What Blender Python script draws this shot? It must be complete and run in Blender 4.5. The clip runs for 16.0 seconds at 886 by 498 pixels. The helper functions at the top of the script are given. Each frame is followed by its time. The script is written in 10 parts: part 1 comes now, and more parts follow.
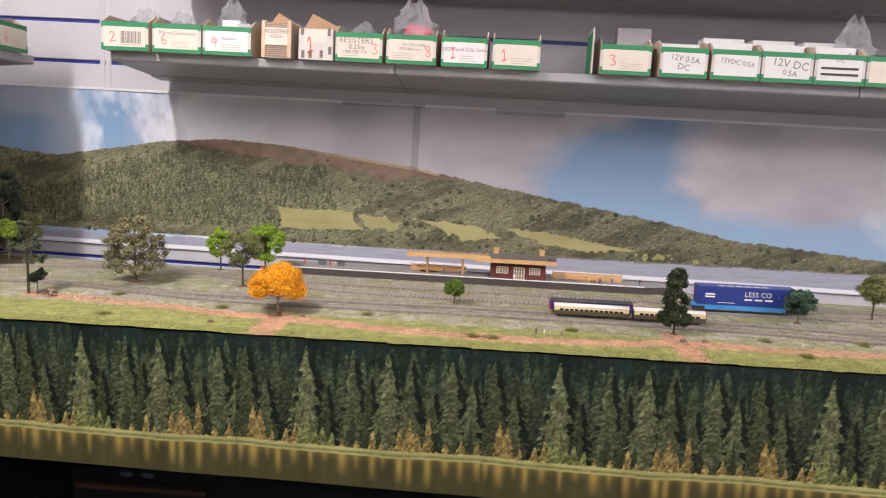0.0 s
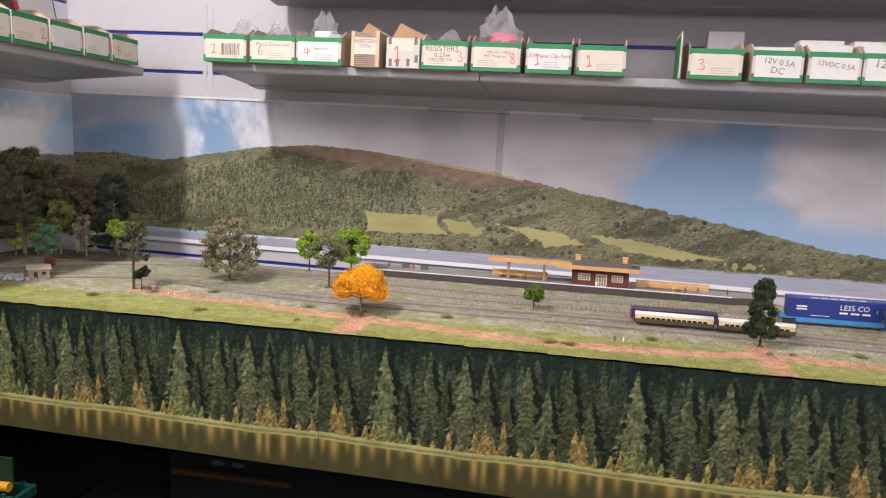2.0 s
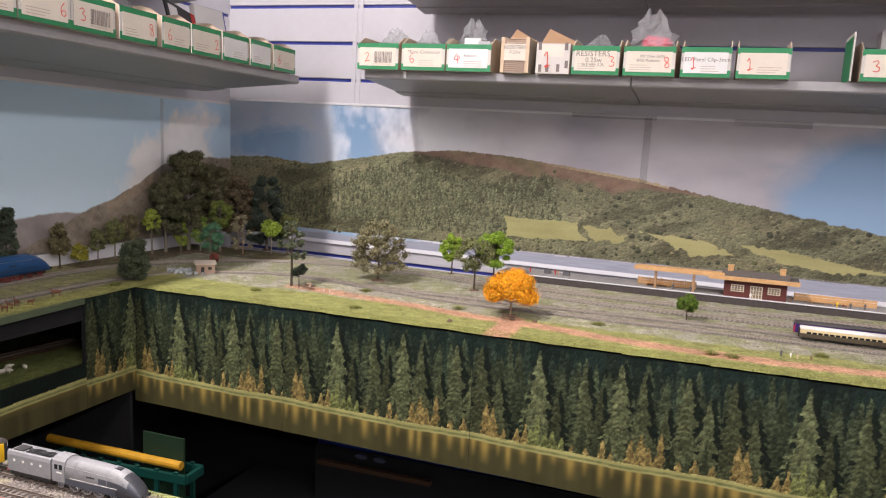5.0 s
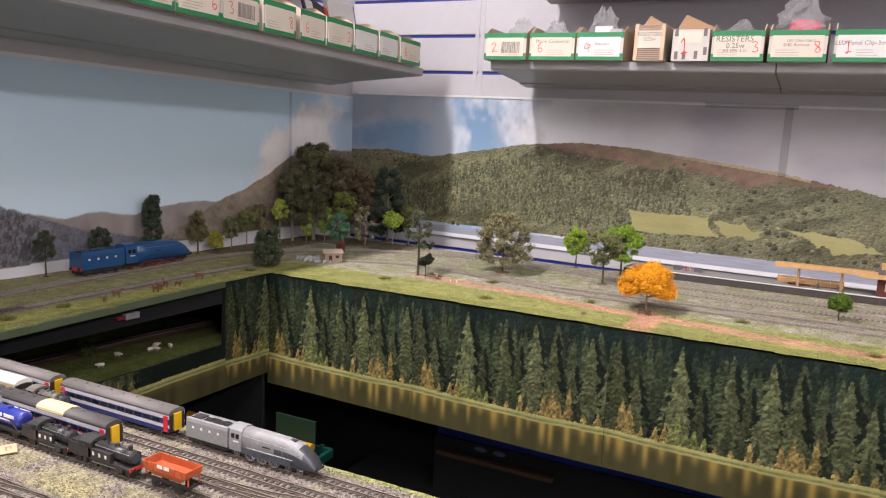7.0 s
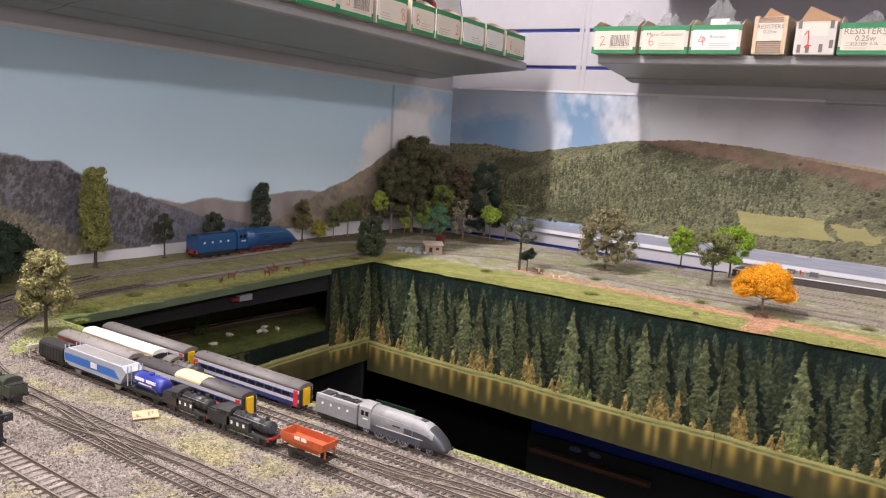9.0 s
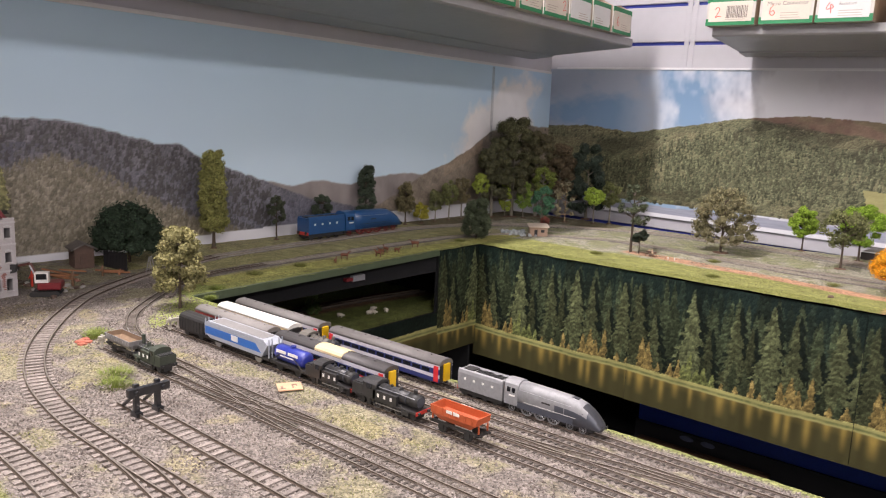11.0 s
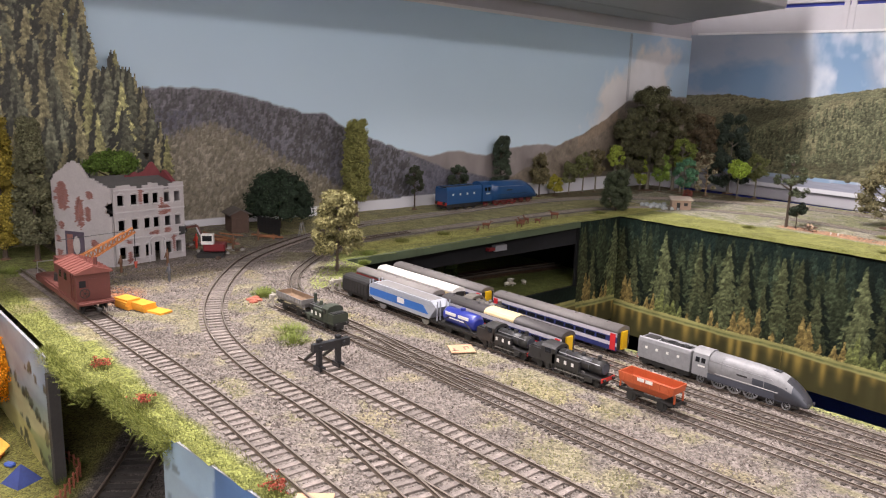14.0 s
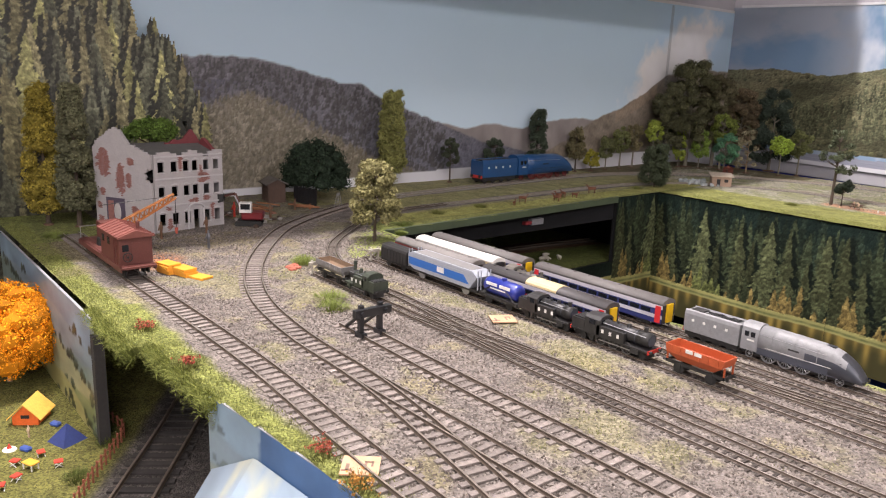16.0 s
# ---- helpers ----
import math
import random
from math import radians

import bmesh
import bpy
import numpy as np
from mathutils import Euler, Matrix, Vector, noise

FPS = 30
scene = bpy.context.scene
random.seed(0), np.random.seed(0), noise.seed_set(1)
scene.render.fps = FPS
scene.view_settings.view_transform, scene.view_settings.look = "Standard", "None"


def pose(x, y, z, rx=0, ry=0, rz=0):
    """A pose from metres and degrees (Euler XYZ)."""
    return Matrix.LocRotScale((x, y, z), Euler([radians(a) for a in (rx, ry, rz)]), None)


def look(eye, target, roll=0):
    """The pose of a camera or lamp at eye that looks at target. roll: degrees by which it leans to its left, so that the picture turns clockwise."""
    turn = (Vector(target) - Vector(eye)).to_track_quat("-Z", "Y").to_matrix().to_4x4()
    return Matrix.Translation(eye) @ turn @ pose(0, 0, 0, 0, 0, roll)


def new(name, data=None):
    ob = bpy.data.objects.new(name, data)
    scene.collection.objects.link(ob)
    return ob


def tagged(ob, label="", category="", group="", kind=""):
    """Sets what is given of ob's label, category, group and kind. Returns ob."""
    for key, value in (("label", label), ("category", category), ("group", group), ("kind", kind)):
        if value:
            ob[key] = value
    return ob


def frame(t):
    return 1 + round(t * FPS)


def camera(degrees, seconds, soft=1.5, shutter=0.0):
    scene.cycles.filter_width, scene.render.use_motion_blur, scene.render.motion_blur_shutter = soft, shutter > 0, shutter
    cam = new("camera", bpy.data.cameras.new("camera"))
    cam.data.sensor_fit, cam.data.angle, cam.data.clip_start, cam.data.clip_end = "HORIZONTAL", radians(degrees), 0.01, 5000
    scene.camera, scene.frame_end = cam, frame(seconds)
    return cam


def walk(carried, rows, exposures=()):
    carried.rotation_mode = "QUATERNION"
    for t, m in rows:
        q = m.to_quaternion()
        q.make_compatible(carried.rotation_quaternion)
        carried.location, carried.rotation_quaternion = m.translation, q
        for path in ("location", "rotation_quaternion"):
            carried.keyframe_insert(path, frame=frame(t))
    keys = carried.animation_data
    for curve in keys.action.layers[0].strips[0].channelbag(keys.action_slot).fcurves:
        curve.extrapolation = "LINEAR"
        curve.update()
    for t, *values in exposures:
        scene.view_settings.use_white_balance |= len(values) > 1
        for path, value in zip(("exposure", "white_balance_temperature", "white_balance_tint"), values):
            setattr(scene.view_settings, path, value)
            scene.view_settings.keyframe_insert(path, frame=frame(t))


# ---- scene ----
cam = camera(61.8, 16.0, soft=1.15)
PATH = [
    (0, (0.215, 0.106, 1.307), (0.07, 2.081, 1.025), 2.0),
    (0.5, (0.231, 0.1, 1.309), (0.023, 2.069, 1.028), 1.9),
    (1, (0.237, 0.096, 1.312), (-0.032, 2.058, 1.031), 1.9),
    (1.5, (0.234, 0.094, 1.311), (-0.092, 2.047, 1.028), 1.9),
    (2, (0.234, 0.092, 1.309), (-0.15, 2.035, 1.033), 2.0),
    (2.5, (0.223, 0.088, 1.31), (-0.222, 2.018, 1.034), 2.1),
    (3, (0.213, 0.084, 1.311), (-0.28, 2.003, 1.035), 2.3),
    (5.5, (0.15, 0.061, 1.299), (-0.577, 1.905, 1.028), 2.2),
    (6, (0.134, 0.06, 1.293), (-0.655, 1.877, 1.02), 2.2),
    (6.5, (0.116, 0.054, 1.287), (-0.741, 1.839, 1.012), 2.3),
    (7, (0.099, 0.049, 1.282), (-0.808, 1.809, 1.0), 2.3),
    (7.5, (0.085, 0.044, 1.278), (-0.865, 1.78, 0.99), 2.1),
    (8, (0.072, 0.04, 1.274), (-0.923, 1.75, 0.981), 2.0),
    (10.3, (0.02, 0.016, 1.252), (-1.184, 1.586, 0.955), 3.2),
    (10.5, (0.01, 0.015, 1.25), (-1.196, 1.577, 0.929), 2.1),
    (11, (-0.001, 0.009, 1.244), (-1.258, 1.529, 0.912), 2.3),
    (11.5, (-0.016, 0.001, 1.24), (-1.321, 1.477, 0.896), 2.4),
    (12, (-0.031, -0.006, 1.237), (-1.383, 1.426, 0.883), 2.4),
    (12.5, (-0.041, -0.011, 1.236), (-1.426, 1.386, 0.875), 2.1),
    (13, (-0.049, -0.014, 1.231), (-1.46, 1.354, 0.861), 2.0),
    (13.5, (-0.054, -0.017, 1.226), (-1.489, 1.322, 0.842), 1.8),
    (14, (-0.058, -0.02, 1.222), (-1.513, 1.294, 0.825), 1.7),
    (14.5, (-0.061, -0.021, 1.219), (-1.53, 1.272, 0.807), 1.6),
    (15, (-0.064, -0.022, 1.218), (-1.542, 1.256, 0.793), 1.7),
    (15.5, (-0.068, -0.023, 1.212), (-1.554, 1.237, 0.761), 1.9),
    (16, (-0.071, -0.025, 1.212), (-1.564, 1.224, 0.753), 2.1),
]
walk(cam, [(t, look(eye, target, roll)) for t, eye, target, roll in PATH])

# ---- light ----
world = bpy.data.worlds.new("room_dark")
world.use_nodes = True
world.node_tree.nodes["Background"].inputs[0].default_value = (0.05, 0.055, 0.06, 1)
world.node_tree.nodes["Background"].inputs[1].default_value = 0.25
scene.world = world


def ceiling_area_light(x, y, z, length, width, power, turn=0.0, warm=(1.0, 0.912, 0.915)):
    """An area light facing down, for ceiling lamps and for added fill."""
    lamp = bpy.data.lights.new("ceiling_area_light", "AREA")
    lamp.shape, lamp.size, lamp.size_y, lamp.energy, lamp.color = "RECTANGLE", width, length, power, warm
    ob = new("ceiling_area_light", lamp)
    ob.matrix_world = pose(x, y, z, 0, 0, turn)
    return ob


# two ceiling lamps placed from the shadow edges of the shelves
ceiling_area_light(-0.84, 0.38, 2.62, 0.7, 0.09, 56)
ceiling_area_light(2.6, 0.9, 2.62, 1.2, 0.20, 40)
# unseen fill lights, added to brighten the corner, the backdrops and the west wall
ceiling_area_light(0.5, -0.5, 2.62, 1.4, 0.30, 20)
ceiling_area_light(-0.9, -1.0, 2.62, 1.4, 0.30, 27)
ceiling_area_light(0.3, -2.3, 2.62, 2.4, 0.30, 34, 90)
ceiling_area_light(2.4, -1.3, 2.62, 1.2, 0.30, 88)

# ---- materials ----
MATS = {}


def nodes_of(name):
    m = bpy.data.materials.new(name)
    m.use_nodes = True
    t = m.node_tree
    return m, t, t.nodes["Principled BSDF"]


def mat(name, col, rough=0.6, metal=0.0, var=0.18, scale=60.0, bump=0.0, bscale=400.0, coat=0.0, rnd=0.0, attr="", fine=0.0, spec=0.5):
    """Procedural surface: base colour (or a colour attribute) varied at two scales, with fine relief."""
    if name in MATS:
        return MATS[name]
    m, t, p = nodes_of(name)
    L = t.links
    tc = t.nodes.new("ShaderNodeTexCoord")
    n1 = t.nodes.new("ShaderNodeTexNoise")
    n1.inputs["Scale"].default_value, n1.inputs["Detail"].default_value = scale, 4
    n2 = t.nodes.new("ShaderNodeTexNoise")
    n2.inputs["Scale"].default_value, n2.inputs["Detail"].default_value = scale * 7, 3
    L.new(tc.outputs["Object"], n1.inputs["Vector"])
    L.new(tc.outputs["Object"], n2.inputs["Vector"])
    add = t.nodes.new("ShaderNodeMath")
    add.operation = "ADD"
    L.new(n1.outputs["Fac"], add.inputs[0])
    L.new(n2.outputs["Fac"], add.inputs[1])
    rng = t.nodes.new("ShaderNodeMapRange")
    rng.inputs["From Min"].default_value, rng.inputs["From Max"].default_value = 0.6, 1.4
    rng.inputs["To Min"].default_value, rng.inputs["To Max"].default_value = 1 - var, 1 + var
    L.new(add.outputs[0], rng.inputs["Value"])
    fac = rng.outputs["Result"]
    if rnd:
        oi = t.nodes.new("ShaderNodeObjectInfo")
        r2 = t.nodes.new("ShaderNodeMapRange")
        r2.inputs["To Min"].default_value, r2.inputs["To Max"].default_value = 1 - rnd, 1 + rnd
        L.new(oi.outputs["Random"], r2.inputs["Value"])
        mul = t.nodes.new("ShaderNodeMath")
        mul.operation = "MULTIPLY"
        L.new(fac, mul.inputs[0])
        L.new(r2.outputs["Result"], mul.inputs[1])
        fac = mul.outputs[0]
    vm = t.nodes.new("ShaderNodeVectorMath")
    vm.operation = "SCALE"
    if attr:
        at = t.nodes.new("ShaderNodeAttribute")
        at.attribute_name = attr
        L.new(at.outputs["Color"], vm.inputs[0])
    else:
        vm.inputs[0].default_value = col
    L.new(fac, vm.inputs["Scale"])
    L.new(vm.outputs[0], p.inputs["Base Color"])
    p.inputs["Roughness"].default_value, p.inputs["Metallic"].default_value = rough, metal
    p.inputs["Specular IOR Level"].default_value = spec
    p.inputs["Coat Weight"].default_value = coat
    p.inputs["Coat Roughness"].default_value = 0.15
    if bump:
        n3 = t.nodes.new("ShaderNodeTexNoise")
        n3.inputs["Scale"].default_value, n3.inputs["Detail"].default_value = bscale, 4
        L.new(tc.outputs["Object"], n3.inputs["Vector"])
        b = t.nodes.new("ShaderNodeBump")
        b.inputs["Strength"].default_value, b.inputs["Distance"].default_value = bump, 0.002
        L.new(n3.outputs["Fac"], b.inputs["Height"])
        L.new(b.outputs["Normal"], p.inputs["Normal"])
    MATS[name] = m
    return m


def leaf_mat(name, col, var=0.28, clump=False):
    """Scatter foliage: colour differs from clump to clump, cores darkened in place of inner shade."""
    if name in MATS:
        return MATS[name]
    m, t, p = nodes_of(name)
    g = t.nodes.new("ShaderNodeNewGeometry")
    r = t.nodes.new("ShaderNodeMapRange")
    r.inputs["To Min"].default_value, r.inputs["To Max"].default_value = 1 - var, 1 + var
    t.links.new(g.outputs["Random Per Island"], r.inputs["Value"])
    vm = t.nodes.new("ShaderNodeVectorMath")
    vm.operation = "SCALE"
    vm.inputs[0].default_value = col
    tone = r.outputs["Result"]
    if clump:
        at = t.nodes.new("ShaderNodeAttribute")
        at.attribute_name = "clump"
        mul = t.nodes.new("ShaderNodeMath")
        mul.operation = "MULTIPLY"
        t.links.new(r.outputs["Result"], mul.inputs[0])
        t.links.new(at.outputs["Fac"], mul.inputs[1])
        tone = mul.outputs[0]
    t.links.new(tone, vm.inputs["Scale"])
    t.links.new(vm.outputs[0], p.inputs["Base Color"])
    p.inputs["Roughness"].default_value = 0.85
    p.inputs["Specular IOR Level"].default_value = 0.2
    MATS[name] = m
    return m


def ground_mat(name, grain):
    """Scatter ground: painted zones (grass, ballast, earth), broken up by granules of about a millimetre."""
    if name in MATS:
        return MATS[name]
    m, t, p = nodes_of(name)
    L = t.links
    tc = t.nodes.new("ShaderNodeTexCoord")
    at = t.nodes.new("ShaderNodeAttribute")
    at.attribute_name = "Col"
    vo = t.nodes.new("ShaderNodeTexVoronoi")
    vo.inputs["Scale"].default_value = grain
    L.new(tc.outputs["Object"], vo.inputs["Vector"])
    sep = t.nodes.new("ShaderNodeSeparateColor")
    L.new(vo.outputs["Color"], sep.inputs[0])
    n = t.nodes.new("ShaderNodeTexNoise")
    n.inputs["Scale"].default_value, n.inputs["Detail"].default_value = 45, 5
    L.new(tc.outputs["Object"], n.inputs["Vector"])
    a = t.nodes.new("ShaderNodeMapRange")
    a.inputs["To Min"].default_value, a.inputs["To Max"].default_value = 0.48, 1.52
    L.new(sep.outputs[0], a.inputs["Value"])
    b = t.nodes.new("ShaderNodeMapRange")
    b.inputs["From Min"].default_value, b.inputs["From Max"].default_value = 0.3, 0.7
    b.inputs["To Min"].default_value, b.inputs["To Max"].default_value = 0.82, 1.18
    L.new(n.outputs["Fac"], b.inputs["Value"])
    mul = t.nodes.new("ShaderNodeMath")
    mul.operation = "MULTIPLY"
    L.new(a.outputs["Result"], mul.inputs[0])
    L.new(b.outputs["Result"], mul.inputs[1])
    vm = t.nodes.new("ShaderNodeVectorMath")
    vm.operation = "SCALE"
    L.new(at.outputs["Color"], vm.inputs[0])
    L.new(mul.outputs[0], vm.inputs["Scale"])
    L.new(vm.outputs[0], p.inputs["Base Color"])
    bp = t.nodes.new("ShaderNodeBump")
    bp.inputs["Strength"].default_value, bp.inputs["Distance"].default_value = 0.9, 0.0012
    L.new(vo.outputs["Distance"], bp.inputs["Height"])
    bp.invert = True
    L.new(bp.outputs["Normal"], p.inputs["Normal"])
    p.inputs["Roughness"].default_value = 0.9
    p.inputs["Specular IOR Level"].default_value = 0.25
    MATS[name] = m
    return m


def clear_mat(name, col, alpha):
    """Thin clear plastic film."""
    if name in MATS:
        return MATS[name]
    m, t, p = nodes_of(name)
    p.inputs["Base Color"].default_value = (*col, 1)
    p.inputs["Alpha"].default_value = alpha
    p.inputs["Roughness"].default_value = 0.12
    n = t.nodes.new("ShaderNodeTexNoise")
    n.inputs["Scale"].default_value = 45
    b = t.nodes.new("ShaderNodeBump")
    b.inputs["Strength"].default_value, b.inputs["Distance"].default_value = 1.0, 0.01
    t.links.new(n.outputs["Fac"], b.inputs["Height"])
    t.links.new(b.outputs["Normal"], p.inputs["Normal"])
    MATS[name] = m
    return m


M_WALL = mat("slatwall_white", (0.55, 0.54, 0.57), 0.45, var=0.04, scale=6)
M_BLUE = mat("groove_blue_plastic", (0.03, 0.045, 0.28), 0.4, var=0.1)
M_SHELF = mat("shelf_grey_metal", (0.33, 0.325, 0.33), 0.4, var=0.07, scale=9, bump=0.05, bscale=60)
M_BLACK = mat("flat_black", (0.006, 0.006, 0.007), 0.95, var=0.3, scale=30)
M_FASCIA = mat("green_painted_fascia", (0.075, 0.10, 0.055), 0.6, var=0.15, scale=30, bump=0.1)
M_WHITE = mat("white_card", (0.75, 0.75, 0.76), 0.5, var=0.05, scale=20)


def print_mat(name, cell, light, strength, tall, rough, coat):
    """Printed paper: the picture's colours, with the grain of far tree crowns where its alpha says that trees stand."""
    m, t, p = nodes_of(name)
    L = t.links
    tc = t.nodes.new("ShaderNodeTexCoord")
    at = t.nodes.new("ShaderNodeAttribute")
    at.attribute_name = "Col"
    mp = t.nodes.new("ShaderNodeMapping")
    mp.inputs["Scale"].default_value = (1, 1, tall)
    L.new(tc.outputs["Object"], mp.inputs["Vector"])
    tone = None
    for size, gain in ((cell, 1.0), (cell * 0.45, 0.7)):
        vo = t.nodes.new("ShaderNodeTexVoronoi")
        vo.inputs["Scale"].default_value = 1 / size
        L.new(mp.outputs[0], vo.inputs["Vector"])
        sub = t.nodes.new("ShaderNodeVectorMath")
        sub.operation = "SUBTRACT"
        L.new(mp.outputs[0], sub.inputs[0])
        L.new(vo.outputs["Position"], sub.inputs[1])
        dot = t.nodes.new("ShaderNodeVectorMath")
        dot.operation = "DOT_PRODUCT"
        L.new(sub.outputs[0], dot.inputs[0])
        dot.inputs[1].default_value = tuple(c * gain * strength / size for c in light)
        sep = t.nodes.new("ShaderNodeSeparateColor")
        L.new(vo.outputs["Color"], sep.inputs[0])
        r = t.nodes.new("ShaderNodeMapRange")
        r.inputs["To Min"].default_value, r.inputs["To Max"].default_value = 1 - 0.45 * gain * strength, 1 + 0.45 * gain * strength
        L.new(sep.outputs[0], r.inputs["Value"])
        add = t.nodes.new("ShaderNodeMath")
        L.new(dot.outputs["Value"], add.inputs[0])
        L.new(r.outputs["Result"], add.inputs[1])
        top = t.nodes.new("ShaderNodeClamp")
        top.inputs["Min"].default_value, top.inputs["Max"].default_value = 0.22, 2.0
        L.new(add.outputs[0], top.inputs["Value"])
        if tone is None:
            tone = top.outputs[0]
        else:
            mul = t.nodes.new("ShaderNodeMath")
            mul.operation = "MULTIPLY"
            L.new(tone, mul.inputs[0])
            L.new(top.outputs[0], mul.inputs[1])
            tone = mul.outputs[0]
    mix = t.nodes.new("ShaderNodeMix")
    mix.inputs["A"].default_value = 1.0
    L.new(at.outputs["Alpha"], mix.inputs["Factor"])
    L.new(tone, mix.inputs["B"])
    vm = t.nodes.new("ShaderNodeVectorMath")
    vm.operation = "SCALE"
    L.new(at.outputs["Color"], vm.inputs[0])
    L.new(mix.outputs["Result"], vm.inputs["Scale"])
    L.new(vm.outputs[0], p.inputs["Base Color"])
    wave = t.nodes.new("ShaderNodeTexNoise")
    wave.inputs["Scale"].default_value, wave.inputs["Detail"].default_value = 7, 2
    L.new(tc.outputs["Object"], wave.inputs["Vector"])
    b = t.nodes.new("ShaderNodeBump")
    b.inputs["Strength"].default_value, b.inputs["Distance"].default_value = 0.15, 0.01
    L.new(wave.outputs["Fac"], b.inputs["Height"])
    L.new(b.outputs["Normal"], p.inputs["Normal"])
    p.inputs["Roughness"].default_value = rough
    p.inputs["Specular IOR Level"].default_value = 0.4 if coat else 0.15
    p.inputs["Coat Weight"].default_value, p.inputs["Coat Roughness"].default_value = coat, 0.22
    MATS[name] = m
    return m


M_PRINT = print_mat("printed_loch_paper", 0.0064, (-0.45, 0, 0.85), 0.5, 1.25, 0.42, 0.12)
M_VALLEY = print_mat("printed_valley_paper", 0.0060, (0, -0.5, 0.8), 0.36, 0.75, 0.42, 0.12)
M_PRINT2 = print_mat("printed_forest_paper", 0.0046, (-0.55, 0, 0.7), 0.55, 0.75, 0.6, 0.0)
M_PRINT3 = print_mat("printed_pine_paper", 0.0050, (0, 0.6, 0.65), 0.5, 0.7, 0.5, 0.1)
M_MEADOW = mat("painted_meadow_board", (1, 1, 1), 0.5, var=0.06, scale=170, attr="Col", coat=0.1)
M_RAIL = mat("nickel_silver_rail", (0.56, 0.49, 0.42), 0.28, metal=0.8, var=0.2, scale=90)
M_RAILRUST = mat("weathered_rail", (0.105, 0.080, 0.060), 0.6, metal=0.2, var=0.3, scale=200)
M_SLEEPER = mat("dark_brown_sleeper_plastic", (0.052, 0.041, 0.034), 0.75, var=0.3, scale=300, rnd=0.2)
M_SLEEPER2 = mat("ballast_dusted_sleeper", (0.215, 0.183, 0.163), 0.9, var=0.45, scale=420, rnd=0.22, bump=0.5, bscale=900)
M_SLEEPER3 = mat("dusty_grey_sleeper", (0.105, 0.088, 0.072), 0.9, var=0.4, scale=420, rnd=0.2)
M_SLEEPER5 = mat("pale_grey_sleeper", (0.31, 0.29, 0.26), 0.9, var=0.35, scale=420, rnd=0.2)
# next sleeper colour is extra dark, with the tunnel's shade put into it
M_SLEEPER4 = mat("tunnel_shade_sleeper", (0.026, 0.022, 0.020), 0.85, var=0.3, scale=300, rnd=0.2)
M_FLOOR = mat("dark_shop_floor", (0.02, 0.021, 0.024), 0.6, var=0.2, scale=4)
M_CEIL = mat("ceiling_tile_white", (0.7, 0.7, 0.69), 0.8, var=0.04, scale=5)


# ---- mesh helpers ----
def link_mesh(name, bm, material):
    me = bpy.data.meshes.new(name)
    bm.to_mesh(me)
    bm.free()
    for m in (material if isinstance(material, (list, tuple)) else [material]):
        me.materials.append(m)
    return new(name, me)


def part(name, bm, material, parent=None, label=""):
    """One mesh object under a thing or under a part."""
    ob = link_mesh(name, bm, material)
    if parent is not None:
        ob.parent = parent
    if label:
        ob["label"] = label
    return ob


def empty(name, m, label, category, group="", kind=""):
    e = new(name)
    e.empty_display_size = 0.01
    e.matrix_basis = m
    return tagged(e, label, category, group, kind)


def box(bm, x0, x1, y0, y1, z0, z1, bevel=0.0):
    v = [bm.verts.new(c) for c in ((x0, y0, z0), (x1, y0, z0), (x1, y1, z0), (x0, y1, z0), (x0, y0, z1), (x1, y0, z1), (x1, y1, z1), (x0, y1, z1))]
    f = [bm.faces.new([v[i] for i in q]) for q in ((3, 2, 1, 0), (4, 5, 6, 7), (0, 1, 5, 4), (1, 2, 6, 5), (2, 3, 7, 6), (3, 0, 4, 7))]
    if bevel:
        bmesh.ops.bevel(bm, geom=list({e for q in f for e in q.edges}), offset=bevel, segments=1, affect="EDGES")
    return v


def boxes(*specs):
    bm = bmesh.new()
    for s in specs:
        box(bm, *s)
    return bm


def tube(bm, p0, p1, r0, r1=None, n=8, cap=True):
    r1 = r0 if r1 is None else r1
    p0, p1 = Vector(p0), Vector(p1)
    q = (p1 - p0).to_track_quat("Z", "Y").to_matrix()
    rings = []
    for p, r in ((p0, r0), (p1, r1)):
        rings.append([bm.verts.new(p + q @ Vector((r * math.cos(2 * math.pi * k / n), r * math.sin(2 * math.pi * k / n), 0))) for k in range(n)])
    for k in range(n):
        bm.faces.new((rings[0][k], rings[0][(k + 1) % n], rings[1][(k + 1) % n], rings[1][k]))
    if cap:
        bm.faces.new(rings[0][::-1])
        bm.faces.new(rings[1])


def extrude(bm, prof, x0, x1, axis="x", caps=True):
    """A closed outline of (a, b) points pushed from x0 to x1 along an axis."""
    def at(s, a, b):
        return {"x": (s, a, b), "y": (a, s, b), "z": (a, b, s)}[axis]
    r0 = [bm.verts.new(at(x0, a, b)) for a, b in prof]
    r1 = [bm.verts.new(at(x1, a, b)) for a, b in prof]
    n = len(prof)
    for k in range(n):
        bm.faces.new((r0[k], r0[(k + 1) % n], r1[(k + 1) % n], r1[k]))
    if caps:
        bm.faces.new(r0[::-1])
        bm.faces.new(r1)
    return bm


def loft(bm, rings, cap=True):
    rs = [[bm.verts.new(c) for c in r] for r in rings]
    n = len(rs[0])
    for a, b in zip(rs, rs[1:]):
        for k in range(n):
            bm.faces.new((a[k], a[(k + 1) % n], b[(k + 1) % n], b[k]))
    if cap:
        bm.faces.new(rs[0][::-1])
        bm.faces.new(rs[-1])
    return bm


def fixed(bm):
    bmesh.ops.recalc_face_normals(bm, faces=bm.faces)
    return bm


def smooth(ob):
    for p in ob.data.polygons:
        p.use_smooth = True
    return ob


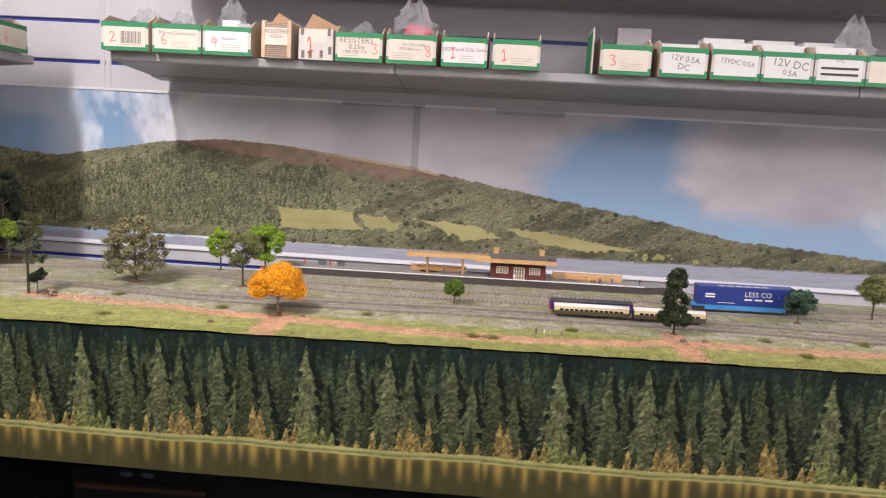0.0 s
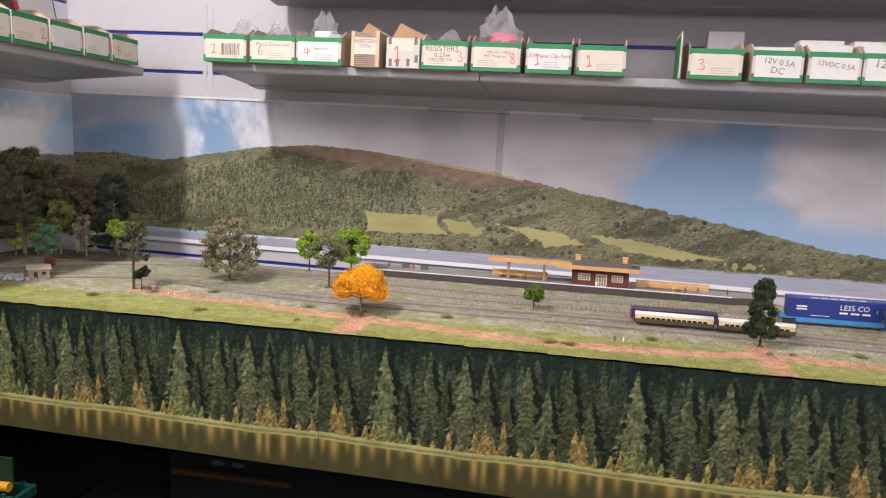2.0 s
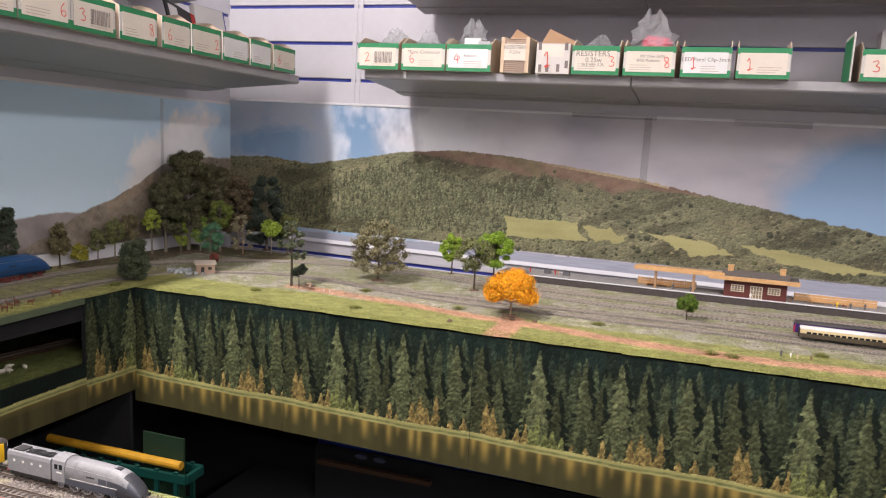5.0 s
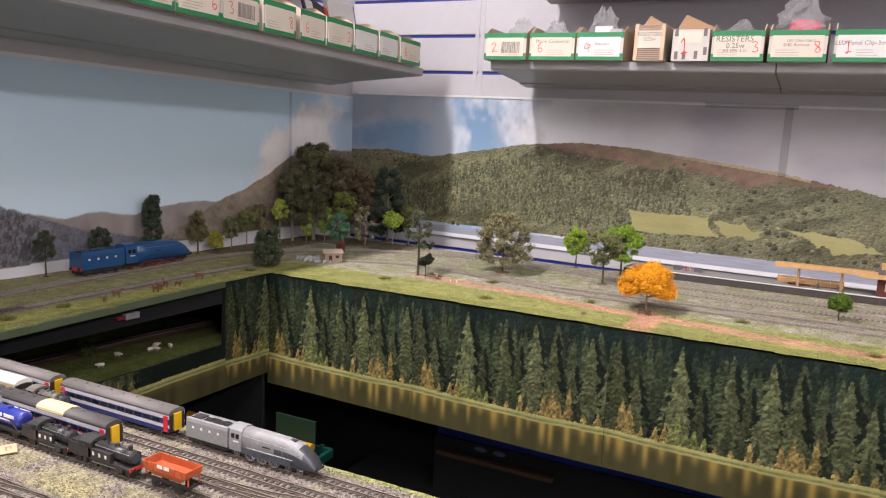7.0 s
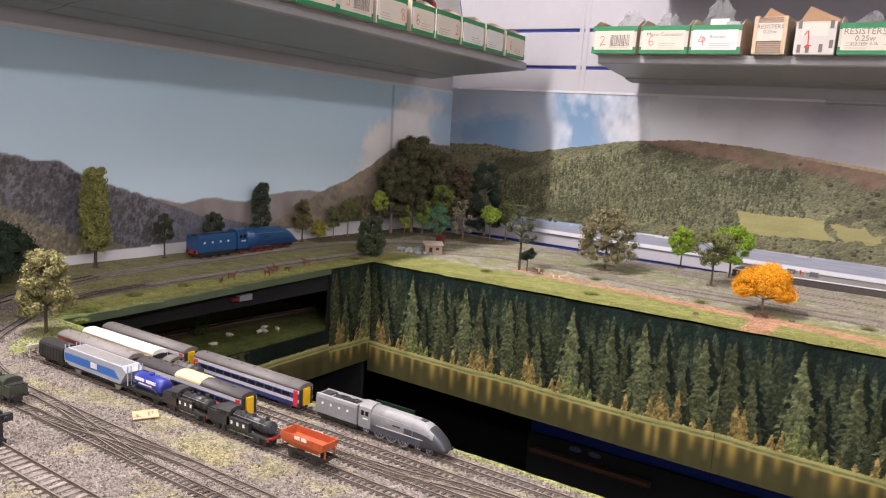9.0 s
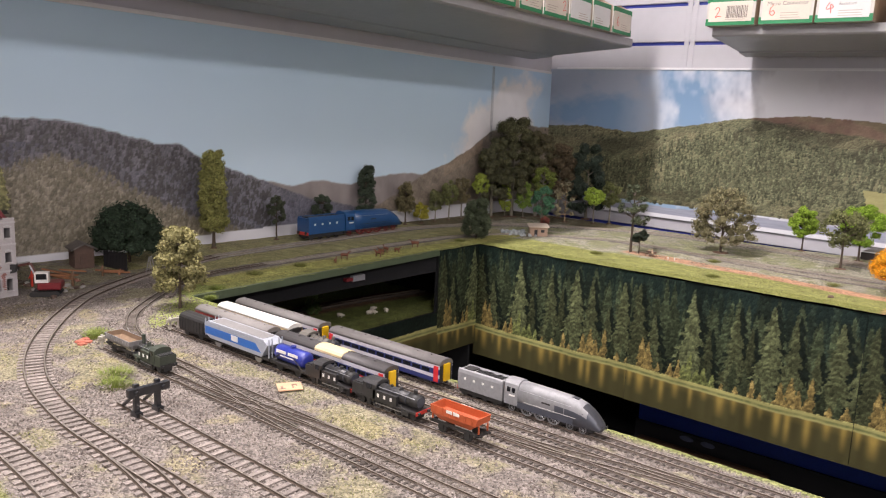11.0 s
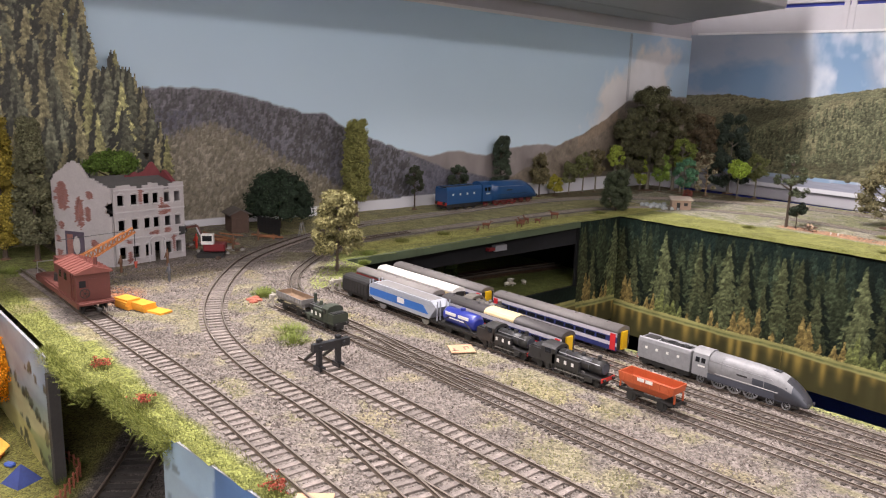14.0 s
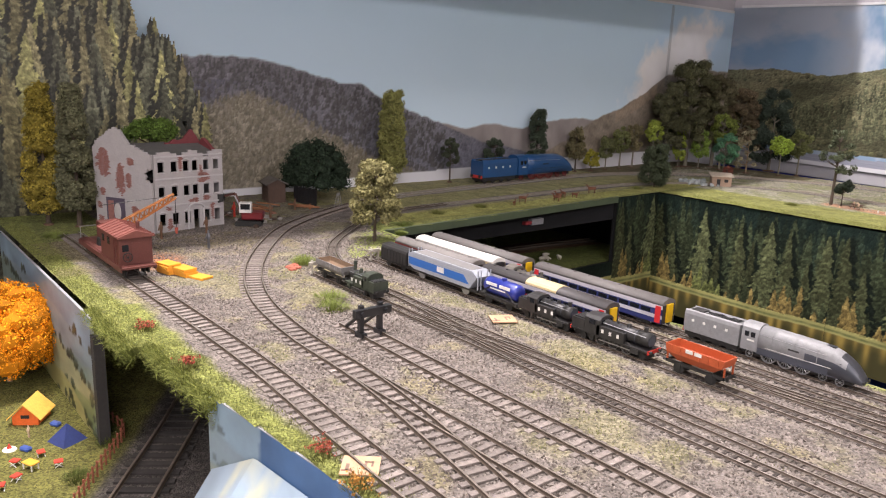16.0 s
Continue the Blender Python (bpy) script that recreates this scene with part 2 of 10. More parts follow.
def words(text, size, material, parent, m, name="lettering", label="", align="CENTER"):
    """Flat lettering in the built-in font, as a mesh part lying in its xy plane."""
    cu = bpy.data.curves.new(name, "FONT")
    cu.body, cu.size, cu.align_x, cu.align_y, cu.resolution_u = text, size, align, "CENTER", 2
    tmp = bpy.data.objects.new(name, cu)
    scene.collection.objects.link(tmp)
    me = bpy.data.meshes.new_from_object(tmp)
    bpy.data.objects.remove(tmp)
    me.materials.clear()
    me.materials.append(material)
    ob = new(name, me)
    ob.parent = parent
    ob.matrix_local = m
    if label:
        ob["label"] = label
    return ob


def grid_sheet(name, us, vs, place, colour, material):
    """A printed or painted sheet: a fine grid whose colour attribute holds the print. colour: (rows v, columns u, 3)."""
    nu, nv = len(us), len(vs)
    U, V = np.meshgrid(us, vs)
    co = place(U.ravel(), V.ravel())
    idx = np.arange(nu * nv).reshape(nv, nu)
    quads = np.stack([idx[:-1, :-1], idx[:-1, 1:], idx[1:, 1:], idx[1:, :-1]], -1).reshape(-1, 4)
    me = bpy.data.meshes.new(name)
    me.from_pydata(co.tolist(), [], quads.tolist())
    col = np.ones((nu * nv, 4), dtype=np.float32)
    col[:, :colour.shape[-1]] = colour.reshape(-1, colour.shape[-1])
    if colour.shape[-1] == 3:
        col[:, 3] = 0
    me.color_attributes.new("Col", "FLOAT_COLOR", "POINT")
    me.attributes["Col"].data.foreach_set("color", col.ravel())
    me.materials.append(material)
    return new(name, me)


# ---- painting of printed sheets ----
RNG = np.random.default_rng(7)


def value_noise(u, v, seed):
    """Smooth noise in 0..1 on arrays."""
    def h(i, j):
        x = np.sin(i * 127.1 + j * 311.7 + seed * 74.7) * 43758.5453
        return x - np.floor(x)
    i, j = np.floor(u), np.floor(v)
    f, g = u - i, v - j
    f, g = f * f * (3 - 2 * f), g * g * (3 - 2 * g)
    return (h(i, j) * (1 - f) + h(i + 1, j) * f) * (1 - g) + (h(i, j + 1) * (1 - f) + h(i + 1, j + 1) * f) * g


def fbm(u, v, scale, seed, octaves=4):
    s, a, tot = 0.0, 0.5, 0.0
    for k in range(octaves):
        s = s + a * value_noise(u * scale * 2 ** k, v * scale * 2 ** k, seed + k)
        tot += a
        a *= 0.5
    return s / tot


class Print:
    """A picture on a grid of points us (across) by vs (up), in metres."""

    def __init__(self, us, vs):
        self.us, self.vs = us, vs
        self.U, self.V = np.meshgrid(us, vs)
        self.img = np.zeros((len(vs), len(us), 3))
        self.drawn = np.zeros((len(vs), len(us)), dtype=bool)

    def lay(self, mask, colour):
        m = np.clip(mask, 0, 1)[..., None]
        self.img = self.img * (1 - m) + np.asarray(colour) * m

    def window(self, u0, u1, v0, v1):
        a, b = np.searchsorted(self.us, (u0, u1))
        c, d = np.searchsorted(self.vs, (v0, v1))
        return slice(c, d), slice(a, b)

    def bushes(self, n, inside, palette, r0, r1, flat=0.8, soft=1.15):
        """Crowns of far-off broadleaf woods: n blobs, lit from the upper left."""
        pal = np.asarray(palette)
        u = RNG.uniform(self.us[0], self.us[-1], n)
        v = RNG.uniform(self.vs[0], self.vs[-1], n)
        ok = inside(u, v)
        u, v = u[ok], v[ok]
        for k in np.argsort(-v):
            r = RNG.uniform(r0, r1)
            w = self.window(u[k] - r, u[k] + r, v[k] - r, v[k] + r)
            du, dv = (self.U[w] - u[k]) / r, (self.V[w] - v[k]) / (r * flat)
            d = du * du + dv * dv
            if d.size == 0:
                continue
            c = pal[RNG.integers(len(pal))] * RNG.uniform(0.75, 1.25)
            shade = 0.78 + soft * (-0.25 * du + 0.62 * dv - 0.06) + RNG.uniform(-0.1, 0.1)
            m = (d < RNG.uniform(0.75, 1.0))[..., None]
            self.img[w] = np.where(m, c * np.clip(shade, 0.16, 1.8)[..., None], self.img[w])

    def conifer(self, u, base, h, wid, col, tips=1.0, least=0.10, sun=-1):
        """A fir: ragged drooping boughs, lit on one side, dark in the gaps between them."""
        w = self.window(u - wid * 1.1, u + wid * 1.1, base - 0.03 * h, base + h)
        U, V = self.U[w], self.V[w]
        if U.size == 0:
            return
        k = int(abs(u) * 9770 + base * 3331) % 997
        f = np.clip((V - base) / h, 0, 1)
        d = (U - u) / wid
        droop = V + 0.42 * np.abs(U - u)
        tier = value_noise(droop * 210 + np.sign(d) * 37.7, d * 0 + k, 3)
        bough = value_noise((U - u) * 190 + k, droop * 300, k % 17)
        fine = value_noise(U * 420, V * 420, k % 13)
        edge = (1 - f) ** 0.8 * (0.42 + 0.62 * tier + 0.25 * (fine - 0.5)) + 0.02
        m = np.abs(d) < edge
        rim = np.clip(1 - np.abs(d) / np.maximum(edge, 1e-3), 0, 1)
        lit = 0.30 + tips * (1.5 * np.clip(bough - 0.28, 0, 1) ** 1.2 * (0.8 + 0.45 * sun * d) + 0.30 * fine * (1 - 0.6 * rim)) + 0.18 * f
        self.img[w] = np.where(m[..., None], np.asarray(col) * np.clip(lit, least, 2.0)[..., None], self.img[w])
        self.drawn[w] |= m


def crest(points):
    xs, zs = zip(*points)
    return lambda u: np.interp(u, xs, zs)


# ---- room ----
TOP = 1.0          # upper baseboard
LOW = 0.885        # camp deck in front
LOWER = 0.872      # sheep deck under the side board
LEFT, BACK = -1.245, 2.0


def structure(ob, label, category="wall"):
    return tagged(ob, label, category, kind="structure")


structure(part("floor", boxes((-1.6, 3.4, -3.2, 2.2, -0.06, 0.0)), M_FLOOR), "dark worn shop floor below the layout", "floor")
structure(part("ceiling", boxes((-1.6, 3.4, -3.2, 2.2, 2.72, 2.78)), M_CEIL), "white tiled shop ceiling", "ceiling")
structure(part("wall_south", boxes((-1.6, 3.4, -3.2, -3.12, 0.0, 2.72)), M_WALL), "plain white shop wall")
structure(part("wall_east", boxes((3.32, 3.4, -3.12, 2.1, 0.0, 2.72)), M_WALL), "plain white shop wall")


def slat_wall(name, length, m, z0, first, step, count, label, joint=0.0):
    """Slatted shop wall in its own frame: boards along x, face at y = 0, blue plastic in the grooves."""
    wall = empty(name, m, label, "wall", kind="structure")
    edges = [z0] + [first + step * k for k in range(count)] + [2.72]
    part("backing", boxes((0, length, 0.02, 0.06, z0, 2.72)), M_WALL, wall)
    half = 0.0045
    for a, b in zip(edges, edges[1:]):
        lo = a + (half if a != z0 else 0)
        hi = b - (half if b != 2.72 else 0)
        bm = bmesh.new()
        box(bm, 0, length, 0, 0.018, lo, hi, 0.0015)
        part("panel", bm, M_WALL, wall)
    if joint:
        for x in (joint - 0.0145, joint + 0.0015):
            bm = bmesh.new()
            box(bm, x, x + 0.013, -0.0012, 0.004, 1.36, 2.70, 0.0008)
            part("joint_strip", bm, M_WALL, wall)
    for k in range(count):
        z = first + step * k
        part("groove", boxes((0, length, 0.006, 0.019, z - half, z + half)), M_BLUE, wall, "blue plastic groove insert")
    return wall


TILT_B = 1.2
slat_wall("wall_north", 4.7, pose(0, BACK + 0.003, 1.47, 0, TILT_B, 0) @ pose(-1.4, 0, -1.47), 0.0, 0.4425, 0.1025, 22, "white slatted shop wall with blue plastic grooves", 0.58)
slat_wall("wall_west", 5.2, pose(LEFT - 0.003, -3.12, 0, 0, 0, 90), 0.0, 0.4425, 0.1025, 22, "white slatted shop wall with blue plastic grooves")


# ---- printed backdrops ----
def paint_loch():
    """The loch and hill print: u along the wall, v height above the floor; alpha marks the woods."""
    us, vs = np.arange(-1.245, 1.62, 0.0020), np.arange(0.992, 1.4, 0.0020)
    p = Print(us, vs)
    U, V = p.U, p.V
    n, soft = fbm(U + 9, V * 1.7, 6, 21, 5), fbm(U + 3, V * 1.5, 2.6, 41, 4)
    blue = np.stack([0.215 + 0.30 * np.clip(1.32 - V, 0, 1), 0.345 + 0.32 * np.clip(1.32 - V, 0, 1), 0.52 + 0.25 * np.clip(1.32 - V, 0, 1)], -1)
    p.lay(np.ones_like(U), blue)
    # a broad grey cloud over the summit, a large one beyond a gap of blue, torn white ones at the corner
    mauve = np.stack([0.500 + 0.30 * (n - 0.5), 0.475 + 0.29 * (n - 0.5), 0.500 + 0.26 * (n - 0.5)], -1)
    middle = np.clip((0.62 - np.abs(U + 0.08) + 0.55 * (soft - 0.5) + 0.20 * (n - 0.5) + 0.5 * (V - 1.30)) * 5.5, 0, 0.94)
    p.lay(middle, mauve * 0.98)
    lean = U - 0.62 + 0.8 * (1.33 - V) * np.clip(V - 1.16, -1, 1)
    big = np.clip((lean + 0.30 * (soft - 0.5) + 0.26 * (n - 0.5)) * 7, 0, 1) * np.clip((V - 1.150 - 0.05 * (n - 0.5) + 0.10 * (soft - 0.5)) * 16, 0, 1)
    p.lay(big * 0.95, mauve * 0.96)
    rim = big * np.clip(1 - np.abs(lean - 0.05) * 6, 0, 1) * np.clip(n * 2.2 - 0.7, 0, 1)
    p.lay(rim * 0.8, (0.68, 0.65, 0.66))
    p.lay(np.clip((n - 0.47) * 5, 0, 0.8) * np.clip((U - 1.0) * 5, 0, 1) * (V < 1.25), (0.62, 0.64, 0.68))
    white = np.clip((fbm(U * 1.5, V, 7, 63, 5) - 0.34) * 5, 0, 1) * np.clip(1.35 - np.abs(U + 0.70) / 0.24, 0, 1)
    p.lay(white * 0.95, (0.82, 0.83, 0.86))
    p.lay(np.clip((n - 0.42) * 4, 0, 0.7) * (U < -0.9), (0.50, 0.52, 0.57))
    top = crest([(-1.3, 1.225), (-1.1, 1.236), (-0.96, 1.222), (-0.8, 1.250), (-0.653, 1.276), (-0.5, 1.288), (-0.35, 1.281), (-0.112, 1.256), (0.0, 1.243), (0.179, 1.211),
                 (0.45, 1.169), (0.62, 1.145), (0.81, 1.106), (0.95, 1.098), (1.09, 1.086), (1.3, 1.07), (1.7, 1.06)])
    rough = np.interp(us, [-1.2, -0.4, -0.05, 0.02, 1.6], [0.006, 0.003, 0.003, 0.010, 0.008])
    line = top(U) + (fbm(U, U * 0, 70, 2, 4) - 0.5) * rough[None, :]
    shore = 1.031
    hill = (V < line) & (V > shore)
    g, patch = fbm(U, V * 1.6, 34, 77, 4), fbm(U + V * 0.8, V * 2.4, 7, 91, 4)
    c = np.array([0.150, 0.150, 0.086]) * (0.55 + 0.9 * patch)[..., None] * (0.7 + 0.6 * g)[..., None]
    olive = np.clip((fbm(U * 1.1, V * 3, 9, 18, 4) - 0.5) * 5, 0, 1)[..., None]
    c = c * (1 - olive * 0.5) + np.array([0.205, 0.180, 0.105]) * (0.7 + 0.6 * g)[..., None] * olive * 0.5
    # hill print brightened toward the corner, making up for lamp light in its colour
    c = c * np.interp(us, [-0.9, -0.3, 0.3], [1.25, 1.12, 1.0])[None, :, None]
    hollow = np.clip((fbm(U * 1.4 - V * 2.5, V * 2.0, 8, 55, 4) - 0.54) * 8, 0, 1)[..., None]
    c = c * (1 - 0.45 * hollow)
    p.lay(hill, c)
    # heather moor on the summit, fading into scrub
    deep = top(U) - V
    reach = 0.056 * np.clip(1.2 - np.abs(U + 0.24) / 0.34, 0, 1) ** 0.7
    moor = np.clip((reach * (0.25 + 1.2 * fbm(U * 1.3, V * 3.5, 10, 8, 5)) - deep) * 120, 0, 1) * hill
    p.lay(moor * 0.92, np.stack([0.235 + 0.18 * (g - 0.5), 0.150 + 0.16 * (g - 0.5), 0.108 + 0.10 * (g - 0.5)], -1))
    p.lay(moor * np.clip((patch - 0.55) * 6, 0, 0.6), np.array([0.19, 0.17, 0.09]) * (0.7 + 0.6 * g)[..., None])
    p.lay(hill * (deep < 0.007) * np.clip((U + 0.30) * 6, 0, 1) * (U < 0.06), (0.44, 0.35, 0.21))
    grain = hill * (1 - 0.75 * moor)
    green = [(0.15, 0.155, 0.085), (0.19, 0.185, 0.105), (0.115, 0.125, 0.070), (0.16, 0.15, 0.085), (0.215, 0.20, 0.12)]

    def wood(u, v):
        d = top(u) - v
        r = 0.056 * np.clip(1.2 - np.abs(u + 0.24) / 0.34, 0, 1) ** 0.7
        return (v < top(u) - 0.004) & (v > shore) & ((d > r * (0.4 + 1.1 * fbm(u * 1.3, v * 3.5, 10, 8, 5))) | (fbm(u, v, 40, 5) > 0.70))

    def plantation(u, v):
        return (u < -0.22 + 0.3 * (1.17 - v)) & (v < top(u) - 0.055 - 0.03 * np.sin(u * 11)) & (v > 1.06)
    p.bushes(2600, lambda u, v: wood(u, v) & ~plantation(u, v) & (fbm(u, v, 12, 51) > 0.47), green, 0.0030, 0.0075, 0.85, 0.85)
    p.bushes(1700, lambda u, v: wood(u, v) & (u > -0.1) & (fbm(u, v, 11, 57) > 0.50), [(0.062, 0.068, 0.042), (0.085, 0.09, 0.052), (0.12, 0.12, 0.07)], 0.0032, 0.0085, 0.85, 0.9)
    p.bushes(500, lambda u, v: wood(u, v) & (v < 1.10), [(0.27, 0.25, 0.13), (0.21, 0.21, 0.10)], 0.0028, 0.006)
    for k in range(2600):
        u, b = RNG.uniform(-1.1, -0.16), 1.225 - 0.165 * (k / 2600)
        if plantation(u, b) and RNG.uniform() < 0.9:
            p.conifer(u, b, RNG.uniform(0.014, 0.024), 0.0052, np.array([0.185, 0.195, 0.110]) * RNG.uniform(0.55, 1.35), 0.9, 0.3)
    f = fbm(U * 1.2, V * 3, 11, 8, 5)
    for q, k in (([(-0.36, 1.120), (-0.165, 1.121), (-0.135, 1.076), (-0.352, 1.066)], 1.0), ([(-0.150, 1.115), (-0.064, 1.112), (-0.022, 1.082), (-0.115, 1.078)], 0.92),
                 ([(0.0, 1.113), (0.165, 1.103), (0.226, 1.076), (0.135, 1.064), (0.085, 1.080)], 1.0), ([(0.232, 1.104), (0.347, 1.097), (0.565, 1.066), (0.447, 1.056), (0.325, 1.070)], 1.0), ([(0.60, 1.058), (0.655, 1.052), (0.65, 1.046), (0.60, 1.050)], 1.0)):
        inside = np.ones_like(U, dtype=bool)
        for (a, b), (c0, d) in zip(q, q[1:] + q[:1]):
            inside &= (c0 - a) * (V - b) - (d - b) * (U - a) < 0.0010 * (value_noise(U * 90, V * 90, 6) - 0.5)
        p.lay(inside, np.stack([0.315 + 0.1 * f, 0.300 + 0.08 * f, 0.125 + 0.05 * f], -1) * k * (0.85 + 0.3 * fbm(U * 0.4, V * 5, 20, 9))[..., None])
        grain = np.where(inside, 0.12, grain)
    before = p.img.copy()
    p.bushes(1500, lambda u, v: (v < 1.050 + 0.010 * np.sin(u * 23) + 0.007 * np.sin(u * 71)) & (v > shore) & (u > -0.98), [(0.10, 0.11, 0.055), (0.155, 0.16, 0.08), (0.08, 0.085, 0.05), (0.21, 0.20, 0.10)], 0.0030, 0.0075, 0.9, 0.9)
    p.bushes(200, lambda u, v: (v > 1.056) & (v < 1.09) & (u > -0.36) & (u < 0.4) & (fbm(u, v, 14, 71) > 0.48), [(0.085, 0.095, 0.045), (0.12, 0.125, 0.06)], 0.003, 0.008, 0.9, 0.9)
    grain = np.where(np.abs(p.img - before).sum(-1) > 1e-6, 0.8, grain)
    water = V < shore + 0.010 * U + 0.0012 * np.sin(U * 40)
    p.lay(hill & ~water & (V < shore + 0.010 * U + 0.0035), np.array([0.20, 0.19, 0.15]))
    p.lay(water, np.array([0.36, 0.375, 0.45]) * (0.80 + 0.40 * fbm(U * 3, V * 60, 10, 4))[..., None])
    p.lay(V < 1.003, (0.80, 0.80, 0.83))
    grain = np.where(water | (V < 1.003), 0, grain)
    return us, vs, np.concatenate([p.img, grain[..., None]], -1)


us, vs, picture = paint_loch()
loch = grid_sheet("loch_backdrop", us, vs, lambda u, v: np.stack([u, np.full_like(u, BACK - 0.004) - 0.02 * np.clip(1.03 - v, 0, 1) + 0.0012 * np.sin(u * 9), v - 0.021 * u], -1), picture, M_PRINT)
tagged(loch, "printed paper backdrop of a wooded hill above a loch, taped to the wall", "backdrop", kind="structure")
part("white_edge_strip", boxes((-1.22, 1.6, -0.003, 0.0, -0.003, 0.003)), M_WHITE, None, "").matrix_basis = pose(0, BACK - 0.005, 1.40, 0, TILT_B, 0)
tagged(bpy.data.objects["white_edge_strip"], "white plastic edge strip along the top of the backdrop", "trim", kind="structure")


def paint_valley():
    """Side wall print: u along the wall (y), v height."""
    us, vs = np.arange(-0.6, 1.9985, 0.0026), np.arange(0.985, 1.412, 0.0026)
    p = Print(us, vs)
    U, V = p.U, p.V
    p.lay(np.ones_like(U), np.stack([0.53 + 0.32 * (1.4 - V), 0.71 + 0.20 * (1.4 - V), 0.85 + 0.05 * (1.4 - V)], -1) * (0.97 + 0.06 * fbm(U, V, 4, 3))[..., None])
    n = fbm(U, V, 16, 14, 4)
    puff = np.clip((0.112 - np.hypot((U - 1.72) * 0.62 - (V - 1.2) * 0.35, (V - 1.22) * 0.60)) * 40 + (n - 0.5) * 3.4, 0, 1)
    p.lay(puff * 0.97, np.stack([0.90 + 0.2 * (n - 0.5), 0.88 + 0.2 * (n - 0.5), 0.86 + 0.2 * (n - 0.5)], -1))
    far = crest([(0.5, 1.12), (0.917, 1.119), (1.0, 1.105), (1.08, 1.113), (1.17, 1.102), (1.228, 1.112), (1.33, 1.122), (1.45, 1.118), (1.7, 1.14), (2, 1.15)])
    p.lay((far(U) + (fbm(U, U * 0, 40, 4) - 0.5) * 0.006 - V) / 0.0030 + 0.5, np.array([0.30, 0.265, 0.25]) * (0.7 + 0.6 * fbm(U, V * 0.6, 40, 2))[..., None])
    slope = crest([(1.1, 1.0), (1.32, 1.07), (1.426, 1.12), (1.52, 1.145), (1.6, 1.18), (1.7, 1.23), (1.85, 1.25), (2.0, 1.247)])
    p.lay((slope(U) + (fbm(U, U * 0, 50, 5) - 0.5) * 0.008 - V) / 0.0030 + 0.5, np.array([0.25, 0.21, 0.165]) * (0.55 + 0.9 * fbm(U * 1.5 + V, V * 2, 30, 6))[..., None])
    tan = (V < slope(U) - 0.002) & (V > slope(U) - 0.03) & (U > 1.5) & (U < 1.66)
    p.lay(tan * fbm(U, V, 60, 9), (0.42, 0.32, 0.23))
    near = crest([(-1.3, 1.30), (0.0, 1.24), (0.3, 1.216), (0.38, 1.224), (0.46, 1.228), (0.54, 1.226), (0.60, 1.214), (0.65, 1.203), (0.7, 1.190), (0.75, 1.188), (0.8, 1.155), (0.86, 1.14), (0.93, 1.117), (1.05, 1.075), (1.25, 1.04), (1.6, 1.0)])
    inside = np.clip((near(U) + (fbm(U, U * 0, 70, 7) - 0.5) * 0.006 - V) / 0.0030 + 0.5, 0, 1)
    grain = fbm(U, V * 0.55, 150, 31, 3)
    gully = fbm(U * 1.6 + V * 1.1, V * 0.7, 9, 12, 4)
    p.lay(inside, np.stack([0.168 + 0.05 * (V - 1.1), 0.164 + 0 * U, 0.190 - 0.10 * (V - 1.1)], -1) * ((0.62 + 0.75 * gully) * (0.72 + 0.55 * grain))[..., None])
    shade = np.clip((0.075 - np.abs((U - 0.36) * 0.62 - (V - 1.13))) * 16, 0, 1) * (V < near(U) - 0.035) * (U < 0.56)
    p.lay(shade * 0.55 * (V > 1.08), np.array([0.10, 0.10, 0.135]) * (0.8 + 0.4 * grain)[..., None])
    spur = crest([(0.2, 1.05), (0.36, 1.10), (0.47, 1.165), (0.53, 1.18), (0.60, 1.15), (0.7, 1.095), (0.8, 1.05), (1.0, 1.0)])
    ridge = np.clip((spur(U) - V + 0.012 * (gully - 0.5)) * 45, 0, 1) * inside
    p.lay(ridge * 0.9, np.array([0.285, 0.25, 0.185]) * ((0.62 + 0.75 * fbm(U * 2 - V, V * 1.5, 22, 3)) * (0.55 + 0.9 * grain))[..., None])
    for k in range(5200):
        v, u = 1.235 - 0.215 * k / 5200, RNG.uniform(0.10, 0.95)
        if v + 0.009 < spur(u):
            p.conifer(u, v, 0.010, 0.0046, np.array([0.31, 0.275, 0.20]) * RNG.uniform(0.80, 1.15), 0.35, 0.62)
        elif v + 0.010 < near(u) and RNG.uniform() < 0.65:
            p.conifer(u, v, 0.011, 0.0048, np.array([0.165, 0.158, 0.16]) * RNG.uniform(0.75, 1.15) * np.interp(u, [0.5, 0.7], [1.05, 0.85]), 0.35, 0.68)
    p.bushes(1500, lambda u, v: (v < slope(u) - 0.002) & (v > 1.02) & (u > 1.70), [(0.13, 0.125, 0.075), (0.18, 0.155, 0.095)], 0.003, 0.006)
    white = V < 1.012 + 0.022 * np.clip((U - 0.5), 0, 1)
    p.lay(white, (0.74, 0.74, 0.77))
    trees = np.maximum(inside * 0.85, (V < slope(U)) * 0.5) * (V < np.maximum(near(U), slope(U))) * ~white
    return us, vs, np.concatenate([p.img, trees[..., None]], -1)


us, vs, picture = paint_valley()
valley = grid_sheet("valley_backdrop", us, vs, lambda u, v: np.stack([np.full_like(u, LEFT + 0.004) + 0.0012 * np.sin(u * 8), u, v], -1), picture, M_VALLEY)
tagged(valley, "printed paper backdrop of bare hills under a pale blue sky", "backdrop", kind="structure")
part("white_edge_strip", boxes((LEFT, LEFT + 0.007, -1.2, 1.99, 1.408, 1.415)), M_WHITE)
tagged(bpy.data.objects["white_edge_strip.001"], "white plastic edge strip along the top of the backdrop", "trim", kind="structure")


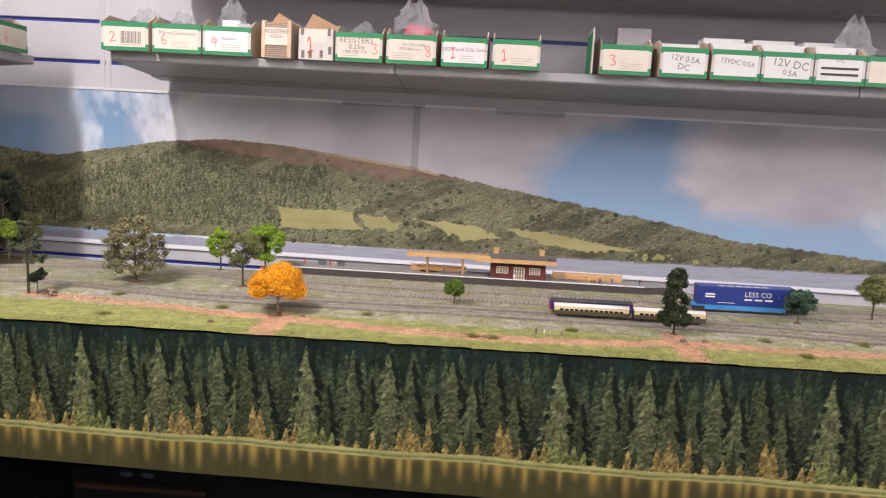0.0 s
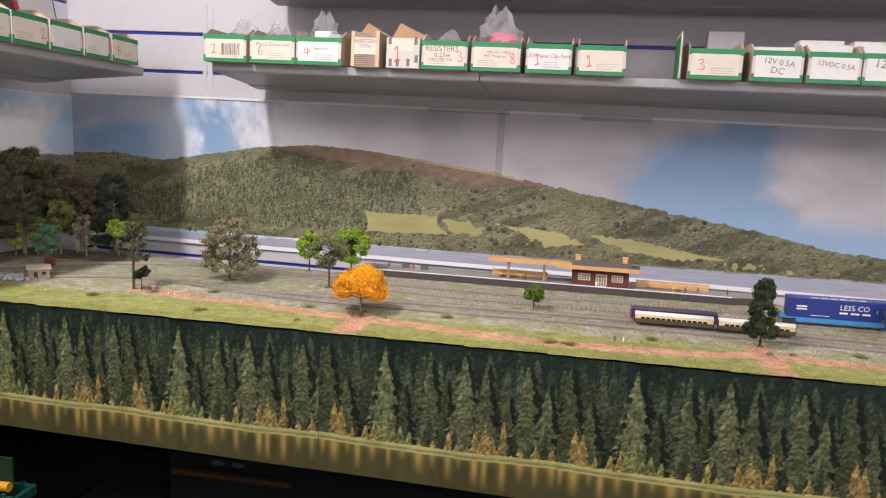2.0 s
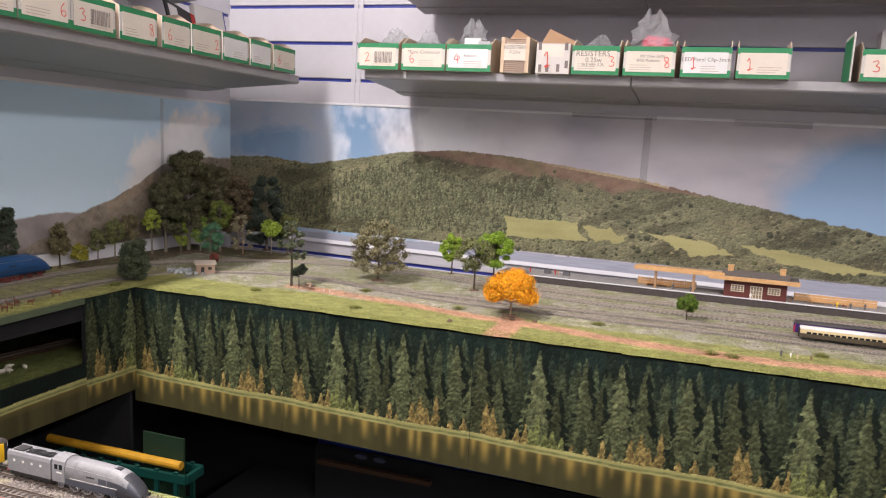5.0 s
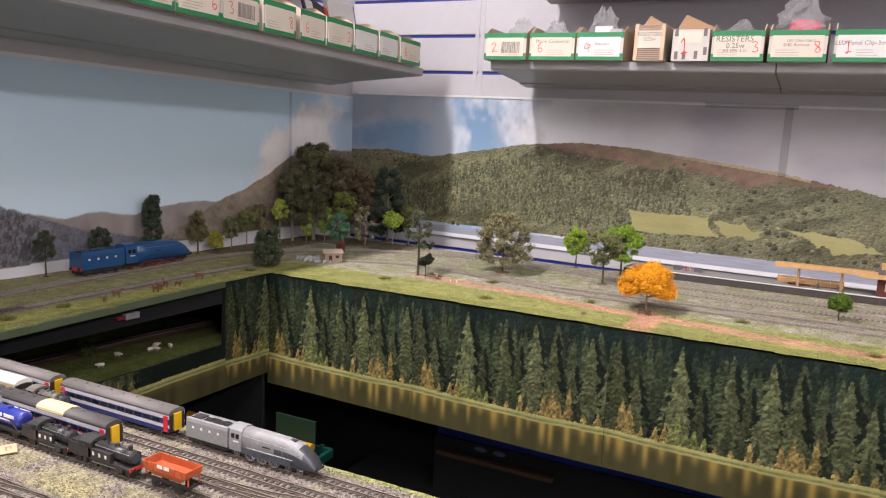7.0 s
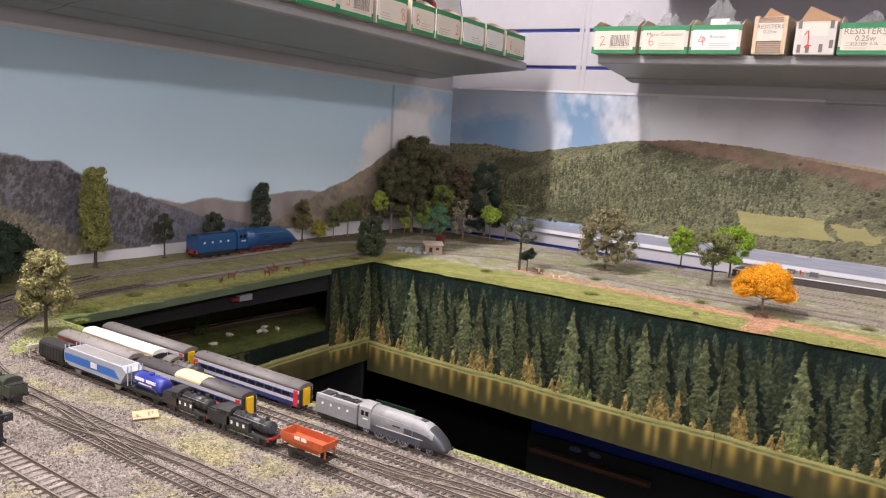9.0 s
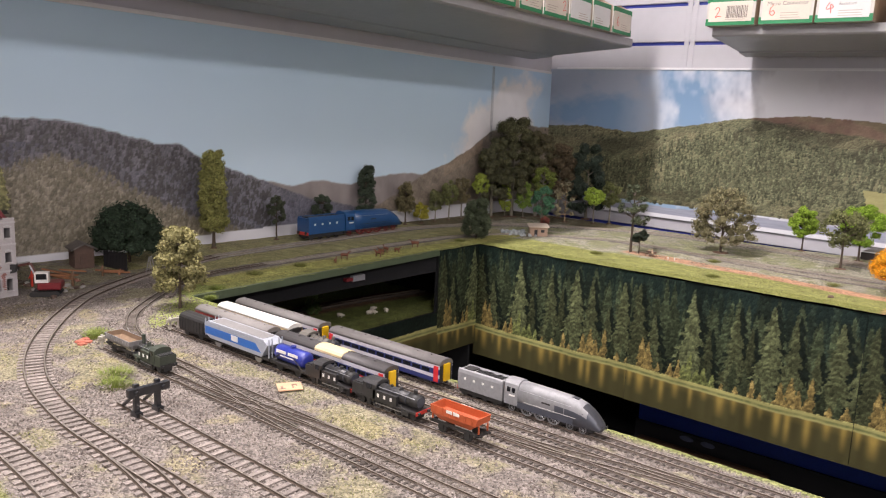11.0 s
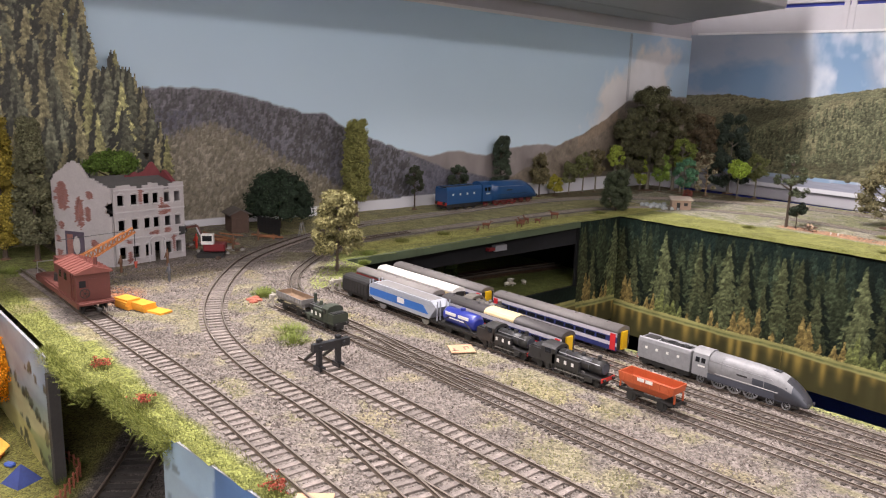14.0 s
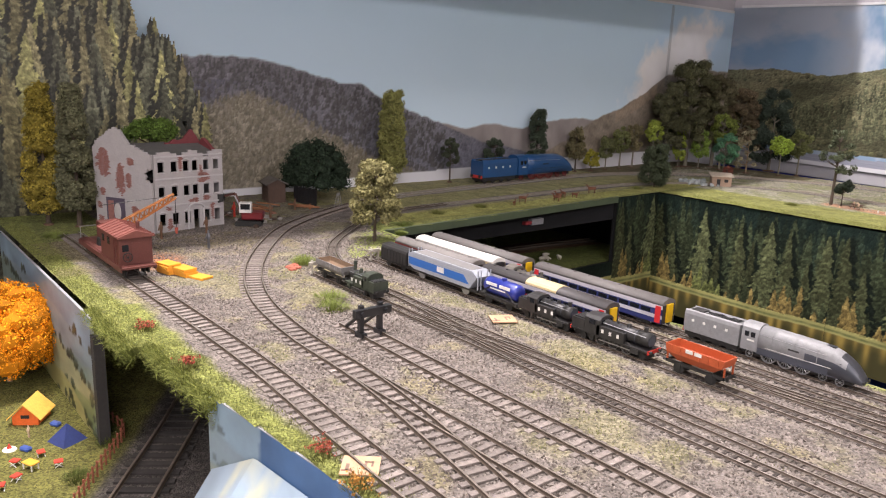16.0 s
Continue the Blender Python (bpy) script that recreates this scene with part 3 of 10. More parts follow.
def paint_forest(us, vs, shore, water):
    """Conifer wood over a reedy lake shore, every sheet the same print: u along, v up; shore: height of the bank."""
    rng = np.random.default_rng(23)
    p = Print(us, vs)
    U, V = p.U, p.V
    h, span = 0.170, 0.395
    p.lay(np.ones_like(U), np.array([0.009, 0.016, 0.012]) * (0.45 + 1.1 * fbm(U * 2, V, 12, 3))[..., None])
    teal = np.clip((V - shore - 0.50 * h) / (0.45 * h), 0, 1) * fbm(U, V * 0.6, 14, 9)
    p.lay(teal * 0.6, (0.024, 0.046, 0.038))

    def row(count, lo, hi, tone, rise, tips, wide):
        for k in range(count):
            u = (k + rng.uniform(0.0, 1.0)) * span / count
            t, b = h * rng.uniform(lo, hi), shore + rng.uniform(0.0, rise) * h
            p.conifer(u, b, t, max(t * rng.uniform(0.8, 1.2) * wide, 0.004), np.array(tone) * rng.uniform(0.6, 1.35), tips)
    row(44, 0.50, 0.80, (0.028, 0.044, 0.029), 0.50, 1.0, 0.16)
    row(34, 0.60, 0.92, (0.060, 0.078, 0.040), 0.16, 1.15, 0.18)
    # the tall firs that stand out from the wood, then the golden larches and young green firs on the bank
    for f, t, wide, tone in ((0.04, 0.93, 0.19, 0.62), (0.12, 0.62, 0.24, 0.85), (0.29, 0.92, 0.25, 1.25), (0.37, 0.60, 0.17, 0.55), (0.48, 0.86, 0.20, 0.90), (0.545, 0.70, 0.16, 0.55),
                             (0.62, 0.94, 0.22, 1.15), (0.71, 0.88, 0.17, 0.8), (0.80, 0.60, 0.18, 0.7), (0.875, 0.90, 0.22, 0.95), (0.955, 0.74, 0.20, 1.0)):
        p.conifer(f * span + 0.006, shore, h * t * 1.02, h * t * wide * 1.35, np.array([0.014, 0.022, 0.015]), 0.6)
        p.conifer(f * span, shore, h * t, h * t * wide, np.array([0.112, 0.128, 0.060]) * tone, 1.2)
    row(14, 0.20, 0.34, (0.055, 0.070, 0.035), 0.04, 1.0, 0.22)
    for f, t, wide, gold in ((0.07, 0.38, 0.20, 1), (0.10, 0.34, 0.22, 1), (0.15, 0.14, 0.3, 1), (0.21, 0.17, 0.3, 1), (0.245, 0.24, 0.2, 1), (0.27, 0.2, 0.3, 0), (0.295, 0.33, 0.18, 0), (0.33, 0.18, 0.34, 0),
                             (0.36, 0.21, 0.32, 0), (0.40, 0.16, 0.34, 0), (0.44, 0.10, 0.4, 1), (0.50, 0.11, 0.35, 1), (0.565, 0.22, 0.22, 1), (0.60, 0.10, 0.4, 1), (0.675, 0.26, 0.26, 1), (0.715, 0.33, 0.22, 1),
                             (0.745, 0.22, 0.28, 1), (0.79, 0.36, 0.17, 1), (0.86, 0.13, 0.4, 1), (0.92, 0.18, 0.3, 1), (0.985, 0.15, 0.3, 1)):
        c = np.array((0.36, 0.270, 0.095) if gold else (0.22, 0.25, 0.085)) * rng.uniform(0.8, 1.15)
        p.conifer(f * span, shore - 0.002, h * t, h * t * wide * 1.2, c, 1.0)
    edge = shore + 0.0030 * fbm(U, U * 0, 40, 5) - 0.004 * np.sin(U / span * 3.1416) + 0.002
    # grassy bank, its dark foot in the reeds and the bright strip that it throws on the water
    fine = fbm(U, V * 0.4, 150, 6, 3)
    soft = fbm(U, V, 30, 7, 2)
    down = edge - V
    p.lay((down > -0.003) & (down < 0.0140), np.array([0.42, 0.40, 0.155]) * (0.75 + 0.5 * soft)[..., None])
    p.lay(np.clip(1.4 - np.abs(down - 0.0045) / 0.0022, 0, 1) * (0.35 + 0.6 * fine), np.array([0.085, 0.115, 0.045]))
    # the wood mirrored in still water: gold tongues that hang from the shore over dark olive
    low = np.clip((down - 0.0085) / 0.0020, 0, 1)
    fall = np.clip((shore - V) / max(water, 1e-3), 0, 1)
    streak = fbm(U, V * 0.10, 75, 8, 2)
    tongue = np.zeros_like(U)
    for f, w, deep in ((0.02, 0.010, 0.7), (0.07, 0.016, 0.9), (0.13, 0.008, 0.6), (0.175, 0.010, 1.0), (0.24, 0.012, 0.7), (0.31, 0.008, 0.9), (0.37, 0.012, 0.5), (0.44, 0.016, 0.9),
                       (0.50, 0.010, 0.7), (0.565, 0.012, 1.0), (0.61, 0.009, 0.6), (0.675, 0.012, 1.0), (0.715, 0.010, 1.1), (0.79, 0.012, 1.1), (0.86, 0.012, 0.7), (0.92, 0.010, 0.9), (0.985, 0.012, 0.8)):
        side = (U - f * span) / (w * 0.45)
        tongue = np.maximum(tongue, np.exp(-side * side) * np.clip((deep * 0.85 - fall) * 2.0, 0, 1))
    glow = np.clip(tongue * (0.45 + 0.9 * streak) + 0.30 * np.clip(1 - fall * 3.0, 0, 1), 0, 1)[..., None]
    p.lay(low, np.array([0.070, 0.064, 0.026]) * (0.7 + 0.6 * streak)[..., None] * (1 - glow) + np.array([0.36, 0.262, 0.070]) * glow)
    grain = np.where(V > edge + 0.001, 0.9, 0.0)
    return np.concatenate([p.img * 0.74, grain[..., None]], -1)


def forest_panel(name, m, length, z0, z1, shore, label):
    us = np.arange(0, length + 0.0016, 0.0016)
    vs = np.arange(z0, z1 + 0.001, 0.0016)
    img = paint_forest(us, vs, shore, shore - z0)
    e = empty(name, m, label, "backdrop", kind="structure")
    sheet = grid_sheet("printed_sheet", us, vs, lambda u, v: np.stack([u, -0.004 + 0.0008 * np.sin(u * 17) * (1.0 - v) * 4, v], -1), img, M_PRINT2)
    sheet.parent = e
    part("backing_board", boxes((0, length, 0, 0.006, z0, z1 - 0.002)), M_BLACK, e)
    return e


PIT_L = -0.925
for x0, length in ((PIT_L, 0.36), (-0.565, 0.375), (-0.19, 0.395), (0.205, 0.395), (0.60, 0.395), (0.995, 0.38)):
    forest_panel("forest_panel", pose(x0, 1.245 - 0.032 * (x0 + 0.92), 0, 0, 0, -1.83) @ pose(0, -0.0006 * random.random(), 0.002 * random.random() - 0.001), length - 0.001, 0.760, 0.997, 0.822,
                 "printed conifer wood and lake shore on the face of the pit")
forest_panel("forest_panel", pose(PIT_L, 1.112, 0, 0, 0, 90), 0.132, 0.785, 0.997, 0.834, "printed conifer wood and lake shore in the pit corner")
forest_panel("forest_panel", pose(PIT_L, 0.50, 0, 0, 0, 90), 0.61, 0.785, 0.874, 0.836, "low printed strip of young conifers along a lake shore")


# cut-out forest print standing in front of the side backdrop
def forest_cutout():
    us, vs = np.arange(-0.45, 0.4601, 0.0018), np.arange(0.87, 1.46, 0.0018)
    p = Print(us, vs)
    U, V = p.U, p.V
    p.lay(np.ones_like(U), np.array([0.060, 0.062, 0.046]) * (0.5 + fbm(U, V, 12, 3))[..., None])
    top = crest([(-1.0, 1.50), (0.24, 1.50), (0.29, 1.42), (0.318, 1.36), (0.345, 1.29), (0.372, 1.262), (0.402, 1.225), (0.425, 1.175), (0.441, 1.140), (0.462, 1.06)])
    for row in np.arange(1.40, 0.86, -0.022):
        for k in range(26):
            u = RNG.uniform(-0.45, 0.45)
            t = RNG.uniform(0.075, 0.165)
            if row + t > top(u) + 0.012:
                t = top(u) + 0.012 - row
                if t < 0.05:
                    continue
            pick = RNG.uniform()
            c = np.array((0.36, 0.325, 0.175) if pick < 0.45 else (0.20, 0.205, 0.135) if pick < 0.84 else (0.50, 0.48, 0.21)) * RNG.uniform(0.65, 1.2)
            wide = t * RNG.uniform(0.15, 0.22)
            p.conifer(u - 0.005, row - 0.004, t * 1.04, wide * 1.3, np.array([0.075, 0.076, 0.058]), 0.6, sun=1)
            p.conifer(u, row, t, wide, c, 1.1, sun=1)
    grain = np.full_like(U, 0.85)
    # dark lower trees, with the shadow over the print's foot multiplied into the colour
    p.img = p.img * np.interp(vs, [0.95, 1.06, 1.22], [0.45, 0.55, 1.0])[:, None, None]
    keep = p.drawn | (V < top(U) - 0.10)
    idx = np.arange(U.size).reshape(U.shape)
    quads = np.stack([idx[:-1, :-1], idx[:-1, 1:], idx[1:, 1:], idx[1:, :-1]], -1)[keep[1:, 1:]].reshape(-1, 4)
    used, inv = np.unique(quads, return_inverse=True)
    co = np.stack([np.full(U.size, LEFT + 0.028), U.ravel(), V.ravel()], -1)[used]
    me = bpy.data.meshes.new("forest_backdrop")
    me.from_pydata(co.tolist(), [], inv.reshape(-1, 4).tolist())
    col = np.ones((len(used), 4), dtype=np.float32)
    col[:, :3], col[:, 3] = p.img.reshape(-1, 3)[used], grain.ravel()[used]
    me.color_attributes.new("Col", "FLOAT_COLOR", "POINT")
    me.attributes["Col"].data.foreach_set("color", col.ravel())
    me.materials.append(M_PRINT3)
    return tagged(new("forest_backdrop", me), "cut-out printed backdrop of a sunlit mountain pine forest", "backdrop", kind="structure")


forest_cutout()


# ---- shelves ----
def shop_shelf(name, m, length, joints, label):
    """Pressed metal shop shelf along x: front lip at y = 0, wall at y = 0.3; top of the shelf at z = 0."""
    e = empty(name, m, label, "shelf")
    cuts = [0.0, *joints, length]
    for a, b in zip(cuts, cuts[1:]):
        bm = bmesh.new()
        prof = [(0, 0.0), (0.296, 0.0), (0.296, -0.020), (0.262, -0.020), (0.262, -0.043), (0.205, -0.0375), (0.201, -0.0345), (0.012, -0.0205), (0.004, -0.0205), (0.0, -0.017)]
        extrude(bm, prof, a + 0.0012, b - 0.0012)
        part("shelf_panel", fixed(bm), M_SHELF, e)
    return e


SHELF_B = pose(0, 0, 1.47, 0, TILT_B, 0)
shop_shelf("wall_shelf", SHELF_B @ pose(-0.655, 1.722, 0.0) @ Matrix.Diagonal((1, 0.93, 1, 1)), 2.5, (0.635, 1.6), "grey metal shop shelf loaded with parts boxes")
shop_shelf("wall_shelf", SHELF_B @ pose(-0.60, 1.695, 0.215), 2.5, (0.58, 1.55), "grey metal shop shelf above the parts boxes")
SHELF_L = pose(-0.875, 0, 1.478, 0, 0, 90)
shop_shelf("wall_shelf", SHELF_L @ pose(-1.6, 0.02, 0) @ Matrix.Diagonal((1, 1.16, 1, 1)), 3.42, (1.2, 2.3), "grey metal shop shelf loaded with parts boxes")
shop_shelf("wall_shelf", SHELF_L @ pose(-1.6, 0.02, 0.215) @ Matrix.Diagonal((1, 1.16, 1, 1)), 3.30, (1.2, 2.3), "grey metal shop shelf above the parts boxes")


# ---- track plan: centre lines ----
def glide(pts, step):
    """Even points along a smooth curve through pts."""
    p = np.asarray(pts, float)
    q = np.vstack([2 * p[0] - p[1], p, 2 * p[-1] - p[-2]])
    out = []
    for k in range(1, len(q) - 2):
        a, b, c, d = q[k - 1:k + 3]
        for s in np.linspace(0, 1, 24, endpoint=False):
            out.append(0.5 * (2 * b + (c - a) * s + (2 * a - 5 * b + 4 * c - d) * s * s + (3 * b - a - 3 * c + d) * s ** 3))
    out = np.array(out + [p[-1]])
    dist = np.concatenate([[0], np.cumsum(np.linalg.norm(np.diff(out, axis=0), axis=1))])
    n = max(2, int(round(dist[-1] / step)))
    s = np.linspace(0, dist[-1], n + 1)
    return np.stack([np.interp(s, dist, out[:, 0]), np.interp(s, dist, out[:, 1])], -1)


WIDE, NARROW = "wide", "narrow"
MAIN = [(1.5, 1.60), (1.0, 1.616), (0.53, 1.632), (0.0, 1.652), (-0.39, 1.688), (-0.53, 1.715), (-0.68, 1.724), (-0.78, 1.712), (-0.89, 1.665), (-1.02, 1.575), (-1.11, 1.455), (-1.15, 1.32), (-1.155, 1.18), (-1.142, 1.02), (-1.128, 0.86),
        (-1.115, 0.735), (-1.066, 0.60), (-0.983, 0.465), (-0.905, 0.39), (-0.80, 0.318), (-0.70, 0.274), (-0.60, 0.254), (-0.50, 0.249), (-0.30, 0.250), (0.2, 0.25), (1.2, 0.25)]
CROSS = [(-0.53, 0.2505), (-0.45, 0.245), (-0.36, 0.231), (-0.28, 0.217), (-0.16, 0.199), (-0.05, 0.19), (0.1, 0.188)]
FRONT = [(-1.06, 0.196), (-0.8, 0.197), (-0.56, 0.198), (-0.41, 0.190), (-0.3, 0.187), (0.1, 0.187), (1.2, 0.187)]
STUB = [(-0.585, 0.302), (-0.4, 0.299), (0.1, 0.299), (1.2, 0.30)]
PLATFORM_LOOP = [(1.5, 1.53), (0.9, 1.545), (0.36, 1.557), (0.0, 1.573), (-0.15, 1.598), (-0.29, 1.648), (-0.40, 1.69)]
INNER = [(1.5, 1.34), (0.87, 1.375), (0.64, 1.405), (0.2, 1.43), (0.0, 1.434), (-0.15, 1.436), (-0.30, 1.442), (-0.43, 1.466), (-0.56, 1.50), (-0.66, 1.522), (-0.75, 1.527), (-0.83, 1.505), (-0.92, 1.45), (-0.985, 1.36), (-1.015, 1.26), (-1.02, 1.12), (-1.014, 0.95),
         (-1.008, 0.76), (-1.0, 0.66), (-0.955, 0.565), (-0.872, 0.468), (-0.815, 0.425), (-0.75, 0.400), (-0.68, 0.388), (-0.60, 0.385), (-0.3, 0.383), (0.2, 0.383), (1.2, 0.383)]
INNER2 = [(1.5, 1.40), (0.90, 1.432), (0.65, 1.46), (0.2, 1.483), (-0.05, 1.485), (-0.30, 1.488), (-0.44, 1.49), (-0.58, 1.505)]
SIDINGS = [[(-0.745, 0.361), (-0.5, 0.361), (1.2, 0.361)], [(-0.775, 0.447), (0.1, 0.447), (1.2, 0.447)], [(-0.77, 0.473), (0.1, 0.473), (1.2, 0.473)], [(-0.78, 0.499), (0.1, 0.499), (1.2, 0.499)],
           [(-0.80, 0.525), (0.1, 0.525), (1.2, 0.525)]]
YARD_X = [(-0.64, 0.386), (-0.58, 0.382), (-0.50, 0.369), (-0.43, 0.3613)]
YARD_X2 = [(-0.60, 0.361), (-0.54, 0.364), (-0.47, 0.377), (-0.41, 0.383)]
SIDE_X = [(-0.36, 0.473), (-0.28, 0.477), (-0.2, 0.493), (-0.12, 0.499)]
LOW_LINE = [(-0.40, -0.03), (-0.50, 0.045), (-0.6105, 0.1255), (-0.7365, 0.216), (-0.84, 0.275), (-1.0, 0.33)]
SHEEP_LINE = [(-1.13, 0.5), (-1.11, 0.85), (-1.095, 1.07), (-1.07, 1.24)]


# ---- scenic ground ----
def near_path(X, Y, pts, step=0.02):
    q = glide(pts, step)
    best = np.full(X.shape, 9.0)
    for a, b in zip(q[:-1], q[1:]):
        d = b - a
        s = np.clip(((X - a[0]) * d[0] + (Y - a[1]) * d[1]) / (d @ d), 0, 1)
        best = np.minimum(best, np.hypot(X - a[0] - s * d[0], Y - a[1] - s * d[1]))
    return best


def blend(c, mask, colour):
    m = np.clip(mask, 0, 1)[..., None]
    return c * (1 - m) + np.asarray(colour) * m


GRASS, MOSS, STONE, EARTH, PALE = np.array([0.215, 0.220, 0.072]), np.array([0.205, 0.190, 0.088]), np.array([0.172, 0.149, 0.132]), np.array([0.44, 0.245, 0.155]), np.array([0.345, 0.325, 0.250])


def ground_sheet(name, x0, x1, y0, y1, step, keep, paint, z, relief, label):
    xs, ys = np.arange(x0, x1 + step / 2, step), np.arange(y0, y1 + step / 2, step)
    X, Y = np.meshgrid(xs, ys)
    col = paint(X, Y)
    Z = z + relief * (fbm(X, Y, 60, 31, 4) - 0.5) * 2
    idx = np.arange(X.size).reshape(X.shape)
    cx, cy = (X[:-1, :-1] + X[1:, 1:]) / 2, (Y[:-1, :-1] + Y[1:, 1:]) / 2
    quads = np.stack([idx[:-1, :-1], idx[:-1, 1:], idx[1:, 1:], idx[1:, :-1]], -1)[keep(cx, cy)].reshape(-1, 4)
    used, inv = np.unique(quads, return_inverse=True)
    me = bpy.data.meshes.new(name)
    me.from_pydata(np.stack([X.ravel(), Y.ravel(), Z.ravel()], -1)[used].tolist(), [], inv.reshape(-1, 4).tolist())
    c = np.ones((len(used), 4), dtype=np.float32)
    c[:, :3] = col.reshape(-1, 3)[used]
    me.color_attributes.new("Col", "FLOAT_COLOR", "POINT")
    me.attributes["Col"].data.foreach_set("color", c.ravel())
    me.materials.append(ground_mat("scatter_ground", 620))
    return tagged(smooth(new(name, me)), label, "ground", kind="structure")


def front_edge(x):
    return 1.238 - 0.032 * (x + 0.92)


def back_edge(x):
    return np.interp(x, [-1.3, -0.9, -0.42, -0.34, -0.30, 0.60, 0.66, 0.95, 1.6], [1.82, 1.805, 1.768, 1.768, 1.80, 1.775, 1.715, 1.695, 1.66])


WALKWAY = [(-0.66, 1.415), (-0.55, 1.398), (-0.37, 1.368), (-0.25, 1.340), (-0.12, 1.322), (0.055, 1.288), (0.24, 1.270), (0.42, 1.278), (0.52, 1.298), (0.69, 1.284), (0.83, 1.284), (1.4, 1.275)]


def paint_far(X, Y):
    n, f = fbm(X, Y, 14, 3), fbm(X, Y, 55, 5)
    c = np.broadcast_to(PALE, X.shape + (3,)).copy() * (0.8 + 0.45 * n)[..., None]
    c = blend(c, np.clip((f + n * 0.7 - 0.76) * 5, 0, 0.75), np.array([0.235, 0.245, 0.115]))
    rail = np.minimum.reduce([near_path(X, Y, t, 0.04) for t in (MAIN, PLATFORM_LOOP, INNER, INNER2)])
    c = blend(c, (0.022 + 0.006 * f - rail) * 130, STONE * (0.8 + 0.4 * f)[..., None])
    lawn = front_edge(X) + 0.145 + 0.03 * (n - 0.5) - 0.06 * np.clip(X - 0.35, 0, 1)
    c = blend(c, np.where(rail < 0.02, 0, (lawn - Y) * 90) * (X > -1.1), GRASS * (0.75 + 0.55 * f + 0.25 * n)[..., None])
    side = (X < -0.93) & (Y < 1.45)
    dull = np.array([0.31, 0.285, 0.14])
    c = blend(c, side * (rail > 0.02) * 0.85, dull * (0.65 + 0.7 * f)[..., None])
    c = blend(c, side * (X > -0.985 + 0.02 * n) * 1.0, np.array([0.34, 0.33, 0.105]) * (0.7 + 0.6 * f)[..., None])
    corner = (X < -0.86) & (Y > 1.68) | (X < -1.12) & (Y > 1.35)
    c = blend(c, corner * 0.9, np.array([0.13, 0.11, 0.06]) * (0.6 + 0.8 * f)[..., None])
    w = near_path(X, Y, WALKWAY)
    c = blend(c, (0.019 + 0.010 * (f - 0.4) + 0.006 * n - w) * 110, EARTH * (0.75 + 0.55 * f)[..., None])
    for a, b, r in (((-0.155, 1.34), (-0.150, 1.15), 0.026), ((0.515, 1.345), (0.525, 1.15), 0.024), ((-0.60, 1.41), (-0.52, 1.395), 0.024)):
        w = near_path(X, Y, [a, ((a[0] + b[0]) / 2, (a[1] + b[1]) / 2), b])
        c = blend(c, (r + 0.012 * (f - 0.5) - w) * 130, EARTH * (0.75 + 0.55 * f)[..., None])
    return c


def paint_yard(X, Y):
    n, f, g = fbm(X, Y, 9, 13), fbm(X, Y, 45, 15), fbm(X, Y, 160, 17, 3)
    c = STONE * (0.62 + 0.50 * g + 0.36 * f)[..., None] * np.where(n > 0.5, 1.0, 0.82 + 0.36 * n)[..., None]
    yard = [MAIN[12:], CROSS, FRONT, STUB, *SIDINGS, INNER[16:]]
    rail = np.minimum.reduce([near_path(X, Y, t, 0.05) for t in yard])
    c = blend(c, (rail > 0.011) * np.clip((n * 0.75 + f * 0.85 - 0.82) * 4, 0, 0.50), MOSS * (0.75 + 0.6 * g)[..., None])
    c = blend(c, (rail > 0.012) * np.clip((fbm(X, Y, 20, 44) - 0.60) * 7, 0, 0.5) * (Y < 0.42), np.array([0.26, 0.225, 0.11]))
    bank = np.where(X < -0.74, 0.168, 0.177) + 0.012 * (f - 0.5)
    c = blend(c, (bank - Y) * 160, np.array([0.185, 0.20, 0.055]) * (0.65 + 0.7 * g)[..., None])
    c = blend(c, (Y - 0.540) * 160 * (X > -0.84), np.array([0.21, 0.225, 0.08]) * (0.7 + 0.6 * g)[..., None])
    inner = near_path(X, Y, INNER[16:], 0.03)
    lawn = (X < -0.78) & (Y > 0.43 + (X + 0.8) * -1.0) & (X > -1.0) & (inner > 0.02)
    c = blend(c, lawn * 1.0, np.array([0.22, 0.245, 0.075]) * (0.7 + 0.6 * g)[..., None])
    c = blend(c, ((X < -0.86) & (Y < 0.42)) * np.clip((f - 0.42) * 3, 0, 0.6), np.array([0.20, 0.165, 0.10]))
    c = blend(c, ((X < -1.10) & (Y > 0.55)) * 0.9, np.array([0.20, 0.19, 0.075]) * (0.6 + 0.7 * g)[..., None])
    c = blend(c, ((X < -1.03) & (Y < 0.25)) * 0.9, np.array([0.18, 0.20, 0.06]) * (0.6 + 0.7 * g)[..., None])
    c = blend(c, (0.05 - np.hypot(X + 0.885, (Y - 0.235) * 1.2)) * 40 * (Y > 0.215), np.array([0.37, 0.17, 0.09]) * (0.7 + 0.5 * g)[..., None])
    return c


def yard_lip(x):
    return np.interp(x, [-0.63, -0.629, -0.52, -0.45, -0.39, -0.3], [0.137, 0.150, 0.1505, 0.1565, 0.162, 0.170])


def side_edge(y):
    return np.interp(y, [0.5, 0.555, 1.1, 1.3], [-0.885, -0.885, -0.918, -0.920])


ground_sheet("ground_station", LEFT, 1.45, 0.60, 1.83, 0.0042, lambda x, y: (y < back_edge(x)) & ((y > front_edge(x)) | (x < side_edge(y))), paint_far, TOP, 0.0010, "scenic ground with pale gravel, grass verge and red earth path")
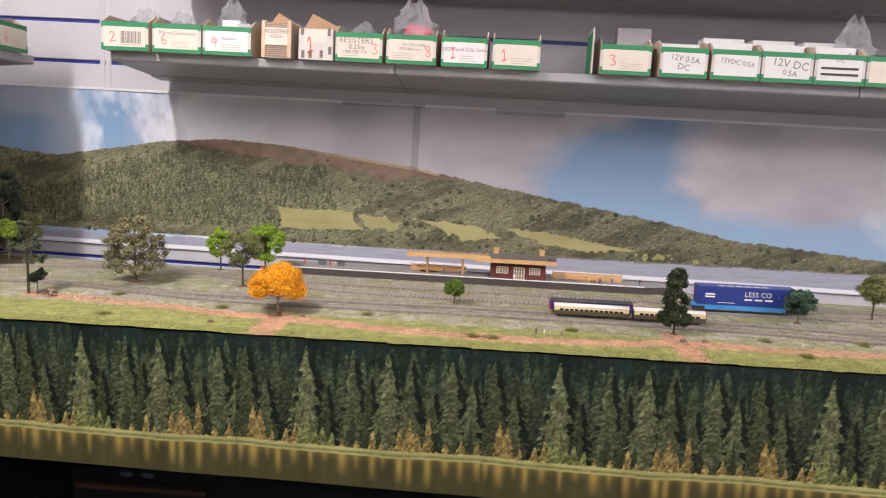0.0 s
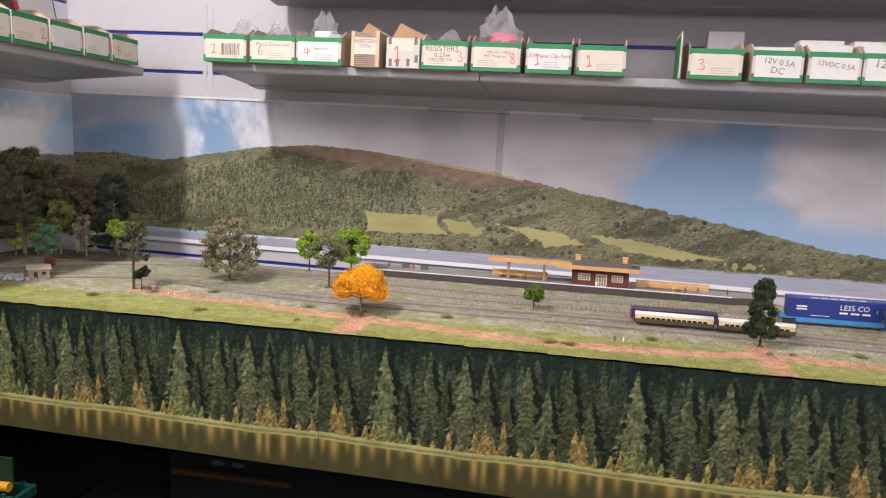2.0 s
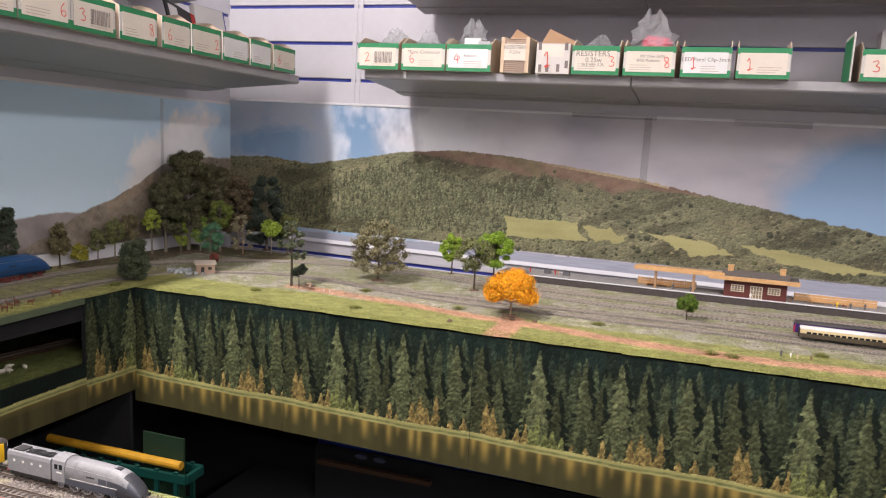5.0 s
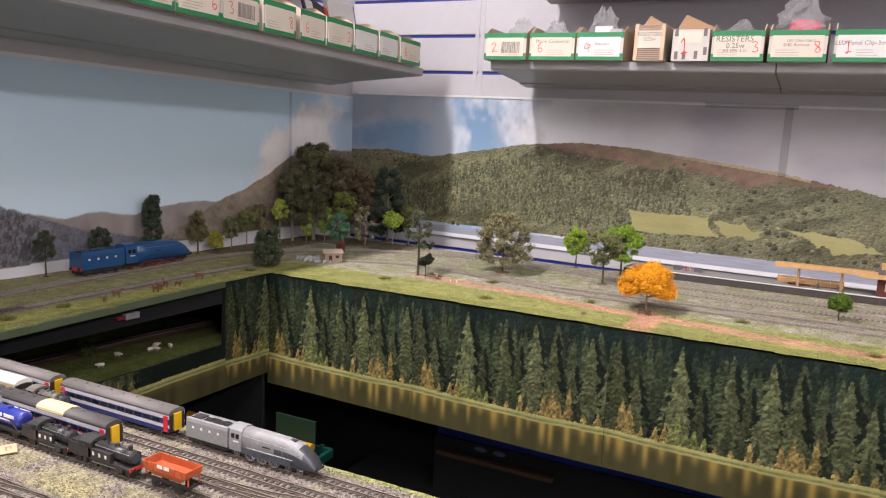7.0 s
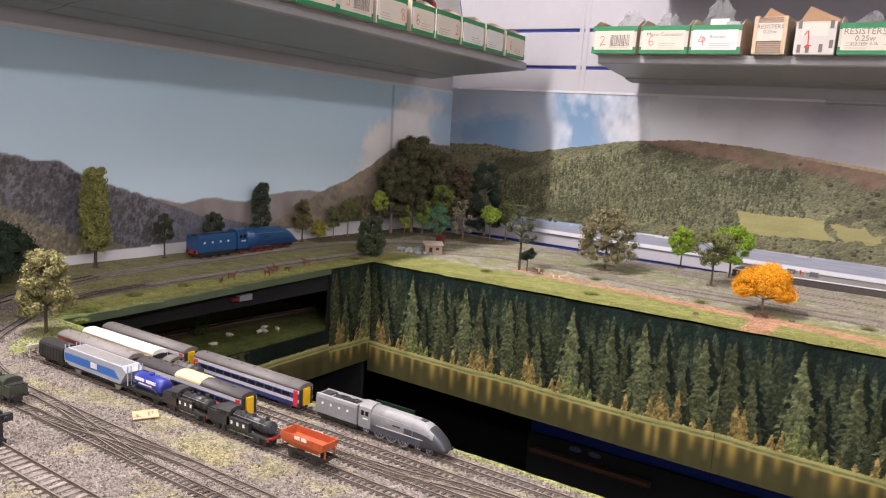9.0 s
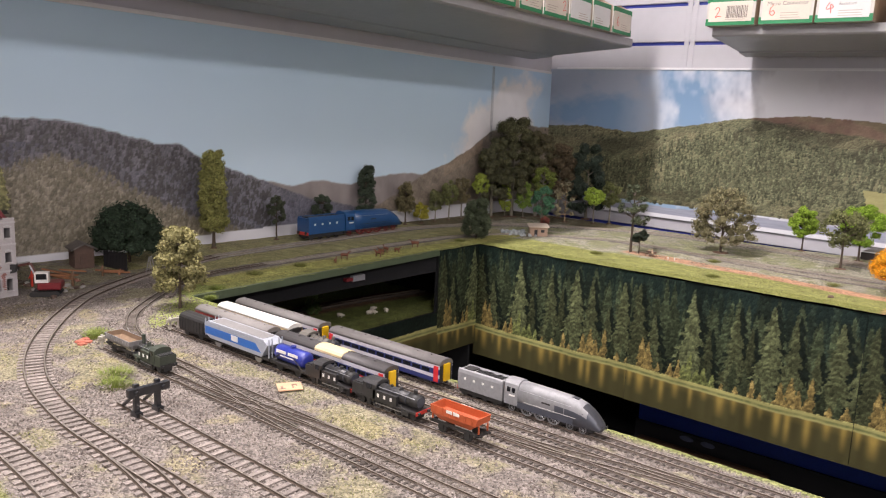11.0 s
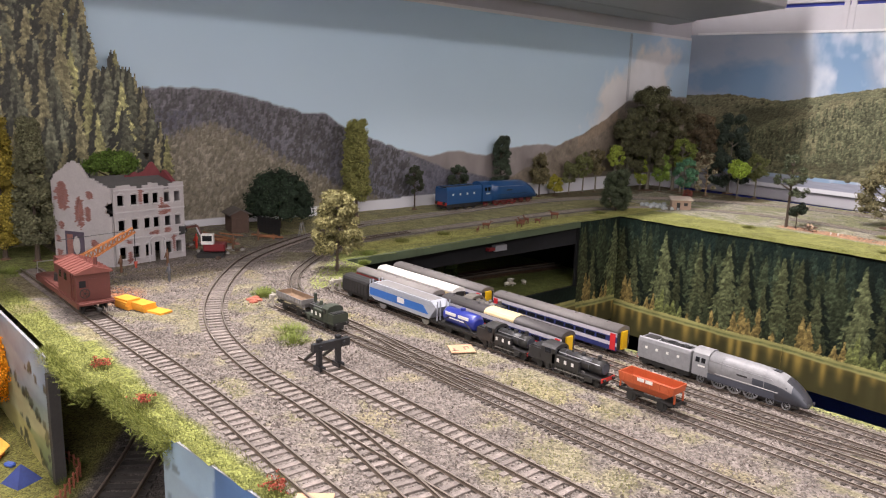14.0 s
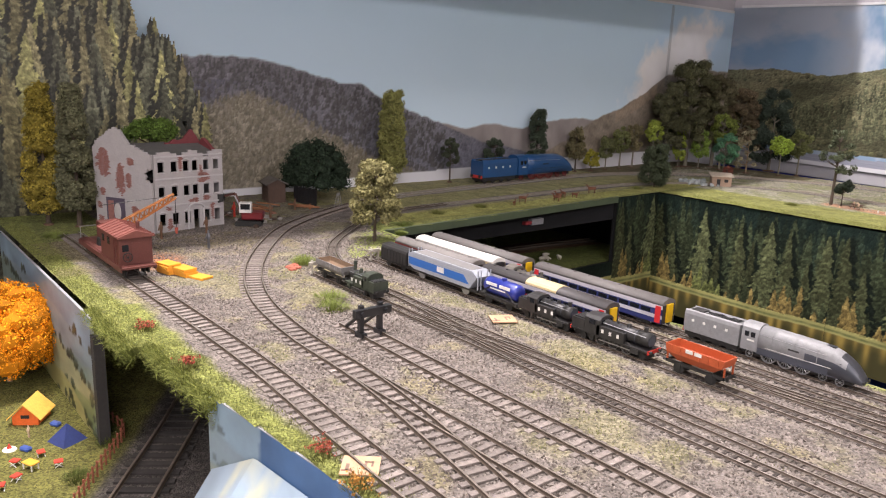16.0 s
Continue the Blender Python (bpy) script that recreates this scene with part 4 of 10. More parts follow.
ground_sheet("ground_yard", LEFT, 1.2, 0.136, 0.602, 0.0036, lambda x, y: (y < 0.551) & (y > yard_lip(x)) | (x < side_edge(y)) & (y > 0.137), paint_yard, TOP, 0.0008,
             "ballasted rail yard ground with moss and grass patches")
# baseboards under the ground
for name, spec in (("baseboard_back", (-0.922, 1.45, 1.262, 1.66, 0.955, 0.9965)), ("baseboard_side", (LEFT, -0.93, 0.60, 1.80, 0.955, 0.9965)), ("baseboard_yard", (LEFT, 1.2, 0.1915, 0.546, 0.962, 0.9965))):
    structure(part(name, boxes(spec), M_BLACK), "black-painted baseboard carrying the scenery", "baseboard")
bm = bmesh.new()
extrude(bm, [(-0.9, 1.66), (1.45, 1.655), (1.45, 1.66), (0.95, 1.69), (0.66, 1.71), (0.6, 1.77), (-0.3, 1.795), (-0.42, 1.765), (-0.9, 1.80)], 0.985, 0.9965, axis="z")
structure(part("baseboard_rear", fixed(bm), M_BLACK), "black-painted baseboard carrying the scenery", "baseboard")
bm = bmesh.new()
extrude(bm, [(-0.885, 0.551), (-0.919, 1.11), (-0.923, 1.11), (-0.890, 0.551)], 0.989, 1.0005, axis="z")
structure(part("fascia_side", fixed(bm), M_FASCIA), "green painted edge of the side board", "trim")
structure(part("fascia_yard", boxes((-0.885, 1.2, 0.5475, 0.5525, 0.965, 0.9985)), M_FASCIA), "green painted edge of the yard board", "trim")
# black sheets added to stand in for the deep shade under the boards
structure(part("shade_sheet_side", boxes((-1.222, -1.212, 0.50, 1.72, 0.0, 0.955)), M_BLACK), "added black sheet standing in for shade under the side board", "lining")
structure(part("shade_sheet_corner", boxes((-1.21, -0.935, 1.236, 1.243, 0.0, 0.955)), M_BLACK), "added black sheet standing in for shade under the side board", "lining")
structure(part("shade_sheet_tunnel", boxes((-1.21, 1.2, 0.488, 0.496, 0.0, 0.955)), M_BLACK), "added black sheet standing in for shade under the yard board", "lining")
structure(part("shade_sheet_back", boxes((-1.24, 1.45, 1.72, 1.73, 0.0, 0.955)), M_BLACK), "added black sheet standing in for shade under the station board", "lining")


def paint_low(X, Y):
    f, g = fbm(X, Y, 30, 3), fbm(X, Y, 150, 6, 3)
    c = np.array([0.115, 0.110, 0.030]) * (0.6 + 0.5 * f + 0.4 * g)[..., None]
    w = near_path(X, Y, LOW_LINE)
    # dark ballast; beyond the line it also carries the tunnel's shade as colour
    dark = np.array([0.062, 0.054, 0.049]) * (0.5 + 1.0 * g)[..., None]
    beyond = (Y - np.interp(X, [-1.0, -0.84, -0.7365, -0.6105, -0.50, -0.40], [0.33, 0.275, 0.216, 0.1255, 0.045, -0.03])) * 150
    return blend(blend(c, beyond, dark), (0.034 + 0.006 * f - w) * 150, dark)


ground_sheet("ground_camp", -1.2, -0.30, -0.50, 0.485, 0.0042, lambda x, y: x < 9, paint_low, LOW, 0.0010, "olive grass of the lower camp field")
structure(part("baseboard_camp", boxes((-1.2, -0.30, -0.50, 0.485, 0.862, 0.882)), M_BLACK), "lower baseboard of the camp field", "baseboard")


def paint_sheep(X, Y):
    f, g = fbm(X, Y, 30, 8), fbm(X, Y, 150, 9, 3)
    c = np.array([0.10, 0.115, 0.03]) * (0.6 + 0.5 * f + 0.5 * g)[..., None]
    return blend(c, (0.035 + 0.008 * f - near_path(X, Y, SHEEP_LINE)) * 120, np.array([0.10, 0.055, 0.03]) * (0.5 + g)[..., None])


ground_sheet("ground_pasture", -1.21, PIT_L - 0.006, 0.50, 1.235, 0.0044, lambda x, y: x < 9, paint_sheep, LOWER, 0.0012, "dark grass pasture under the side board")
structure(part("baseboard_pasture", boxes((-1.21, PIT_L - 0.006, 0.50, 1.235, 0.845, 0.869)), M_BLACK), "lower baseboard of the pasture", "baseboard")


# painted boards along the camp field
def paint_meadow(us, vs, seed, cool):
    """Painted country: hazy sky, blue hills, hedged fields; cool: how much haze lies over it."""
    p = Print(us, vs)
    U, V = p.U, p.V
    p.lay(np.ones_like(U), np.stack([0.24 + 0 * U, 0.34 + 0 * U, 0.44 + 0 * U], -1) * (0.55 + 0.9 * fbm(U, V * 2, 22, seed))[..., None])
    tones = [(0.24, 0.30, 0.34), (0.20, 0.26, 0.24), (0.34, 0.34, 0.20), (0.19, 0.24, 0.11), (0.40, 0.37, 0.15), (0.24, 0.26, 0.07)]
    for k, tone in enumerate(tones):
        base = 0.978 - 0.017 * k - 0.030 * U
        edge = base + 0.010 * np.sin(U * (9 + 3 * k) + seed + k * 2.1) + 0.004 * (fbm(U, U * 0, 30, seed + k) - 0.5)
        p.lay((edge - V) / 0.003, np.array(tone) * (0.65 + 0.7 * fbm(U, V * 3, 26, seed + k))[..., None])

        def hedge(u, v, k=k):
            e = 0.978 - 0.017 * k - 0.030 * u + 0.010 * np.sin(u * (9 + 3 * k) + seed + k * 2.1)
            return (np.abs(v - e) < 0.004) & (value_noise(u * 22, u * 0, seed + k) > 0.42)
        p.bushes(int(1500 * (us[-1] - us[0])) + 300, hedge, [(0.06, 0.08, 0.06), (0.08, 0.10, 0.05), (0.045, 0.06, 0.045)], 0.0028, 0.0075)
    p.bushes(160, lambda u, v: v < 0.905 - 0.03 * np.sin(u * 9), [(0.06, 0.075, 0.03), (0.05, 0.06, 0.03)], 0.004, 0.009)
    haze = np.full_like(U, cool)
    if cool:
        p.lay((U > 0.063 + 0.004 * value_noise(U * 0, V * 60, 3)) * 0.9, np.array([0.07, 0.16, 0.36]) * (0.55 + 0.9 * fbm(U, V, 30, 4))[..., None])
        haze = np.where(U > 0.065, 0.0, cool)
    haze = haze[..., None]
    return p.img * 0.8 * (1 - haze) + np.array([0.27, 0.36, 0.43]) * haze


def meadow_board(m, length, z0, seed, label, cool=0.0):
    e = empty("scenic_board", m, label, "backdrop", kind="structure")
    us, vs = np.arange(0, length + 0.002, 0.0026), np.arange(z0, 1.0005, 0.0026)
    grid_sheet("painted_face", us, vs, lambda u, v: np.stack([u, u * 0 - 0.0035, v], -1), paint_meadow(us, vs, seed, cool), M_MEADOW).parent = e
    part("board", boxes((0, length, -0.003, -0.0005, z0, 0.9995)), mat("grey_card_edge", (0.30, 0.31, 0.32), 0.7), e)
    return e


meadow_board(pose(-1.13, 0.132, 0), 0.410, LOW, 31, "board painted with hills and meadows behind the camp field")
meadow_board(pose(-0.519, 0.1535, 0, 0, 0, 5), 1.3, LOW, 47, "board painted with sky, hills and meadows below the yard edge", 0.40)
structure(part("tunnel_post", boxes((-0.7195, -0.711, 0.128, 0.137, LOW, 0.985)), mat("dark_post", (0.035, 0.032, 0.03), 0.8)), "dark wooden post beside the tunnel mouth", "post")


# ---- track ----
def sleeper_mesh(key, length, width, height, material):
    bm = bmesh.new()
    box(bm, -width / 2, width / 2, -length / 2, length / 2, 0, height, 0.0002)
    me = bpy.data.meshes.new("sleeper_" + key)
    bm.to_mesh(me)
    bm.free()
    me.materials.append(material)
    return me


BROAD = "large"
GAUGES = {WIDE: (0.0165, 0.0295, 0.0042, 0.0014, 0.0092, 0.0011, 0.0023), NARROW: (0.009, 0.0165, 0.0022, 0.0010, 0.0062, 0.0008, 0.0016), BROAD: (0.030, 0.048, 0.0068, 0.0020, 0.0135, 0.0018, 0.0036)}
PICK = {}


def lay_track(pts, kind, z, label, sleepers, rails, picked=None, skip=(), web=None):
    """A line of track: two rails, and sleepers (single ones where picked(x, y) holds, the far rest joined)."""
    gauge, sl, sw, sh, space, rw, rh = GAUGES[kind]
    path = glide(pts, 0.012 if len(pts) > 4 else 0.03)
    t = empty("railway_track", Matrix.Identity(4), label, "track", group="model railway track")
    tang = np.gradient(path, axis=0)
    tang /= np.linalg.norm(tang, axis=1)[:, None]
    nor = np.stack([-tang[:, 1], tang[:, 0]], -1)
    zb = z + sh
    for s in (-1, 1):
        rings = []
        for c, n in zip(path, nor):
            o = c + n * s * (gauge + rw) / 2
            ring = []
            for dx, dz in ((-0.9, 0), (0.9, 0), (0.35, 0.3), (0.35, 0.6), (0.55, 0.7), (0.55, 1), (-0.55, 1), (-0.55, 0.7), (-0.35, 0.6), (-0.35, 0.3)):
                ring.append((o[0] + n[0] * dx * rw, o[1] + n[1] * dx * rw, zb + dz * rh))
            rings.append(ring)
        bm = loft(bmesh.new(), rings)
        for f in bm.faces:
            zc = f.calc_center_median().z
            f.material_index = 0 if zc > zb + 0.93 * rh else 1
        part("rail", fixed(bm), [rails, web or M_RAILRUST], t)
    spots = glide(pts, space)
    tg = np.gradient(spots, axis=0)
    key = (kind, sleepers.name)
    if key not in PICK:
        PICK[key] = sleeper_mesh(kind, sl, sw, sh, sleepers)
    joined = bmesh.new()
    n = 0
    for c, d in zip(spots, tg):
        if any(a < c[0] < b for a, b in skip):
            continue
        a = math.atan2(d[1], d[0])
        m = Matrix.Translation((c[0], c[1], z)) @ Matrix.Rotation(a + random.uniform(-0.02, 0.02), 4, "Z")
        if picked and n < 290 and picked(c[0], c[1]):
            ob = new("sleeper", PICK[key])
            ob.parent = t
            ob.matrix_local = m
            n += 1
        else:
            for v in box(joined, -sw / 2, sw / 2, -sl / 2, sl / 2, 0, sh):
                v.co = m @ v.co
    if joined.verts:
        tagged(part("sleeper_bed", joined, sleepers, t), kind="stuff")
    else:
        joined.free()
    return t


def in_yard(x, y):
    return x < -0.02 and y < 0.62


Z = TOP - 0.0002
M_WEB = mat("dull_rail_web", (0.30, 0.26, 0.21), 0.5, metal=0.3, var=0.2, scale=90)
lay_track(MAIN[:16], WIDE, Z, "main line of pale ballasted model track past the station", M_SLEEPER5, M_RAIL, web=M_WEB)
lay_track(MAIN[15:], WIDE, Z, "main line of ballasted model track curving through the yard", M_SLEEPER2, M_RAIL, lambda x, y: in_yard(x, y) and y < 0.5)
lay_track(CROSS, WIDE, Z + 0.0003, "diverging line of a model turnout in the yard", M_SLEEPER2, M_RAIL, in_yard)
lay_track(FRONT, WIDE, Z, "outer yard line with a crane wagon on it", M_SLEEPER2, M_RAIL, in_yard)
lay_track(STUB, WIDE, Z, "yard siding ending at a buffer stop", M_SLEEPER2, M_RAIL, in_yard)
lay_track(PLATFORM_LOOP, WIDE, Z, "loop line beside the station", M_SLEEPER5, M_RAIL, web=M_WEB)
lay_track(INNER[:18], NARROW, Z, "small gauge inner line beside the station path", M_SLEEPER5, M_RAIL, web=M_WEB)
lay_track(INNER[17:], NARROW, Z, "small gauge inner line curving into the yard", M_SLEEPER3, M_RAIL, lambda x, y: in_yard(x, y) and y < 0.5)
lay_track(INNER2, NARROW, Z, "small gauge passing line beside the path", M_SLEEPER5, M_RAIL, web=M_WEB)
for s in SIDINGS:
    lay_track(s, NARROW, Z, "small gauge storage siding in the yard", M_SLEEPER, M_RAIL, in_yard)
lay_track(YARD_X, NARROW, Z + 0.0003, "small gauge turnout crossing between two yard lines", M_SLEEPER, M_RAIL, in_yard, skip=((-2, 2),))
lay_track(YARD_X2, NARROW, Z + 0.0006, "small gauge turnout crossing between two yard lines", M_SLEEPER, M_RAIL, in_yard, skip=((-2, 2),))
lay_track(SIDE_X, NARROW, Z + 0.0003, "small gauge turnout crossing between two sidings", M_SLEEPER, M_RAIL, in_yard, skip=((-2, 2),))
lay_track(LOW_LINE, BROAD, LOW - 0.0002, "larger gauge lower line running into a dark tunnel mouth", M_SLEEPER4, M_RAILRUST, lambda x, y: True)
lay_track(SHEEP_LINE, WIDE, LOWER - 0.0002, "rusty lower line beside the pasture", M_SLEEPER, M_RAILRUST)


# ---- loose ballast ----
def ballast(name, n, area, lo, hi, keep, tones, seed, label):
    """Loose granules: small four-sided chips in two or three stone colours, scattered where keep(x, y) holds."""
    rng = np.random.default_rng(seed)
    x, y = rng.uniform(area[0], area[1], n), rng.uniform(area[2], area[3], n)
    ok = keep(x, y)
    x, y = x[ok], y[ok]
    n = len(x)
    r, a = rng.uniform(lo, hi, n), rng.uniform(0, 6.283, n)
    ring = [np.stack([x + r * np.cos(a + q) * rng.uniform(0.6, 1.2, n), y + r * np.sin(a + q) * rng.uniform(0.6, 1.2, n), np.full(n, TOP - 0.0004)], -1) for q in (0, 1.57, 3.14, 4.71)]
    tip = np.stack([x + r * rng.normal(0, 0.3, n), y + r * rng.normal(0, 0.3, n), TOP + r * rng.uniform(0.55, 1.05, n)], -1)
    v = np.stack(ring + [tip], 1).reshape(-1, 3)
    f = np.array([[0, 1, 4], [1, 2, 4], [2, 3, 4], [3, 0, 4]])[None] + 5 * np.arange(n)[:, None, None]
    me = bpy.data.meshes.new(name)
    me.from_pydata(v.tolist(), [], f.reshape(-1, 3).tolist())
    c = np.ones((n, 4), dtype=np.float32)
    c[:, :3] = np.asarray(tones)[rng.integers(0, len(tones), n)] * rng.uniform(0.6, 1.35, n)[:, None]
    me.color_attributes.new("Col", "FLOAT_COLOR", "POINT")
    me.attributes["Col"].data.foreach_set("color", np.repeat(c, 5, axis=0).ravel())
    me.materials.append(mat("loose_ballast_stone", (1, 1, 1), 0.9, var=0.15, scale=500, attr="Col", spec=0.25))
    return tagged(new(name, me), label, "ballast", kind="stuff")


def off_rails(x, y, lines, far, near):
    d = np.minimum.reduce([near_path(x, y, t, 0.06) for t in lines])
    return (d > far) | (d < near)


WIDE_YARD, NARROW_YARD = [MAIN[14:], CROSS, FRONT, STUB], [*SIDINGS, INNER[18:]]
ballast("yard_ballast", 62000, (-1.0, 0.0, 0.19, 0.545), 0.0007, 0.0017, lambda x, y: off_rails(x, y, WIDE_YARD, 0.0100, 0.0065) & off_rails(x, y, NARROW_YARD, 0.0058, 0.0034) & (fbm(x, y, 9, 13) * 0.75 + fbm(x, y, 45, 15) * 0.85 < 0.93 + 0.10 * np.sin(x * 900 + y * 700)),
        [(0.204, 0.174, 0.154), (0.158, 0.134, 0.117), (0.258, 0.226, 0.200), (0.100, 0.082, 0.070)], 4, "loose grey and brown ballast chips between the yard tracks")
ballast("station_ballast", 30000, (-1.15, 0.9, 1.30, 1.76), 0.0008, 0.0018, lambda x, y: (y < back_edge(x) - 0.01) & off_rails(x, y, [MAIN[:12], PLATFORM_LOOP], 0.0100, 0.0065) & off_rails(x, y, [INNER[:12], INNER2], 0.0058, 0.0034) & (y > front_edge(x) + 0.15 - 0.06 * np.clip(x - 0.35, 0, 1)) & (fbm(x, y, 14, 3) < 0.56),
        [(0.34, 0.32, 0.255), (0.25, 0.24, 0.180), (0.41, 0.385, 0.32), (0.15, 0.14, 0.10)], 5, "loose pale ballast chips between the station tracks")


# ---- trees ----
def leaves(centres, n_each, spread, size, rng, flat=1.0):
    """Small folded leaf flakes on the skin of every clump, facing outwards; gives vertices, faces and a tone for every vertex."""
    pts = np.repeat(np.asarray(centres, float), n_each, axis=0)
    n = len(pts)
    d = rng.normal(size=(n, 3))
    d /= np.linalg.norm(d, axis=1)[:, None] + 1e-9
    c = pts + d * (spread * rng.uniform(0.45, 1.0, n) ** 0.5)[:, None] * np.array([1, 1, flat])
    face = d + 0.55 * rng.normal(size=(n, 3))
    a = np.cross(face, rng.normal(size=(n, 3)))
    a /= np.linalg.norm(a, axis=1)[:, None] + 1e-9
    b = np.cross(face, a)
    b /= np.linalg.norm(b, axis=1)[:, None] + 1e-9
    s = size * rng.uniform(0.55, 1.25, n)[:, None]
    k = np.cross(a, b) * s * 0.3
    v = np.stack([c - a * s, c + b * s * 0.7 + k, c + a * s, c - b * s * 0.7 + k], 1).reshape(-1, 3)
    tone = np.repeat(rng.uniform(0.72, 1.28, len(centres)), n_each)
    return v, np.arange(4 * n).reshape(n, 4), np.repeat(tone, 4)


def cores(centres, radius, flat, rng):
    """Lumpy foam hearts of the clumps."""
    bm = bmesh.new()
    bmesh.ops.create_icosphere(bm, subdivisions=1, radius=1.0)
    base = np.array([v.co[:] for v in bm.verts])
    tri = np.array([[v.index for v in f.verts] for f in bm.faces])
    bm.free()
    vs, fs = [], []
    for k, c in enumerate(centres):
        vs.append(base * radius * rng.uniform(0.7, 1.05, (len(base), 1)) * np.array([1, 1, flat]) + np.asarray(c))
        fs.append(tri + k * len(base))
    return np.concatenate(vs), np.concatenate(fs)


BARK = mat("model_tree_bark", (0.07, 0.05, 0.035), 0.85, var=0.3, scale=200)
BARK_GREY = mat("grey_model_bark", (0.20, 0.18, 0.14), 0.85, var=0.3, scale=200)
BARK_PALE = mat("pale_model_bark", (0.30, 0.21, 0.13), 0.8, var=0.25, scale=200)


def tree(x, y, z, height, width, col, label, shape="round", trunk=0.3, leaf=0.0024, clumps=40, each=45, bark=None, seed=1, rootball=True, gap=0.0):
    """A model tree: tapered trunk, limbs to every clump, and a crown of small flakes."""
    rng = np.random.default_rng(seed * 37 + 5)
    bark = bark or BARK
    t = empty("model_tree", pose(x, y, z, 0, 0, seed * 47 % 360), label, "tree", group="model trees")
    h0, r = height * trunk, width / 2
    ch = height - h0
    pts, cr = [], r * 0.27
    while len(pts) < int(clumps * 1.25):
        q = rng.normal(size=3)
        q /= np.linalg.norm(q)
        s = rng.uniform(0.45, 1.0) ** 0.5
        f = 0.5 + 0.5 * q[2] * s
        if shape == "round":
            p = (q[0] * s * (r - cr * 0.6), q[1] * s * (r - cr * 0.6), h0 + ch * 0.5 + q[2] * s * (ch / 2 - cr * 0.5))
        elif shape == "cone":
            f = rng.uniform() ** 1.25
            w = (r - cr * 0.4) * min(1.0, 0.5 + 4.0 * f) * (1.02 - 0.80 * f)
            a = rng.uniform(0, 6.283)
            p = (w * math.cos(a), w * math.sin(a), h0 + ch * 0.03 + f * (ch - cr * 0.7))
        elif shape == "poplar":
            f = rng.uniform()
            w = (r - cr * 0.4) * min(1.0, 0.55 + 4.0 * f, 1.08 - 0.50 * f ** 1.3)
            a = rng.uniform(0, 6.283)
            s = rng.uniform(0.5, 1) ** 0.5
            p = (w * s * math.cos(a), w * s * math.sin(a), h0 + ch * 0.04 + f * (ch - cr * 0.7))
        elif shape == "dome":
            p = (q[0] * s * (r - cr * 0.6), q[1] * s * (r - cr * 0.6), h0 + abs(q[2]) * s * (ch - cr) * 1.0)
        elif shape == "plates":
            lv = rng.integers(0, 4)
            a = rng.uniform(0, 6.283)
            s = rng.uniform(0.1, 1)
            w = r * (1.0, 0.95, 0.7, 0.4)[lv]
            p = (w * s * math.cos(a), w * s * math.sin(a), h0 + ch * (0.12, 0.42, 0.72, 0.95)[lv] + rng.uniform(-0.05, 0.05) * ch)
        elif shape == "spire":
            f = rng.uniform() ** 1.2
            w = (r - cr * 0.3) * (0.45 + 0.55 * abs(math.sin(f * 9 + 0.6))) * (1.0 - 0.6 * f)
            a = rng.uniform(0, 6.283)
            p = (w * math.cos(a), w * math.sin(a), h0 + f * (ch - cr * 0.5))
        else:  # spread: hanging skirts of foliage
            a = rng.uniform(0, 6.283)
            f = rng.uniform()
            w = (r - cr * 0.4) * (math.sqrt(max(0.0, 1 - f * f)) * 0.75 + 0.25) * rng.uniform(0.55, 1.0)
            p = (w * math.cos(a), w * math.sin(a), h0 * 0.7 + f * (height - h0 * 0.7 - cr * 0.6))
        pts.append(p)
    lf = r * 0.36 if shape in ("plates", "spire", "poplar", "cone") else cr
    flat = 0.45 if shape == "plates" else 0.85
    v, q, tone = leaves(pts, int(each * 1.5), lf * (1 - gap), leaf, rng, flat)
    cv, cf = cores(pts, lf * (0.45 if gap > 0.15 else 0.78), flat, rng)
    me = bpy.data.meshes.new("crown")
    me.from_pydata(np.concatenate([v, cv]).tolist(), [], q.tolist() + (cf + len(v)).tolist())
    # cores get tone 0.55: shade inside the crown put into their colour
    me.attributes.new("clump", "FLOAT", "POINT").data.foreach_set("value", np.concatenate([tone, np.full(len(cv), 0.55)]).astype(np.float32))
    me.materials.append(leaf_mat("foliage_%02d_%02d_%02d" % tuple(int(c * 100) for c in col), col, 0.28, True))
    crown = new("crown", me)
    crown.parent = t
    bm = bmesh.new()
    tr = max(height * 0.017, 0.0010)
    tube(bm, (0, 0, -0.001), (tr * 0.3, 0, h0), tr * 1.25, tr * 0.9, 7)
    tube(bm, (tr * 0.3, 0, h0 * 0.98), (0, 0, h0 + ch * (0.75 if shape in ("poplar", "cone", "spire", "plates") else 0.5)), tr * 0.9, tr * 0.35, 6)
    part("trunk", bm, bark, t)
    bm = bmesh.new()
    for k in range(0, len(pts), max(1, len(pts) // 22)):
        p = Vector(pts[k])
        zz = min(max(p.z - 0.6 * math.hypot(p.x, p.y), h0 * 0.7), h0 + ch * 0.6)
        mid = Vector((p.x * 0.5, p.y * 0.5, zz * 0.55 + p.z * 0.45))
        tube(bm, (0, 0, zz), mid, tr * 0.45, tr * 0.3, 5)
        tube(bm, mid, p, tr * 0.3, tr * 0.12, 4)
    part("limb", bm, bark, t)
    if rootball:
        bm = bmesh.new()
        rr = max(0.006, width * 0.12)
        loft(bm, [[(rr * s * math.cos(a), rr * s * math.sin(a), zz) for a in np.linspace(0, 6.283, 12, endpoint=False)] for s, zz in ((1.0, -0.001), (0.9, 0.0014), (0.45, 0.0024))])
        part("root_disc", bm, mat("root_disc_brown", (0.13, 0.075, 0.045), 0.85, scale=120, bump=0.4), t)
    return t


